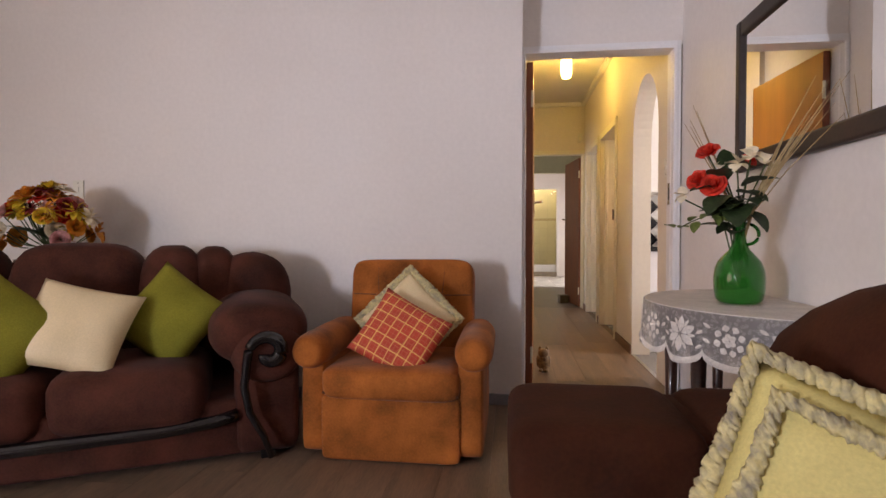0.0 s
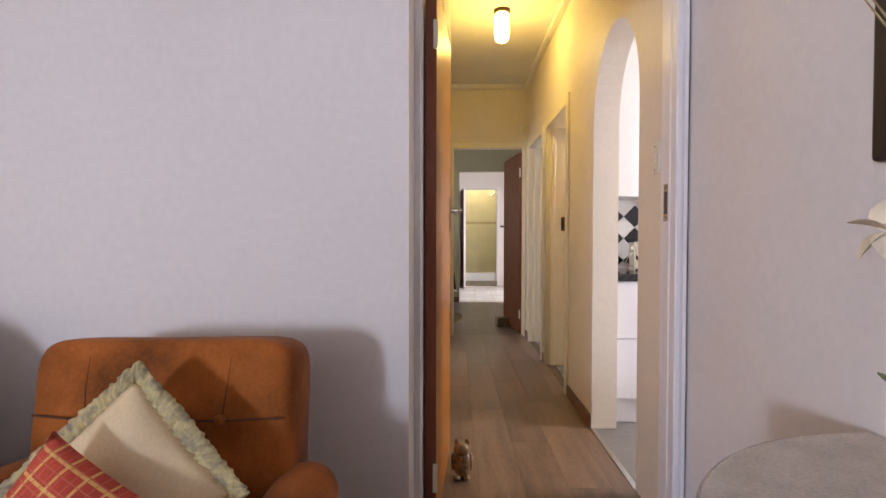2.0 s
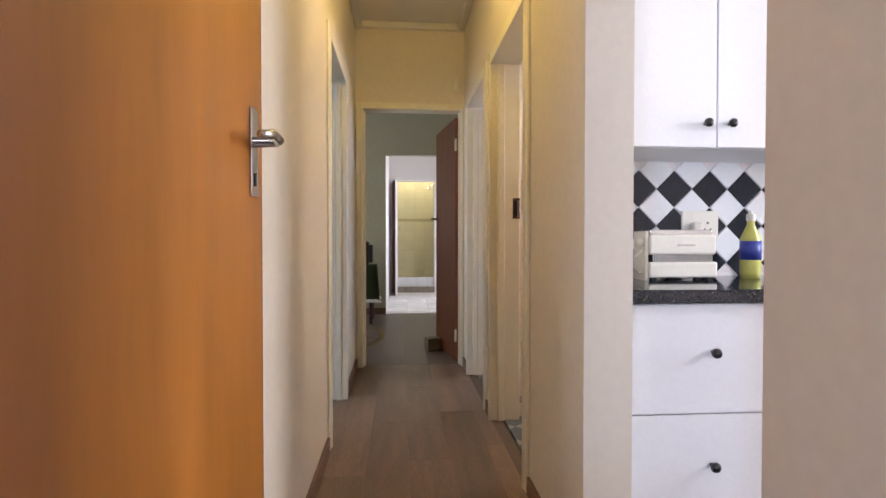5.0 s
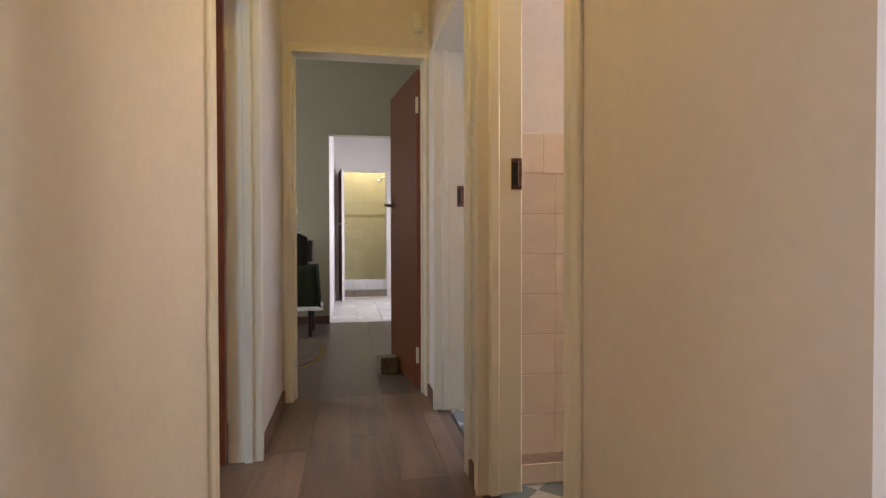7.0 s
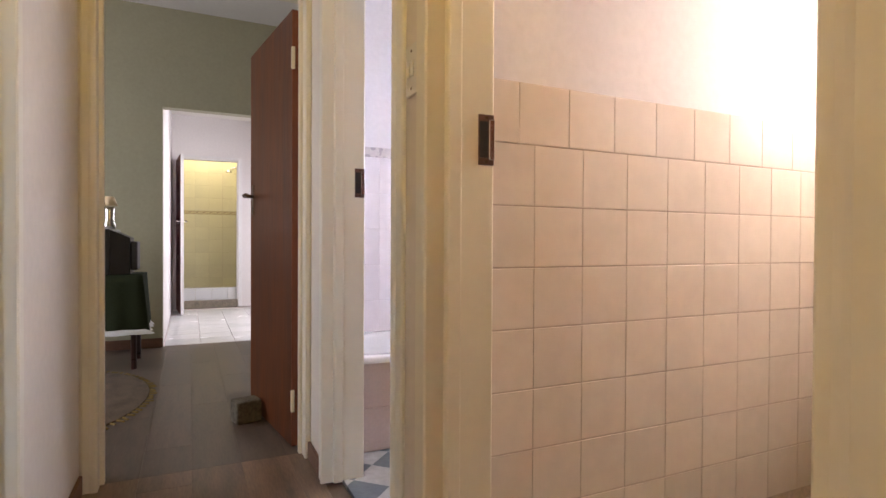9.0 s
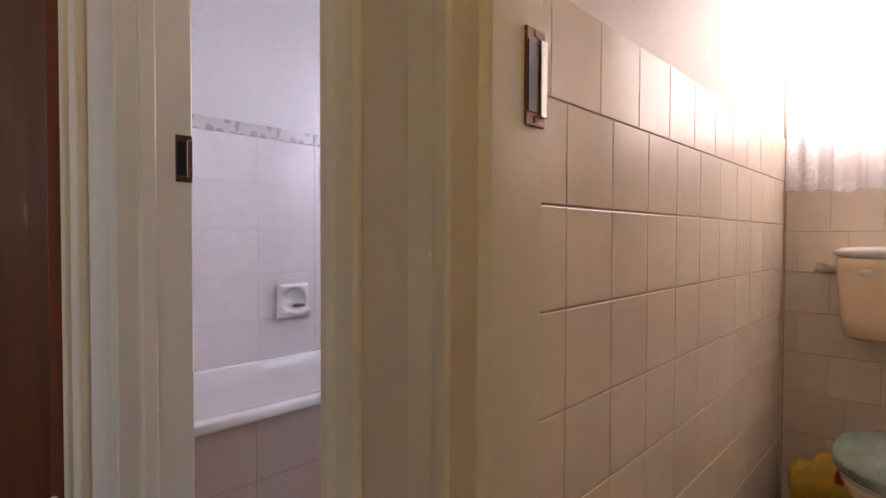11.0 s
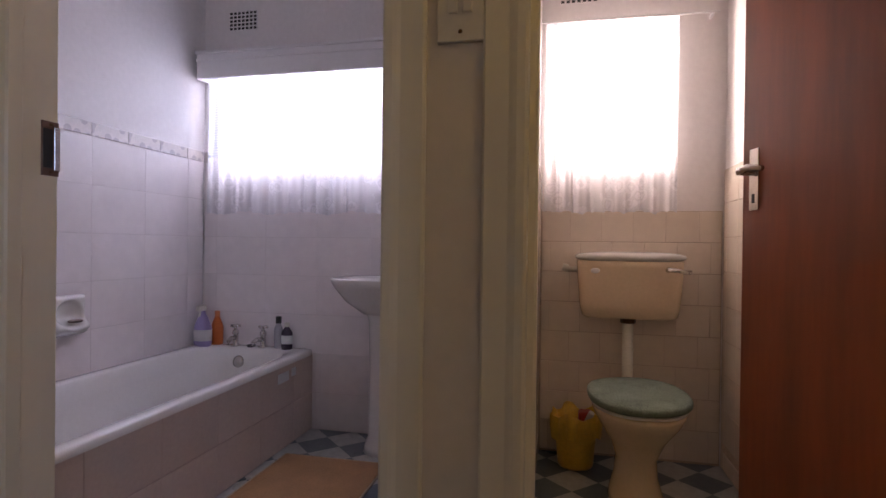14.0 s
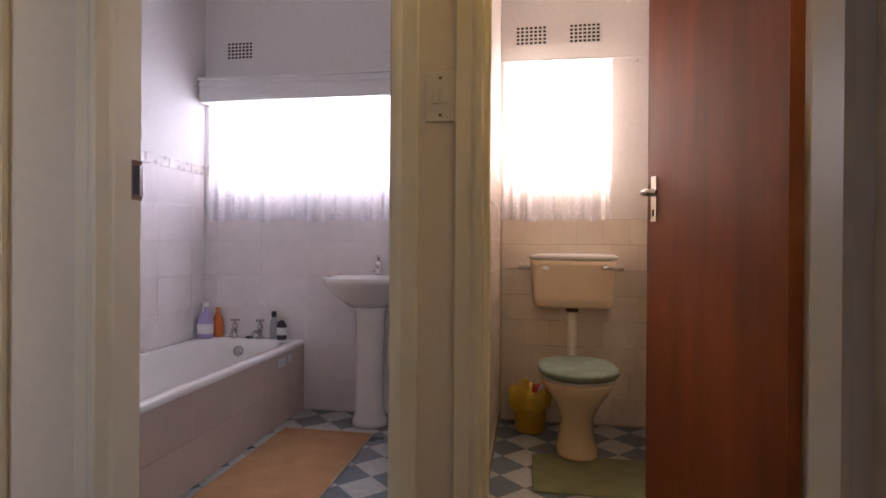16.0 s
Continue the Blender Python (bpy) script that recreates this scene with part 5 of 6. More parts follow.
toa = thing("toaster", pose(1.925, 5.66, 0.866, 0, 0, 0) @ Matrix.Diagonal((0.74, 0.8, 0.88, 1)), "cream four-slice toaster with chrome slats on the worktop", "toaster")
part("lower_body", boxes([(-0.17, 0.17, -0.075, 0.075, 0.012, 0.075)], bevel=0.008), M["plastic_white"], toa)
part("upper_body", boxes([(-0.165, 0.165, -0.07, 0.07, 0.105, 0.185)], bevel=0.008), M["plastic_white"], toa)
part("top_plate", boxes([(-0.155, 0.155, -0.05, 0.05, 0.185, 0.205)], bevel=0.003), M["chrome"], toa)
part("core", boxes([(-0.15, 0.15, -0.06, 0.06, 0.07, 0.11)]), M["plastic_black"], toa)
for i in range(30):
    x = -0.145 + i * 0.01
    part("slat", boxes([(x - 0.0022, x + 0.0022, -0.066, -0.06, 0.075, 0.105)]), M["chrome"], toa)
for x in (-0.14, 0.14):
    for y in (-0.05, 0.05):
        part("foot", boxes([(x - 0.012, x + 0.012, y - 0.012, y + 0.012, 0, 0.012)]), M["plastic_black"], toa)
part("lever", boxes([(0.165, 0.18, -0.02, 0.02, 0.13, 0.145)], bevel=0.003), M["plastic_white"], toa)
part("end_frame", boxes([(-0.185, -0.168, -0.06, 0.06, 0.0, 0.20)], bevel=0.004), M["plastic_white"], toa)
part("end_knob", puff(bmesh.new(), (-0.195, -0.03, 0.155), (0.018, 0.018, 0.016), 0.8, 0.8, n=14), M["plastic_white"], toa, smooth=True)
part("cord", tube(bmesh.new(), [(-0.185, -0.05, 0.13), (-0.23, -0.06, 0.10), (-0.25, -0.05, 0.06), (-0.21, -0.05, 0.03), (-0.185, -0.04, 0.035)], 0.004, 6), M["plastic_white"], toa, smooth=True)
part("badge", boxes([(-0.03, 0.06, -0.0715, -0.0695, 0.138, 0.146)]), M["chrome"], toa)

bo = thing("dish_soap_bottle", pose(2.24, 5.70, 0.866), "clear bottle of yellow dish soap with a blue label", "bottle")
part("body", lathe(bmesh.new(), [(0.034, 0.0), (0.036, 0.02), (0.036, 0.15), (0.014, 0.20), (0.014, 0.215)], 24), surf("yellow_soap", (0.5, 0.5, 0.12), 0.2, var=0.05), bo, smooth=True)
part("label", lathe(bmesh.new(), [(0.0368, 0.07), (0.0368, 0.14)], 24), surf("blue_label", (0.03, 0.05, 0.30), 0.4, var=0.05), bo, smooth=True)
part("cap", lathe(bmesh.new(), [(0.016, 0.215), (0.016, 0.24), (0.006, 0.245), (0.006, 0.255)], 16), M["plastic_white"], bo)

# bedroom: draped table with a covered machine, rug and door block
M["cloth_dkgreen"] = surf("dark_green_cloth", (0.030, 0.038, 0.020), 0.9, var=0.15, s2=150, bump=0.15, spec=0.12)
M["cloth_black"] = surf("black_cover_cloth", (0.012, 0.012, 0.014), 0.8, var=0.2, s2=100, bump=0.15)
M["cloth_white"] = surf("white_cloth", (0.72, 0.72, 0.70), 0.9, var=0.06, s2=140, bump=0.15)
dt = thing("small_table", pose(0.33, 10.42, 0), "small dark table under a draped cloth", "table")
part("tabletop", boxes([(-0.32, 0.30, -0.25, 0.25, 0.66, 0.69)], bevel=0.004), M["dark_wood"], dt)
for x in (-0.27, 0.25):
    for y in (-0.2, 0.2):
        part("leg", tube(bmesh.new(), [(x, y, 0), (x, y, 0.66)], 0.02, 8), M["dark_wood"], dt)
dc = thing("table_cloth", pose(0.33, 10.42, 0), "dark green table cloth with a white hem", "tablecloth")


def drape(bm, x0, x1, y0, y1, z0, drops, wave=0.02, k=7):
    """A cloth's hanging skirt round a table, in folds."""
    pts = []
    n = 60
    per = [(x0, y0), (x1, y0), (x1, y1), (x0, y1), (x0, y0)]
    for s in range(4):
        for i in range(n // 4):
            f = i / (n // 4)
            a, b = per[s], per[s + 1]
            nx, ny = ((0, -1), (1, 0), (0, 1), (-1, 0))[s]
            pts.append((a[0] + (b[0] - a[0]) * f, a[1] + (b[1] - a[1]) * f, nx, ny, s * n // 4 + i))
    rows = []
    for x, y, nx, ny, i in pts:
        col = []
        for j in range(k + 1):
            f = j / k
            o = f * (0.02 + wave * math.sin(i * 1.3) + wave * 0.6 * math.sin(i * 0.47))
            zz = z0 - f * (drops[0] + drops[1] * math.sin(i * 0.4))
            col.append(bm.verts.new((x + nx * o, y + ny * o, zz)))
        rows.append(col)
    m_ = len(rows)
    for i in range(m_):
        for j in range(k):
            bm.faces.new((rows[i][j], rows[(i + 1) % m_][j], rows[(i + 1) % m_][j + 1], rows[i][j + 1]))
    bm.faces.new([r[0] for r in rows])
    return bm


part("cloth_body", drape(bmesh.new(), -0.33, 0.31, -0.26, 0.26, 0.694, (0.42, 0.03)), M["cloth_dkgreen"], dc, smooth=True)
part("hem", drape(bmesh.new(), -0.352, 0.332, -0.282, 0.282, 0.30, (0.035, 0.0), 0.025, 2), M["cloth_white"], dc, "white hem band", smooth=True)
tv = thing("television", pose(0.33, 10.41, 0.698), "old black television with a tapered back under a white doily", "television")
part("cabinet", boxes([(-0.30, 0.10, -0.20, 0.20, 0.0, 0.335)], bevel=0.012), M["plastic_black"], tv)
bm = bmesh.new()
near_ = [bm.verts.new(p) for p in ((0.101, -0.195, 0.004), (0.101, 0.195, 0.004), (0.101, 0.195, 0.330), (0.101, -0.195, 0.330))]
far_ = [bm.verts.new(p) for p in ((0.225, -0.16, 0.004), (0.225, 0.16, 0.004), (0.225, 0.16, 0.272), (0.225, -0.16, 0.272))]
for i in range(4):
    bm.faces.new((near_[i], near_[(i + 1) % 4], far_[(i + 1) % 4], far_[i]))
bm.faces.new(far_)
part("rear_housing", bm, M["plastic_black"], tv)
part("rear_panel", boxes([(0.226, 0.270, -0.12, 0.12, 0.03, 0.245)], bevel=0.008), surf("dark_grey_plastic", (0.05, 0.05, 0.06), 0.45, var=0.1), tv)
part("screen", boxes([(-0.306, -0.301, -0.16, 0.16, 0.05, 0.30)]), M["black"], tv)
dy = thing("doily", pose(0.33, 10.41, 1.034), "white lace doily draped over the television", "doily")
part("cloth", boxes([(-0.16, 0.095, -0.15, 0.15, 0.0, 0.004)], bevel=0.001), M["cloth_white"], dy)
bm = bmesh.new()
for k in range(9):
    y = -0.13 + 0.032 * k
    box(bm, 0.096, 0.125 + 0.012 * (k % 2), y - 0.013, y + 0.013, -0.022 - 0.004 * (k % 2), -0.004)
part("scalloped_edge", bm, M["cloth_white"], dy)
lb = thing("glass_ornament", pose(0.41, 10.38, 1.038), "small clear glass ornament with a pale shade", "ornament")
part("body", lathe(bmesh.new(), [(0.04, 0.0), (0.045, 0.02), (0.03, 0.07), (0.035, 0.14), (0.03, 0.16)], 16), M["chrome"], lb, smooth=True)
part("shade", lathe(bmesh.new(), [(0.055, 0.17), (0.03, 0.24)], 16), M["cloth_cream"], lb, smooth=True)

RUGR = 0.77
rug = thing("fringed_rug", pose(0.22, 9.42, 0) @ Matrix.Diagonal((0.66, 1, 1, 1)), "oval brown rug with a yellow fringe on the floor", "rug")
part("weave", lathe(bmesh.new(), [(0.0, 0.001), (RUGR, 0.001), (RUGR + 0.004, 0.005), (RUGR - 0.004, 0.010), (0.0, 0.011)], 72), surf("brown_rug", (0.13, 0.090, 0.058), 0.95, var=0.3, s1=6, s2=120, bump=0.3), rug)
mfr = surf("yellow_fringe", (0.30, 0.21, 0.07), 0.95, var=0.2)
fringe = mesh_of("fringe", boxes([(0.0, 0.065, -0.009, 0.009, 0.001, 0.008)], bevel=0.002, seg=1), mfr)
for i in range(90):
    a = 2 * math.pi * i / 90
    fo = new("fringe", fringe)
    fo.parent = rug
    fo.matrix_basis = pose((RUGR - 0.002) * math.cos(a), (RUGR - 0.002) * math.sin(a), 0, 0, 0, math.degrees(a) + rng.uniform(-14, 14)) @ Matrix.Diagonal((rng.uniform(0.7, 1.1), 1, 1, 1))

bl = thing("door_block", pose(1.235, 8.66, 0, 0, 0, 14), "rough dark block keeping the door open", "door stop")
part("block", boxes([(-0.075, 0.055, -0.05, 0.06, 0.0, 0.115)], bevel=0.008), surf("rough_block", (0.17, 0.145, 0.10), 0.9, var=0.3, s1=12, s2=60, bump=0.4), bl)

# shower room
sd = thing("shower_room_door", pose(0.802, YS - 0.04, 0, 0, 0, 275.5), "narrow dark brown door with a white edge standing open", "door")
part("leaf", boxes([(0.0, 0.68, -0.018, 0.018, 0.012, 2.06)]), M["door_edge"], sd)
part("edge_strip", boxes([(0.68, 0.684, -0.018, 0.018, 0.012, 2.06)]), M["frame_white"], sd)
part("edge_strip", boxes([(0.002, 0.678, 0.018, 0.020, 0.012, 2.06)]), M["frame_white"], sd)
part("lever", tube(bmesh.new(), [(0.62, -0.02, 1.2), (0.62, -0.06, 1.2), (0.52, -0.06, 1.2)], 0.009, 8), M["chrome"], sd)
part("lever", tube(bmesh.new(), [(0.62, 0.02, 1.2), (0.62, 0.06, 1.2), (0.52, 0.06, 1.2)], 0.009, 8), M["chrome"], sd)
door_frame("door_frame_6", "x", 0.84, 1.61, YS, YS + 0.1, 2.12, M["frame_white"], "white enamelled steel frame of the shower", lip=0.03, room=0.04)
stp = thing("shower_step", Matrix.Identity(4), "tiled kerb and white step at the shower", "step")
part("kerb", boxes([(0.864, 1.586, YS + 0.012, YS + 0.085, -0.006, 0.105)], bevel=0.006), surf("brown_kerb_tile", (0.27, 0.23, 0.18), 0.5, var=0.25, s1=14), stp, "brown mottled kerb")
for i in range(4):
    part("step_tile", boxes([(0.81 + i * 0.2165, 1.024 + i * 0.2165, YS + 0.125, YS + 0.24, -0.006, 0.275)], bevel=0.003), M["tile_white"], stp)
sh = thing("shower_fitting", pose(1.68, 14.6, 2.05), "chrome shower arm and head on the tiled wall", "shower")
part("arm", tube(bmesh.new(), [(0, 0, 0.02), (-0.08, 0, 0.04), (-0.17, 0, 0.01)], 0.011, 8), M["chrome"], sh, smooth=True)
part("rose_head", lathe(bmesh.new(), [(0.012, 0.005), (0.045, -0.03), (0.045, -0.04)], 20, cx=-0.18), M["chrome"], sh, smooth=True)
tp = thing("shower_tap", pose(1.68, 14.6, 1.20), "chrome shower tap on the tiled wall", "tap")
part("body", tube(bmesh.new(), [(0, 0, 0), (-0.06, 0, 0)], 0.016, 10), M["chrome"], tp, smooth=True)
part("cross_handle", tube(bmesh.new(), [(-0.06, -0.04, 0), (-0.06, 0.04, 0)], 0.009, 8), M["chrome"], tp, smooth=True)


# ---- bathroom ----
M["lace_curtain"] = lace("net_curtain", 13, 0.84, (0.88, 0.86, 0.88), (0.80, 0.79, 0.83), 0.96)
M["braid"] = surf("curtain_braid", (0.80, 0.80, 0.82), 0.9, var=0.15, s2=200, bump=0.2)
M["net"] = ribbed_net("plain_net", (0.86, 0.87, 0.90), (0.62, 0.66, 0.74))
M["bath_panel"] = surf("panel_tile", (0.64, 0.52, 0.46), 0.2, var=0.04, bump=0.02, rand=0.03)


def build_bath():
    """A built-in tub along the far wall: enamel rim, hollow basin and a tiled front panel."""
    x0, x1, y0, y1, zt = XRO + 0.004, BX - 0.006, 7.965, BF - 0.006, 0.432
    ob = thing("bathtub", Matrix.Identity(4), "white enamel bathtub built in along the tiled wall", "bathtub")
    bm = bmesh.new()
    n = 56
    levels = ((0.0, zt - 0.03, 0.0, 0.06), (0.0, zt - 0.008, 0.0, 0.06), (0.012, zt, 0.0, 0.08), (0.05, zt, 0.0, 0.25), (0.068, zt - 0.01, 0.0, 0.30), (0.085, zt - 0.08, 0.0, 0.38), (0.125, zt - 0.24, 0.02, 0.45), (0.17, zt - 0.34, 0.05, 0.55), (0.26, zt - 0.36, 0.12, 0.7))
    rings = []
    for inset, z, more, e in levels:
        cx, cy = (x0 + x1) / 2, (y0 + y1) / 2
        hx, hy = (x1 - x0) / 2 - inset * 1.25 - more, (y1 - y0) / 2 - inset
        ring = []
        for i in range(n):
            a = 2 * math.pi * i / n
            ring.append(bm.verts.new((cx + hx * spow(math.cos(a), e), cy + hy * spow(math.sin(a), e), z)))
        rings.append(ring)
    for a, b in zip(rings, rings[1:]):
        for i in range(n):
            bm.faces.new((a[i], a[(i + 1) % n], b[(i + 1) % n], b[i]))
    bm.faces.new(rings[-1])
    part("tub", bm, M["porcelain"], ob, smooth=True)
    part("panel_bed", boxes([(x0, x1, y0 + 0.018, y0 + 0.03, 0, zt - 0.03)]), M["bath_panel"], ob)
    xs = [x0 + 0.002 + 0.302 * i for i in range(6)]
    for i in range(len(xs)):
        for z0, z1 in ((0.004, 0.199), (0.201, zt - 0.032)):
            b = min(xs[i] + 0.301, x1 - 0.002)
            if b - xs[i] > 0.03:
                part("panel_tile", boxes([(xs[i], b, y0 + 0.010, y0 + 0.018, z0, z1)], bevel=0.0015, seg=1), M["bath_panel"], ob)
    part("overflow", lathe(bmesh.new(), [(0.032, 0.0), (0.030, 0.006), (0.012, 0.008), (0.0, 0.008)], 24), M["chrome"], ob, "chrome overflow rose", smooth=True, m=pose(x1 - 0.113, 8.345, 0.362, 0, -78, 0))
    part("sealing_strip", boxes([(x0, x1 - 0.1, y1 - 0.001, y1 + 0.005, zt - 0.004, zt + 0.008)]), M["grout_white"], ob)
    part("patch", boxes([(2.93, 3.03, y0 + 0.004, y0 + 0.0095, 0.325, 0.372)], bevel=0.002), M["tile_white"], ob, "loose pale patch on the panel")
    part("patch", boxes([(3.06, 3.10, y0 + 0.004, y0 + 0.0095, 0.335, 0.375)], bevel=0.002), M["tile_white"], ob, "loose pale patch on the panel")
    return ob


build_bath()


def pillar_tap(x, y, z, rz, label):
    ob = thing("bath_tap", pose(x, y, z, 0, 0, rz), label, "tap", "taps on the bath")
    part("base", lathe(bmesh.new(), [(0.026, 0.0), (0.024, 0.008), (0.015, 0.016), (0.014, 0.06), (0.018, 0.068), (0.016, 0.085), (0.010, 0.092)], 20), M["chrome"], ob, smooth=True)
    part("spout", tube(bmesh.new(), [(0, 0, 0.045), (-0.05, 0, 0.05), (-0.085, 0, 0.04), (-0.09, 0, 0.02)], 0.012, 10, [0.012, 0.012, 0.011, 0.010]), M["chrome"], ob, smooth=True)
    bmk = bmesh.new()
    tube(bmk, [(0, 0, 0.09), (0, 0, 0.108)], 0.008, 10)
    tube(bmk, [(-0.026, 0, 0.11), (0.026, 0, 0.11)], 0.007, 8)
    tube(bmk, [(0, -0.026, 0.11), (0, 0.026, 0.11)], 0.007, 8)
    part("cross_handle", bmk, M["chrome"], ob, smooth=True)
    return ob


tap = pillar_tap(3.245, 8.405, 0.43, 8, "chrome pillar tap on the bath's rim")
copy_thing(tap, pose(3.245, 8.24, 0.43, 0, 0, -6))
plug_b = thing("bath_plug", pose(3.235, 8.305, 0.432), "dark rubber bath plug on the rim", "plug")
part("stopper", lathe(bmesh.new(), [(0.02, 0), (0.024, 0.012), (0.008, 0.016)], 16), M["plastic_black"], plug_b, smooth=True)


def bottle(name, x, y, z, prof, material, cap, capmat, label, band=None, spray=False):
    ob = thing(name, pose(x, y, z), label, "bottle", "bottles on the bath")
    part("body", lathe(bmesh.new(), prof, 20, sy=1.0, sx=0.75), material, ob, smooth=True)
    if band:
        part("label", lathe(bmesh.new(), [(prof[2][0] * 1.02, band[0]), (prof[2][0] * 1.02, band[1])], 20, sx=0.77), band[2], ob, smooth=True)
    zt = prof[-1][1]
    if spray:
        bmk = boxes([(-0.045, 0.018, -0.012, 0.012, zt, zt + 0.03)], bevel=0.005)
        tube(bmk, [(-0.02, 0, zt), (-0.03, 0, zt - 0.03)], 0.005, 6)
        part("spray_head", bmk, capmat, ob)
    else:
        part("cap", lathe(bmesh.new(), [(cap[0], zt), (cap[0], zt + cap[1])], 16), capmat, ob)
    return ob


pur = surf("lilac_plastic", (0.36, 0.30, 0.55), 0.3, var=0.05)
bottle("spray_bottle", 3.20, 8.575, 0.43, [(0.045, 0), (0.05, 0.02), (0.05, 0.10), (0.03, 0.15), (0.014, 0.18), (0.014, 0.19)], pur, None, M["plastic_white"], "lilac cleaning spray bottle with a white head", band=(0.03, 0.09, M["cloth_white"]), spray=True)
bottle("orange_bottle", 3.258, 8.528, 0.43, [(0.032, 0), (0.035, 0.02), (0.035, 0.10), (0.02, 0.14), (0.013, 0.155)], surf("orange_plastic", (0.62, 0.15, 0.03), 0.35, var=0.05), (0.014, 0.03), surf("orange_cap", (0.7, 0.25, 0.1), 0.4), "orange plastic cleaning bottle")
bottle("shampoo_bottle", 3.245, 8.15, 0.43, [(0.022, 0), (0.025, 0.015), (0.025, 0.10), (0.013, 0.13), (0.012, 0.135)], surf("clear_grey_plastic", (0.40, 0.38, 0.42), 0.25, var=0.05), (0.015, 0.035), M["plastic_black"], "clear bottle with a black cap")
bottle("lotion_bottle", 3.235, 8.095, 0.43, [(0.028, 0), (0.030, 0.015), (0.030, 0.09), (0.013, 0.115), (0.012, 0.12)], surf("dark_lotion", (0.07, 0.05, 0.08), 0.25, var=0.05), (0.014, 0.022), M["plastic_white"], "dark bottle with a white label and cap", band=(0.03, 0.075, M["cloth_white"]))

so = thing("soap_holder", pose(2.425, BF - 0.012, 0.603), "white ceramic soap holder fixed to the tiles", "soap holder")


def soap_block(w, h, n=26):
    """A glazed block with a hollow scooped into its face and a lip that juts out below it."""
    bm = bmesh.new()
    grid = []
    for i in range(n + 1):
        row = []
        for k in range(n + 1):
            u, v = 2 * i / n - 1, 2 * k / n - 1
            edge = min(1, (1 - max(abs(u), abs(v))) * 7) ** 0.5
            y = 0.004 + 0.022 * edge + 0.040 * edge * math.exp(-((v + 0.55) / 0.28) ** 2) * (1 - 0.5 * u * u)
            r2 = (u / 0.76) ** 2 + ((v - 0.05) / 0.72) ** 2
            if r2 < 1:
                y -= 0.030 * (1 - r2) ** 0.6 * (0.5 + 0.5 * edge)
            row.append(bm.verts.new((u * w / 2, -y, h / 2 + v * h / 2)))
        grid.append(row)
    for i in range(n):
        for k in range(n):
            bm.faces.new((grid[i][k], grid[i + 1][k], grid[i + 1][k + 1], grid[i][k + 1]))
    rim = [grid[i][0] for i in range(n)] + [grid[n][k] for k in range(n)] + [grid[n - i][n] for i in range(n)] + [grid[0][n - k] for k in range(n)]
    back = [bm.verts.new((q.co.x, 0.0, q.co.z)) for q in rim]
    for i in range(len(rim)):
        k = (i + 1) % len(rim)
        bm.faces.new((rim[i], back[i], back[k], rim[k]))
    return bm


part("block", soap_block(0.165, 0.165), M["porcelain"], so, smooth=True)
part("soap", puff(bmesh.new(), (0.012, -0.040, 0.062), (0.030, 0.016, 0.007), 0.7, 0.7), surf("pale_soap", (0.30, 0.24, 0.21), 0.5), so, smooth=True)


def build_basin():
    bx, by, bz = 3.10, 7.50, 0.83
    ob = thing("washbasin", pose(bx, by, 0), "white porcelain washbasin on a pedestal", "washbasin")
    bm = bmesh.new()
    n = 40
    rings = []
    for hx, hy, z, e in ((0.10, 0.11, 0.66, 0.8), (0.16, 0.19, 0.72, 0.75), (0.195, 0.245, 0.79, 0.7), (0.205, 0.255, 0.823, 0.65), (0.20, 0.25, 0.83, 0.65), (0.165, 0.215, 0.828, 0.8), (0.145, 0.195, 0.80, 0.85), (0.09, 0.12, 0.73, 0.9), (0.02, 0.02, 0.71, 1.0)):
        rings.append([bm.verts.new((hx * spow(math.cos(2 * math.pi * i / n), e), hy * spow(math.sin(2 * math.pi * i / n), e), z)) for i in range(n)])
    for a, b in zip(rings, rings[1:]):
        for i in range(n):
            bm.faces.new((a[i], a[(i + 1) % n], b[(i + 1) % n], b[i]))
    bm.faces.new(rings[0][::-1])
    bm.faces.new(rings[-1])
    part("bowl", bm, M["porcelain"], ob, smooth=True)
    part("overflow_hole", lathe(bmesh.new(), [(0.008, 0), (0.0, 0.003)], 12), M["plastic_black"], ob, m=pose(0.152, 0.03, 0.805, 0, -70, 0))
    part("pedestal", lathe(bmesh.new(), [(0.105, 0.0), (0.10, 0.03), (0.082, 0.08), (0.078, 0.4), (0.085, 0.62), (0.10, 0.68)], 28, sx=0.9), M["porcelain"], ob, smooth=True)
    tapb = part("tap", lathe(bmesh.new(), [(0.022, 0.0), (0.02, 0.05), (0.022, 0.075), (0.012, 0.085)], 18), M["chrome"], ob, "chrome mixer tap", smooth=True, m=pose(0.165, 0.0, 0.828))
    part("spout", tube(bmesh.new(), [(0, 0, 0.045), (-0.06, 0, 0.055), (-0.10, 0, 0.035)], 0.011, 10), M["chrome"], tapb, smooth=True)
    part("lever", tube(bmesh.new(), [(0, 0, 0.085), (-0.01, 0, 0.11), (-0.05, 0, 0.118)], 0.008, 8), M["chrome"], tapb, smooth=True)
    return ob


build_basin()

bmat = thing("bath_mat", pose(2.50, 7.69, 0, 0, 0, 0), "flat rust-beige bath mat with a pale border", "mat")
part("mat", boxes([(-0.52, 0.43, -0.255, 0.235, 0.0, 0.009)], bevel=0.004), surf("rust_mat", (0.42, 0.22, 0.10), 0.95, var=0.12, s1=8, s2=150, bump=0.3), bmat)
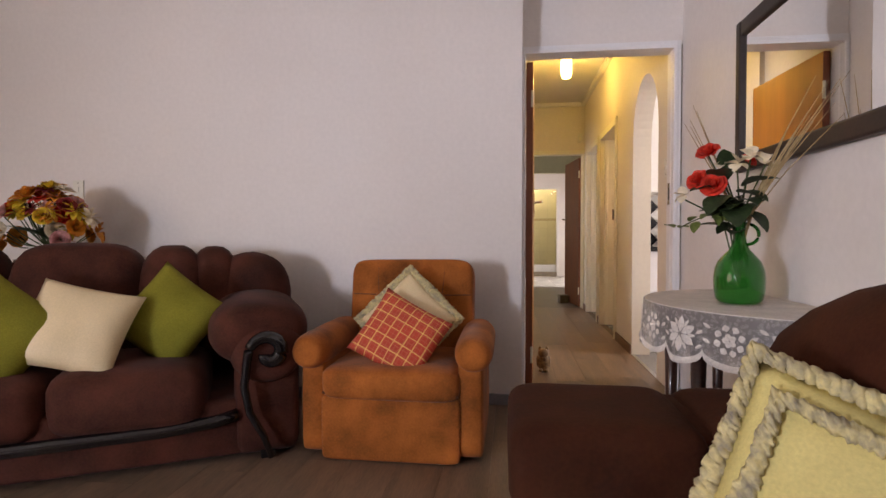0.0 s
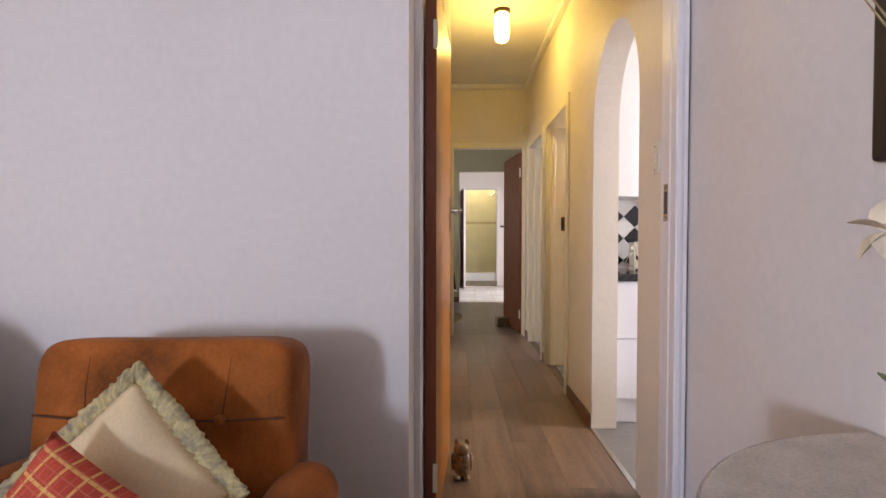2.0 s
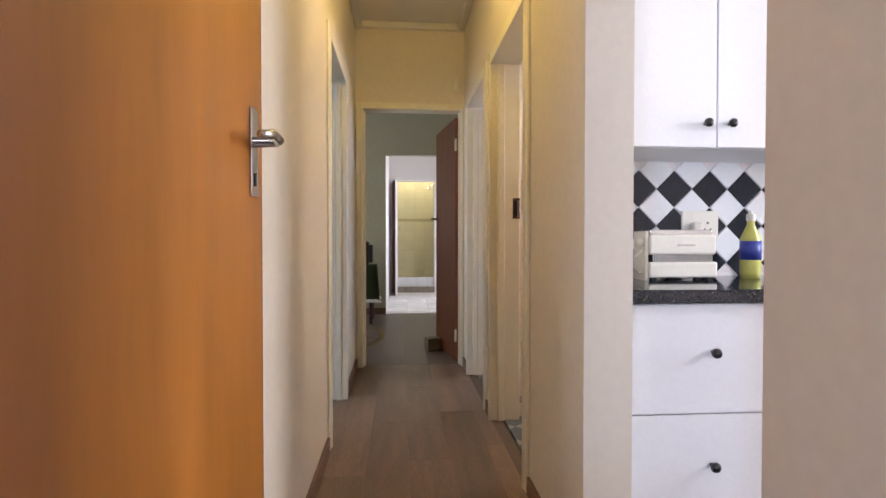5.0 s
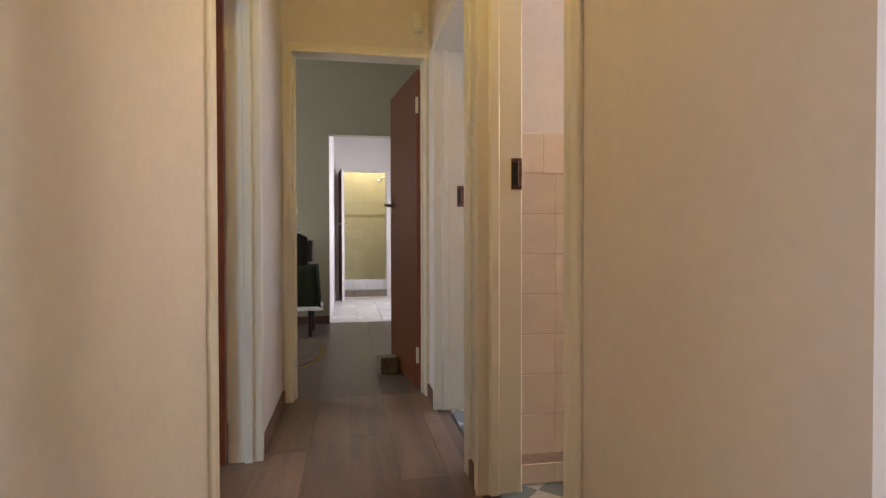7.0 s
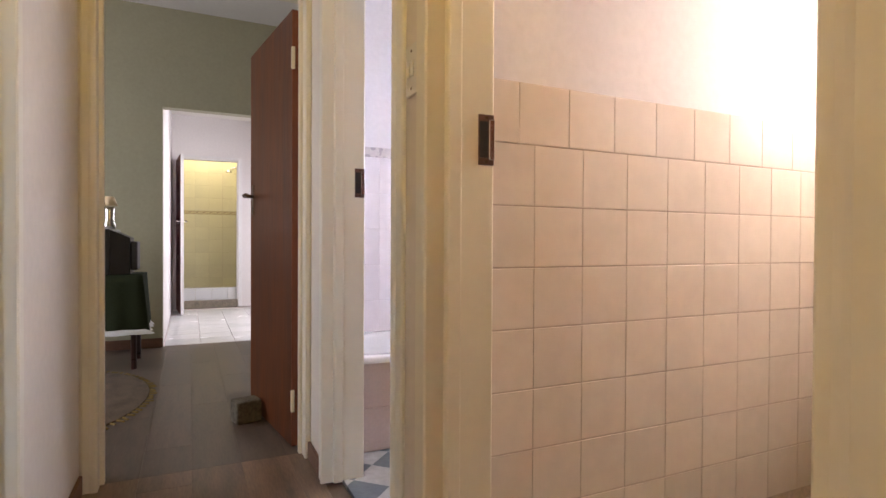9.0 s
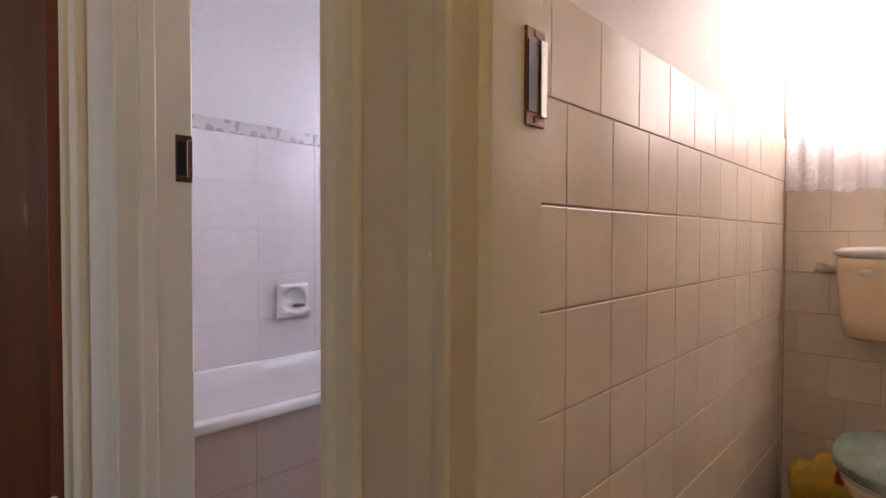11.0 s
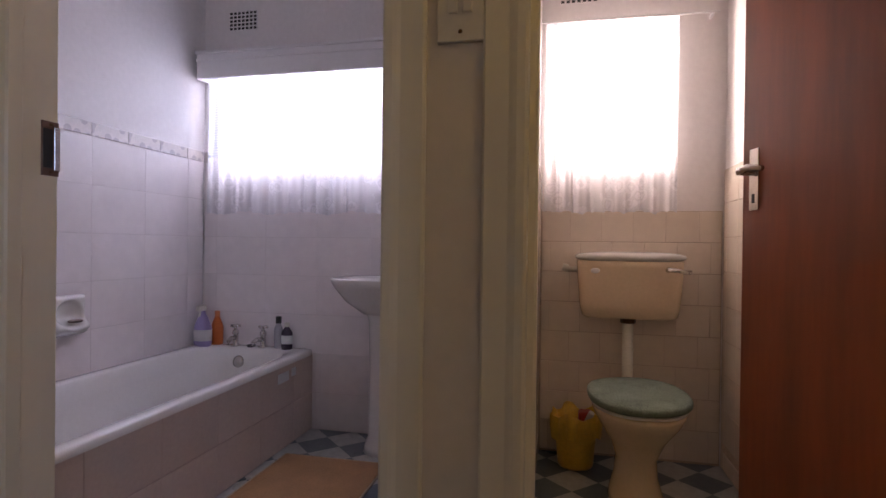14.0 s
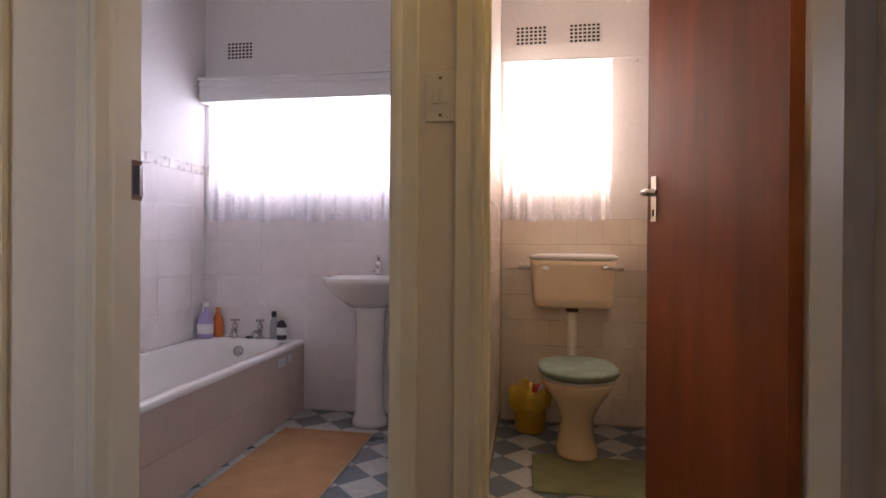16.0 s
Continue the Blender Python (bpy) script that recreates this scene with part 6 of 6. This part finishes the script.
part("border", boxes([(-0.525, 0.435, -0.262, -0.2555, 0.0, 0.008), (-0.525, 0.435, 0.2355, 0.242, 0.0, 0.008), (0.4305, 0.437, -0.255, 0.235, 0.0, 0.008)]), surf("pale_mat_border", (0.55, 0.42, 0.30), 0.95), bmat)

# pelmet, curtain rails and curtains
pel = thing("pelmet", Matrix.Identity(4), "white wooden pelmet over the bathroom window", "pelmet")
part("front_board", boxes([(BX - 0.11, BX - 0.09, 7.15, 8.62, 1.872, 2.005)], bevel=0.004), M["frame_white"], pel)
part("top_board", boxes([(BX - 0.115, BX - 0.002, 7.15, 8.63, 2.006, 2.022)], bevel=0.003), M["frame_white"], pel)
part("moulding", boxes([(BX - 0.118, BX - 0.1105, 7.15, 8.62, 1.965, 1.976)]), M["frame_white"], pel)
part("end_board", boxes([(BX - 0.089, BX - 0.002, 8.60, 8.62, 1.872, 2.005)]), M["frame_white"], pel)


def curtain(name, x, y0, y1, z0, z1, folds, label, depth=0.018, seed=0.0, net_from=0.36):
    """A gathered net curtain across a window in the outer wall: plain net, a zigzag braid and a lace flounce."""
    ob = thing(name, Matrix.Identity(4), label, "curtain")
    zm = z0 + (z1 - z0) * net_from

    def on(f, z, off=0.0):
        """The cloth's surface: folds of uneven width that open towards the hem."""
        g = f + 0.020 * noise.noise(Vector((f * 4 + seed, z * 1.5, 0.3))) * (z1 - z) / (z1 - z0)
        ph = folds * 2 * math.pi * g + 3.5 * noise.noise(Vector((g * 4 + seed, 0, 0)))
        amp = 0.4 + 0.8 * abs(noise.noise(Vector((g * 6 + seed, 4.0, 0)))) + 0.9 * max(0, noise.noise(Vector((g * 3.1 + seed, 9.0, 0))))
        deep = depth * amp * (0.55 + 0.75 * (z1 - z) / (z1 - z0))
        return (x - off + deep * math.sin(ph) + 0.35 * deep * math.sin(2.3 * ph + 1), y0 + (y1 - y0) * f + 0.35 * deep * math.cos(ph), z)

    for nm, a, b, mt, off in (("net", zm, z1, M["net"], 0.0), ("lace_flounce", z0, zm, M["lace_curtain"], 0.001)):
        bmk = bmesh.new()
        n, k = 220, 10
        rows = []
        for i in range(n + 1):
            f = i / n
            hem = 0.016 * noise.noise(Vector((f * 9 + seed, 7.0, 0))) + 0.007 * abs(math.sin(f * folds * 5)) if nm == "lace_flounce" else 0.0
            rows.append([bmk.verts.new(on(f, a + (b - a) * j / k + hem * (1 - j / k), off)) for j in range(k + 1)])
        for p, q in zip(rows, rows[1:]):
            for j in range(k):
                bmk.faces.new((p[j], q[j], q[j + 1], p[j + 1]))
        part(nm, bmk, mt, ob, smooth=True)
    teeth = int((y1 - y0) / 0.012)
    pts = [on(i / teeth, zm + (0.011 if i % 2 else -0.001), 0.004) for i in range(teeth + 1)]
    part("braid", tube(bmesh.new(), pts, 0.0022, 4), M["braid"], ob, "zigzag braid between net and flounce")
    return ob


curtain("net_curtain", BX - 0.066, 7.18, 8.575, 1.145, 2.0, 15, "white gathered net curtain with a lace flounce", seed=1)
curtain("net_curtain", BX - 0.062, 6.175, 6.765, 1.148, 2.045, 8, "white net curtain with a flower lace flounce", seed=6, depth=0.014)
rail = thing("curtain_rail", Matrix.Identity(4), "thin white curtain wire over the toilet window", "curtain rail")
part("wire", tube(bmesh.new(), [(BX - 0.068, 6.01, 2.042), (BX - 0.068, 6.786, 2.05)], 0.006, 8), M["frame_white"], rail)
part("hook", boxes([(BX - 0.068, BX - 0.001, 6.03, 6.04, 2.035, 2.05)]), M["frame_white"], rail)


def air_brick(y0, y1, z0, z1):
    ob = thing("air_brick", Matrix.Identity(4), "white perforated air brick high in the wall", "air vent", "air bricks")
    part("plate", boxes([(BX - 0.006, BX - 0.001, y0, y1, z0, z1)], bevel=0.001), M["wall_white"], ob)
    hole = mesh_of("hole", boxes([(-0.0008, 0.0008, -0.0075, 0.0075, -0.006, 0.006)]), M["plastic_black"])
    for i in range(7):
        for j in range(5):
            h = new("hole", hole)
            h.parent = ob
            h.matrix_basis = pose(BX - 0.007, y0 + (y1 - y0) * (i + 0.5) / 7, z0 + (z1 - z0) * (j + 0.5) / 5)
    return ob


air_brick(8.325, 8.495, 2.16, 2.265)
air_brick(6.53, 6.705, 2.155, 2.262)
air_brick(6.235, 6.405, 2.155, 2.262)

# ---- toilet ----
TYC = 6.385


def build_toilet():
    ob = thing("toilet", pose(2.86, TYC, 0) @ Matrix.Diagonal((1, 1, 0.95, 1)), "cream toilet bowl with a green fabric lid cover", "toilet")
    bm = bmesh.new()
    n = 36
    rings = []
    for hx, hy, z, ox in ((0.155, 0.105, 0.0, 0.02), (0.15, 0.10, 0.03, 0.02), (0.115, 0.082, 0.10, 0.03), (0.105, 0.078, 0.18, 0.02), (0.14, 0.105, 0.26, 0.0), (0.20, 0.15, 0.34, -0.02), (0.225, 0.172, 0.385, -0.02), (0.225, 0.172, 0.40, -0.02), (0.16, 0.12, 0.40, -0.02), (0.10, 0.08, 0.30, -0.01), (0.03, 0.03, 0.24, 0)):
        rings.append([bm.verts.new((ox + hx * spow(math.cos(2 * math.pi * i / n), 0.9), hy * spow(math.sin(2 * math.pi * i / n), 0.9), z)) for i in range(n)])
    for a, b in zip(rings, rings[1:]):
        for i in range(n):
            bm.faces.new((a[i], a[(i + 1) % n], b[(i + 1) % n], b[i]))
    bm.faces.new(rings[0][::-1])
    bm.faces.new(rings[-1])
    part("bowl", bm, M["porcelain_cream"], ob, smooth=True)
    part("outlet", tube(bmesh.new(), [(0.12, 0, 0.2), (0.24, 0, 0.18), (0.33, 0, 0.12)], 0.055, 14), M["porcelain_cream"], ob, smooth=True)
    part("seat_ring", puff(bmesh.new(), (-0.02, 0, 0.41), (0.23, 0.178, 0.012), 0.5, 0.9, n=36), M["porcelain"], ob, smooth=True)
    part("lid_cover", puff(bmesh.new(), (-0.02, 0, 0.437), (0.245, 0.19, 0.028), 0.55, 0.9, n=44, wob=0.05), surf("green_terry_cover", (0.20, 0.25, 0.20), 0.95, var=0.2, s1=14, s2=160, bump=0.5), ob, "sage green terry lid cover", smooth=True)
    return ob


build_toilet()
ci = thing("cistern", pose(3.21, TYC, 0), "cream wall-hung toilet cistern with a chrome lever", "cistern")
bm = bmesh.new()
n = 40
rings = []
for hx, hy, z in ((0.070, 0.185, 0.672), (0.083, 0.205, 0.684), (0.088, 0.215, 0.73), (0.09, 0.228, 0.90), (0.09, 0.229, 0.928)):
    rings.append([bm.verts.new((hx * spow(math.cos(2 * math.pi * i / n), 0.3), hy * spow(math.sin(2 * math.pi * i / n), 0.3), z)) for i in range(n)])
for a, b in zip(rings, rings[1:]):
    for i in range(n):
        bm.faces.new((a[i], a[(i + 1) % n], b[(i + 1) % n], b[i]))
bm.faces.new(rings[0][::-1])
bm.faces.new(rings[-1])
part("tank", bm, M["porcelain_cream"], ci, smooth=True)
part("tank_lid", puff(bmesh.new(), (0.0, 0, 0.947), (0.095, 0.236, 0.024), 0.75, 0.25, n=40), M["porcelain"], ci, smooth=True)
part("badge", puff(bmesh.new(), (-0.088, 0.15, 0.885), (0.006, 0.02, 0.012), 0.8, 0.8, n=14), M["porcelain"], ci, smooth=True)
lv = part("flush_lever", tube(bmesh.new(), [(-0.085, -0.155, 0.893), (-0.11, -0.155, 0.895), (-0.115, -0.19, 0.892), (-0.115, -0.235, 0.882)], 0.009, 8, [0.013, 0.011, 0.009, 0.007]), M["chrome"], ci, "worn chrome flush lever", smooth=True)
part("overflow_stub", tube(bmesh.new(), [(0.03, 0.22, 0.885), (0.03, 0.262, 0.887), (0.03, 0.266, 0.888), (0.03, 0.292, 0.895)], 0.013, 10, [0.013, 0.012, 0.019, 0.017]), M["plastic_white"], ci, smooth=True)
part("supply_stub", tube(bmesh.new(), [(0.03, -0.22, 0.88), (0.03, -0.275, 0.88)], 0.009, 8), M["chrome"], ci, smooth=True)
part("flush_pipe", tube(bmesh.new(), [(-0.015, 0.0, 0.675), (-0.015, 0.0, 0.40), (-0.03, 0.0, 0.34)], 0.024, 14), M["plastic_white"], ci, "white flush pipe", smooth=True)
part("pipe_nut", lathe(bmesh.new(), [(0.032, 0.648), (0.034, 0.655), (0.034, 0.673)], 8, cx=-0.015), M["brass_dark"], ci)

bn = thing("waste_bin", pose(3.155, 6.61, 0) @ Matrix.Diagonal((1.1, 1.1, 1.12, 1)), "small yellow plastic bin lined with a yellow bag", "bin")
my = surf("yellow_plastic", (0.62, 0.36, 0.02), 0.4, var=0.08)
part("bucket", lathe(bmesh.new(), [(0.068, 0.0), (0.072, 0.01), (0.088, 0.19), (0.082, 0.19), (0.066, 0.02), (0.0, 0.015)], 28), my, bn, smooth=True)
bmk = bmesh.new()
rows_b = []
for i in range(48):
    a = 2 * math.pi * i / 48
    w = 0.008 * math.sin(7 * a) + 0.005 * math.sin(13 * a + 1)
    rows_b.append([bmk.verts.new(((r + w * s) * math.cos(a), (r + w * s) * math.sin(a), z + 0.012 * s * math.sin(5 * a))) for r, z, s in ((0.096, 0.12, 0.8), (0.100, 0.17, 1.0), (0.098, 0.215, 1.2), (0.084, 0.212, 0.8), (0.07, 0.15, 0.3))])
for i in range(48):
    p, q = rows_b[i], rows_b[(i + 1) % 48]
    for j in range(4):
        bmk.faces.new((p[j], q[j], q[j + 1], p[j + 1]))
part("bin_bag", bmk, surf("yellow_bag", (0.66, 0.42, 0.04), 0.45, var=0.1), bn, "crumpled yellow bag folded over the rim", smooth=True)
part("red_wrapper", boxes([(-0.05, 0.02, -0.065, -0.01, 0.13, 0.225)], bevel=0.01), surf("red_wrapper", (0.42, 0.03, 0.02), 0.4, var=0.1), bn)
part("paper_roll", tube(bmesh.new(), [(-0.04, -0.03, 0.16), (-0.07, -0.06, 0.235)], 0.012, 10), M["cloth_white"], bn)

pm = thing("pedestal_mat", pose(2.66, 6.36, 0), "flat olive green pedestal mat in front of the toilet", "mat")
part("mat", boxes([(-0.27, 0.13, -0.27, 0.24, 0.0, 0.010)], bevel=0.004), surf("olive_mat", (0.23, 0.24, 0.13), 0.95, var=0.15, s1=10, s2=150, bump=0.35), pm)


# ---- pieces: tiles and planks ----
def tile_mesh(name, w, h, t, material, bev=0.0025):
    """One glazed tile in its own x-z plane, proud along -y, with soft edges."""
    bm = bmesh.new()
    a = [bm.verts.new(p) for p in ((-w / 2, 0, -h / 2), (w / 2, 0, -h / 2), (w / 2, 0, h / 2), (-w / 2, 0, h / 2))]
    b = [bm.verts.new(p) for p in ((-w / 2, -t + min(bev * 0.6, t * 0.5), -h / 2), (w / 2, -t + min(bev * 0.6, t * 0.5), -h / 2), (w / 2, -t + min(bev * 0.6, t * 0.5), h / 2), (-w / 2, -t + min(bev * 0.6, t * 0.5), h / 2))]
    c = [bm.verts.new(p) for p in ((-w / 2 + bev, -t, -h / 2 + bev), (w / 2 - bev, -t, -h / 2 + bev), (w / 2 - bev, -t, h / 2 - bev), (-w / 2 + bev, -t, h / 2 - bev))]
    for i in range(4):
        k = (i + 1) % 4
        bm.faces.new((a[i], a[k], b[k], b[i]))
        bm.faces.new((b[i], b[k], c[k], c[i]))
    bm.faces.new(c)
    return mesh_of(name, bm, material)


tr = random.Random(11)


def lay(parent, me, x, y, z, rz, spin=0.0):
    ob = new("tile", me)
    ob.parent = parent
    ob.matrix_basis = pose(x, y, z, 0, 0, rz) @ pose(0, 0, 0, tr.uniform(-0.22, 0.22), spin, tr.uniform(-0.22, 0.22))
    return ob


def cut_tiles(parent, width_cache, u0, u1, start, pitch, place, z, h, t, material, gap, bev=0.0014):
    """A course of tiles from u0 to u1 with joints at start + k * pitch, the ends cut to fit."""
    k = math.floor((u0 - start) / pitch)
    while start + k * pitch < u1 - 0.004:
        a, b = max(u0, start + k * pitch + gap / 2), min(u1, start + (k + 1) * pitch - gap / 2)
        k += 1
        if b - a < 0.012:
            continue
        key = (round(b - a, 3), round(h, 3), material.name)
        if key not in width_cache:
            width_cache[key] = tile_mesh("tile", b - a, h, t, material, bev)
        place(parent, width_cache[key], (a + b) / 2, z)


cache = {}
P = 0.1535
# toilet: cream tiles in nine courses
bed = 0.006
def course_levels(top, count):
    return [top - P * (i + 0.5) for i in range(count)]


wl = structure("tiling_toilet_left", boxes([(XRO + 0.002, BX - 0.012, WL - bed, WL - 0.0005, 0, 1.346)]), M["grout"], "cream wall tiling in brown joints", "tiling")
wb = structure("tiling_toilet_back", boxes([(BX - bed, BX - 0.0005, 5.972, WL - 0.008, 0, 1.16)]), M["grout"], "cream wall tiling in brown joints", "tiling")
wr = structure("tiling_toilet_right", boxes([(XRO + 0.03, BX - 0.012, 5.9605, 5.96 + bed, 0, 1.346)]), M["grout"], "cream wall tiling in brown joints", "tiling")
for i, z in enumerate(course_levels(1.346, 9)):
    h = P - 0.003
    if z - h / 2 < 0.0:
        h = 2 * (z - 0.004) if z > 0.02 else 0.0
    if h < 0.02:
        continue
    cut_tiles(wl, cache, XRO + 0.006, BX - 0.014, 1.74 - (0.047 if i == 0 else 0.0), P, lambda p, me, u, zz: lay(p, me, u, WL - bed, zz, 0), z, h, 0.003, M["tile_wc"], 0.0014)
    cut_tiles(wr, cache, XRO + 0.034, BX - 0.014, 1.70, P, lambda p, me, u, zz: lay(p, me, u, 5.96 + bed, zz, 180), z, h, 0.003, M["tile_wc"], 0.0014)
PB = 0.1437
for i in range(8):
    cut_tiles(wb, cache, 5.975, WL - 0.014, 6.02 + (0.05 if i % 2 else 0.0), PB, lambda p, me, u, zz: lay(p, me, BX - bed, u, zz, -90), 0.009 + PB * (i + 0.5), PB - 0.0028, 0.003, M["tile_wc"], 0.0012)

# bathroom: large white tiles below a printed border
bl_ = structure("tiling_bath_far", boxes([(XRO + 0.002, BX - 0.012, BF - bed, BF - 0.0005, 0.0, 1.495)]), M["grout_white"], "white wall tiling beside the bath", "tiling")
bb_ = structure("tiling_bath_back", boxes([(BX - bed, BX - 0.0005, 6.905, 7.28, 0, 1.49), (BX - bed, BX - 0.0005, 7.28, 8.52, 0, 1.215), (BX - bed, BX - 0.0005, 8.52, BF - 0.008, 0, 1.49)]), M["grout_white"], "white wall tiling under the bathroom window", "tiling")


def border_print(name):
    m = surf(name, (0.66, 0.60, 0.57), 0.2, var=0.05)
    n, l = m.node_tree.nodes, m.node_tree.links
    b = n["Principled BSDF"]
    base = b.inputs["Base Color"].links[0].from_socket
    tc = n.new("ShaderNodeTexCoord")
    wv = n.new("ShaderNodeTexVoronoi")
    wv.inputs["Scale"].default_value = 17
    l.new(tc.outputs["Object"], wv.inputs["Vector"])
    lt = n.new("ShaderNodeMath")
    lt.operation = "LESS_THAN"
    lt.inputs[1].default_value = 0.34
    l.new(wv.outputs["Distance"], lt.inputs[0])
    mx = n.new("ShaderNodeMix")
    mx.data_type = "RGBA"
    l.new(lt.outputs[0], mx.inputs[0])
    l.new(base, mx.inputs[6])
    mx.inputs[7].default_value = (0.44, 0.39, 0.39, 1)
    l.new(mx.outputs[2], b.inputs["Base Color"])
    return m


M["border"] = border_print("printed_border_tile")
M["border_leaf"] = surf("leaf_border_tile", (0.48, 0.42, 0.24), 0.3, var=0.35, s1=30, s2=60, dark=(0.16, 0.10, 0.06))
for i in range(7):
    z = 1.436 - 0.2065 * (i + 0.5)
    h = 0.2065 - 0.0022
    if z - h / 2 < 0.0:
        z, h = (1.436 - 0.2065 * i) / 2, 1.436 - 0.2065 * i - 0.004
    cut_tiles(bl_, cache, XRO + 0.006, BX - 0.014, 1.95, 0.302, lambda p, me, u, zz: lay(p, me, u, BF - bed, zz, 0), z, h, 0.0018, M["tile_bath"], 0.0007, 0.001)
    for a, b in (((6.915, 7.27), (8.525, BF - 0.014)) if i == 0 else ((6.915, BF - 0.014),)):
        cut_tiles(bb_, cache, a, b, 7.05, 0.302, lambda p, me, u, zz: lay(p, me, BX - bed, u, zz, -90), z, h, 0.0018, M["tile_bath"], 0.0007, 0.001)
cut_tiles(bl_, cache, XRO + 0.006, BX - 0.014, 1.95, 0.2, lambda p, me, u, zz: lay(p, me, u, BF - bed, zz, 0), 1.466, 0.056, 0.003, M["border"], 0.001)
for a, b in ((6.915, 7.27), (8.525, BF - 0.014)):
    cut_tiles(bb_, cache, a, b, 7.05, 0.2, lambda p, me, u, zz: lay(p, me, BX - bed, u, zz, -90), 1.466, 0.056, 0.003, M["border"], 0.001)

# kitchen: black and white tiles set on their points
kt = structure("tiling_kitchen", boxes([(KX0, 2.9, KY - bed, KY - 0.0005, 0.88, 1.32)]), M["grout_white"], "black and white diamond tiling over the worktop", "tiling")
D = 0.147
side = D / math.sqrt(2) - 0.003
kb, kw = tile_mesh("tile", side, side, 0.006, M["tile_black"]), tile_mesh("tile", side, side, 0.006, M["tile_white"])
for i in range(-1, 18):
    for j in range(-1, 7):
        x, z = 1.6455 + D / 2 * i, 0.845 + D / 2 * j
        if (i + j) % 2 or x > 2.85 or x < KX0 + 0.03 or z < 0.85 or z > 1.36:
            continue
        lay(kt, kb if j % 2 else kw, x, KY - bed, z, 0, 45)

# shower room floor tiles and shower wall tiles
fbm = bmesh.new()
box(fbm, -0.148, 0.148, -0.148, 0.148, 0, 0.007, bevel=0.002, seg=1)
fme = mesh_of("tile", fbm, M["tile_floor"])
for i in range(5):
    for j in range(10):
        x, y = 0.895 + 0.30 * i, YB + 0.21 + 0.30 * j
        if x < 2.35 and y < YS - 0.1:
            ob = new("tile", fme)
            ob.parent = floor_shower
            ob.matrix_basis = pose(x, y, -0.008)

# shower: cream wall tiles round a leaf-printed border
shower_bed = bpy.data.objects["wall_shower_back"]
for i in range(12):
    z = 1.40 - 0.2 * (i - 4.5)
    if z > 0.2 and z < 2.65:
        cut_tiles(shower_bed, cache, 0.805, 1.675, 0.83, 0.2, lambda p, me, u, zz: lay(p, me, u, YSB, zz, 0), z + (0.03 if z > 1.4 else -0.03), 0.196, 0.004, M["tile_shower"], 0.004)
cut_tiles(shower_bed, cache, 0.805, 1.675, 0.83, 0.1, lambda p, me, u, zz: lay(p, me, u, YSB, zz, 0), 1.40, 0.052, 0.005, M["border_leaf"], 0.003)

# laminate planks
PL, PW = 1.2, 0.192


def plank_mesh(w, length, material):
    bm = bmesh.new()
    b = 0.0007
    lo = [bm.verts.new(p) for p in ((0, 0, -0.011), (w, 0, -0.011), (w, length, -0.011), (0, length, -0.011))]
    mi_ = [bm.verts.new(p) for p in ((0, 0, -b), (w, 0, -b), (w, length, -b), (0, length, -b))]
    hi = [bm.verts.new(p) for p in ((b, b, 0), (w - b, b, 0), (w - b, length - b, 0), (b, length - b, 0))]
    for i in range(4):
        k = (i + 1) % 4
        bm.faces.new((lo[i], lo[k], mi_[k], mi_[i]))
        bm.faces.new((mi_[i], mi_[k], hi[k], hi[i]))
    bm.faces.new(hi)
    return mesh_of("plank", bm, material)


pcache = {}


def lay_planks(x0, x1, y0, y1, material):
    k = 0
    x = 0.58 + math.floor((x0 - 0.58) / PW) * PW
    while x < x1 - 0.003:
        a, b = max(x, x0), min(x + PW - 0.0004, x1)
        y = y0 - (round(x / PW) * 0.437 % 1.0) * PL
        while y < y1 - 0.003:
            c, d = max(y, y0), min(y + PL - 0.0004, y1)
            if b - a > 0.004 and d - c > 0.004:
                key = (round(b - a, 3), round(d - c, 3), material.name)
                if key not in pcache:
                    pcache[key] = plank_mesh(b - a, d - c, material)
                ob = new("plank", pcache[key])
                ob.parent = floor
                ob.matrix_basis = pose(a, c, 0)
            y += PL
        x += PW


lay_planks(-3.6, XR, -1.7, 4.05, M["plank"])
lay_planks(XL, XR, 4.05, 8.10, M["plank"])
lay_planks(XL - 0.12, XL, 6.42, 7.19, M["plank"])
lay_planks(-2.2, XL - 0.12, 4.2, 7.92, M["plank"])
lay_planks(-1.8, 2.6, 8.10, YB + 0.05, M["plank_dark"])
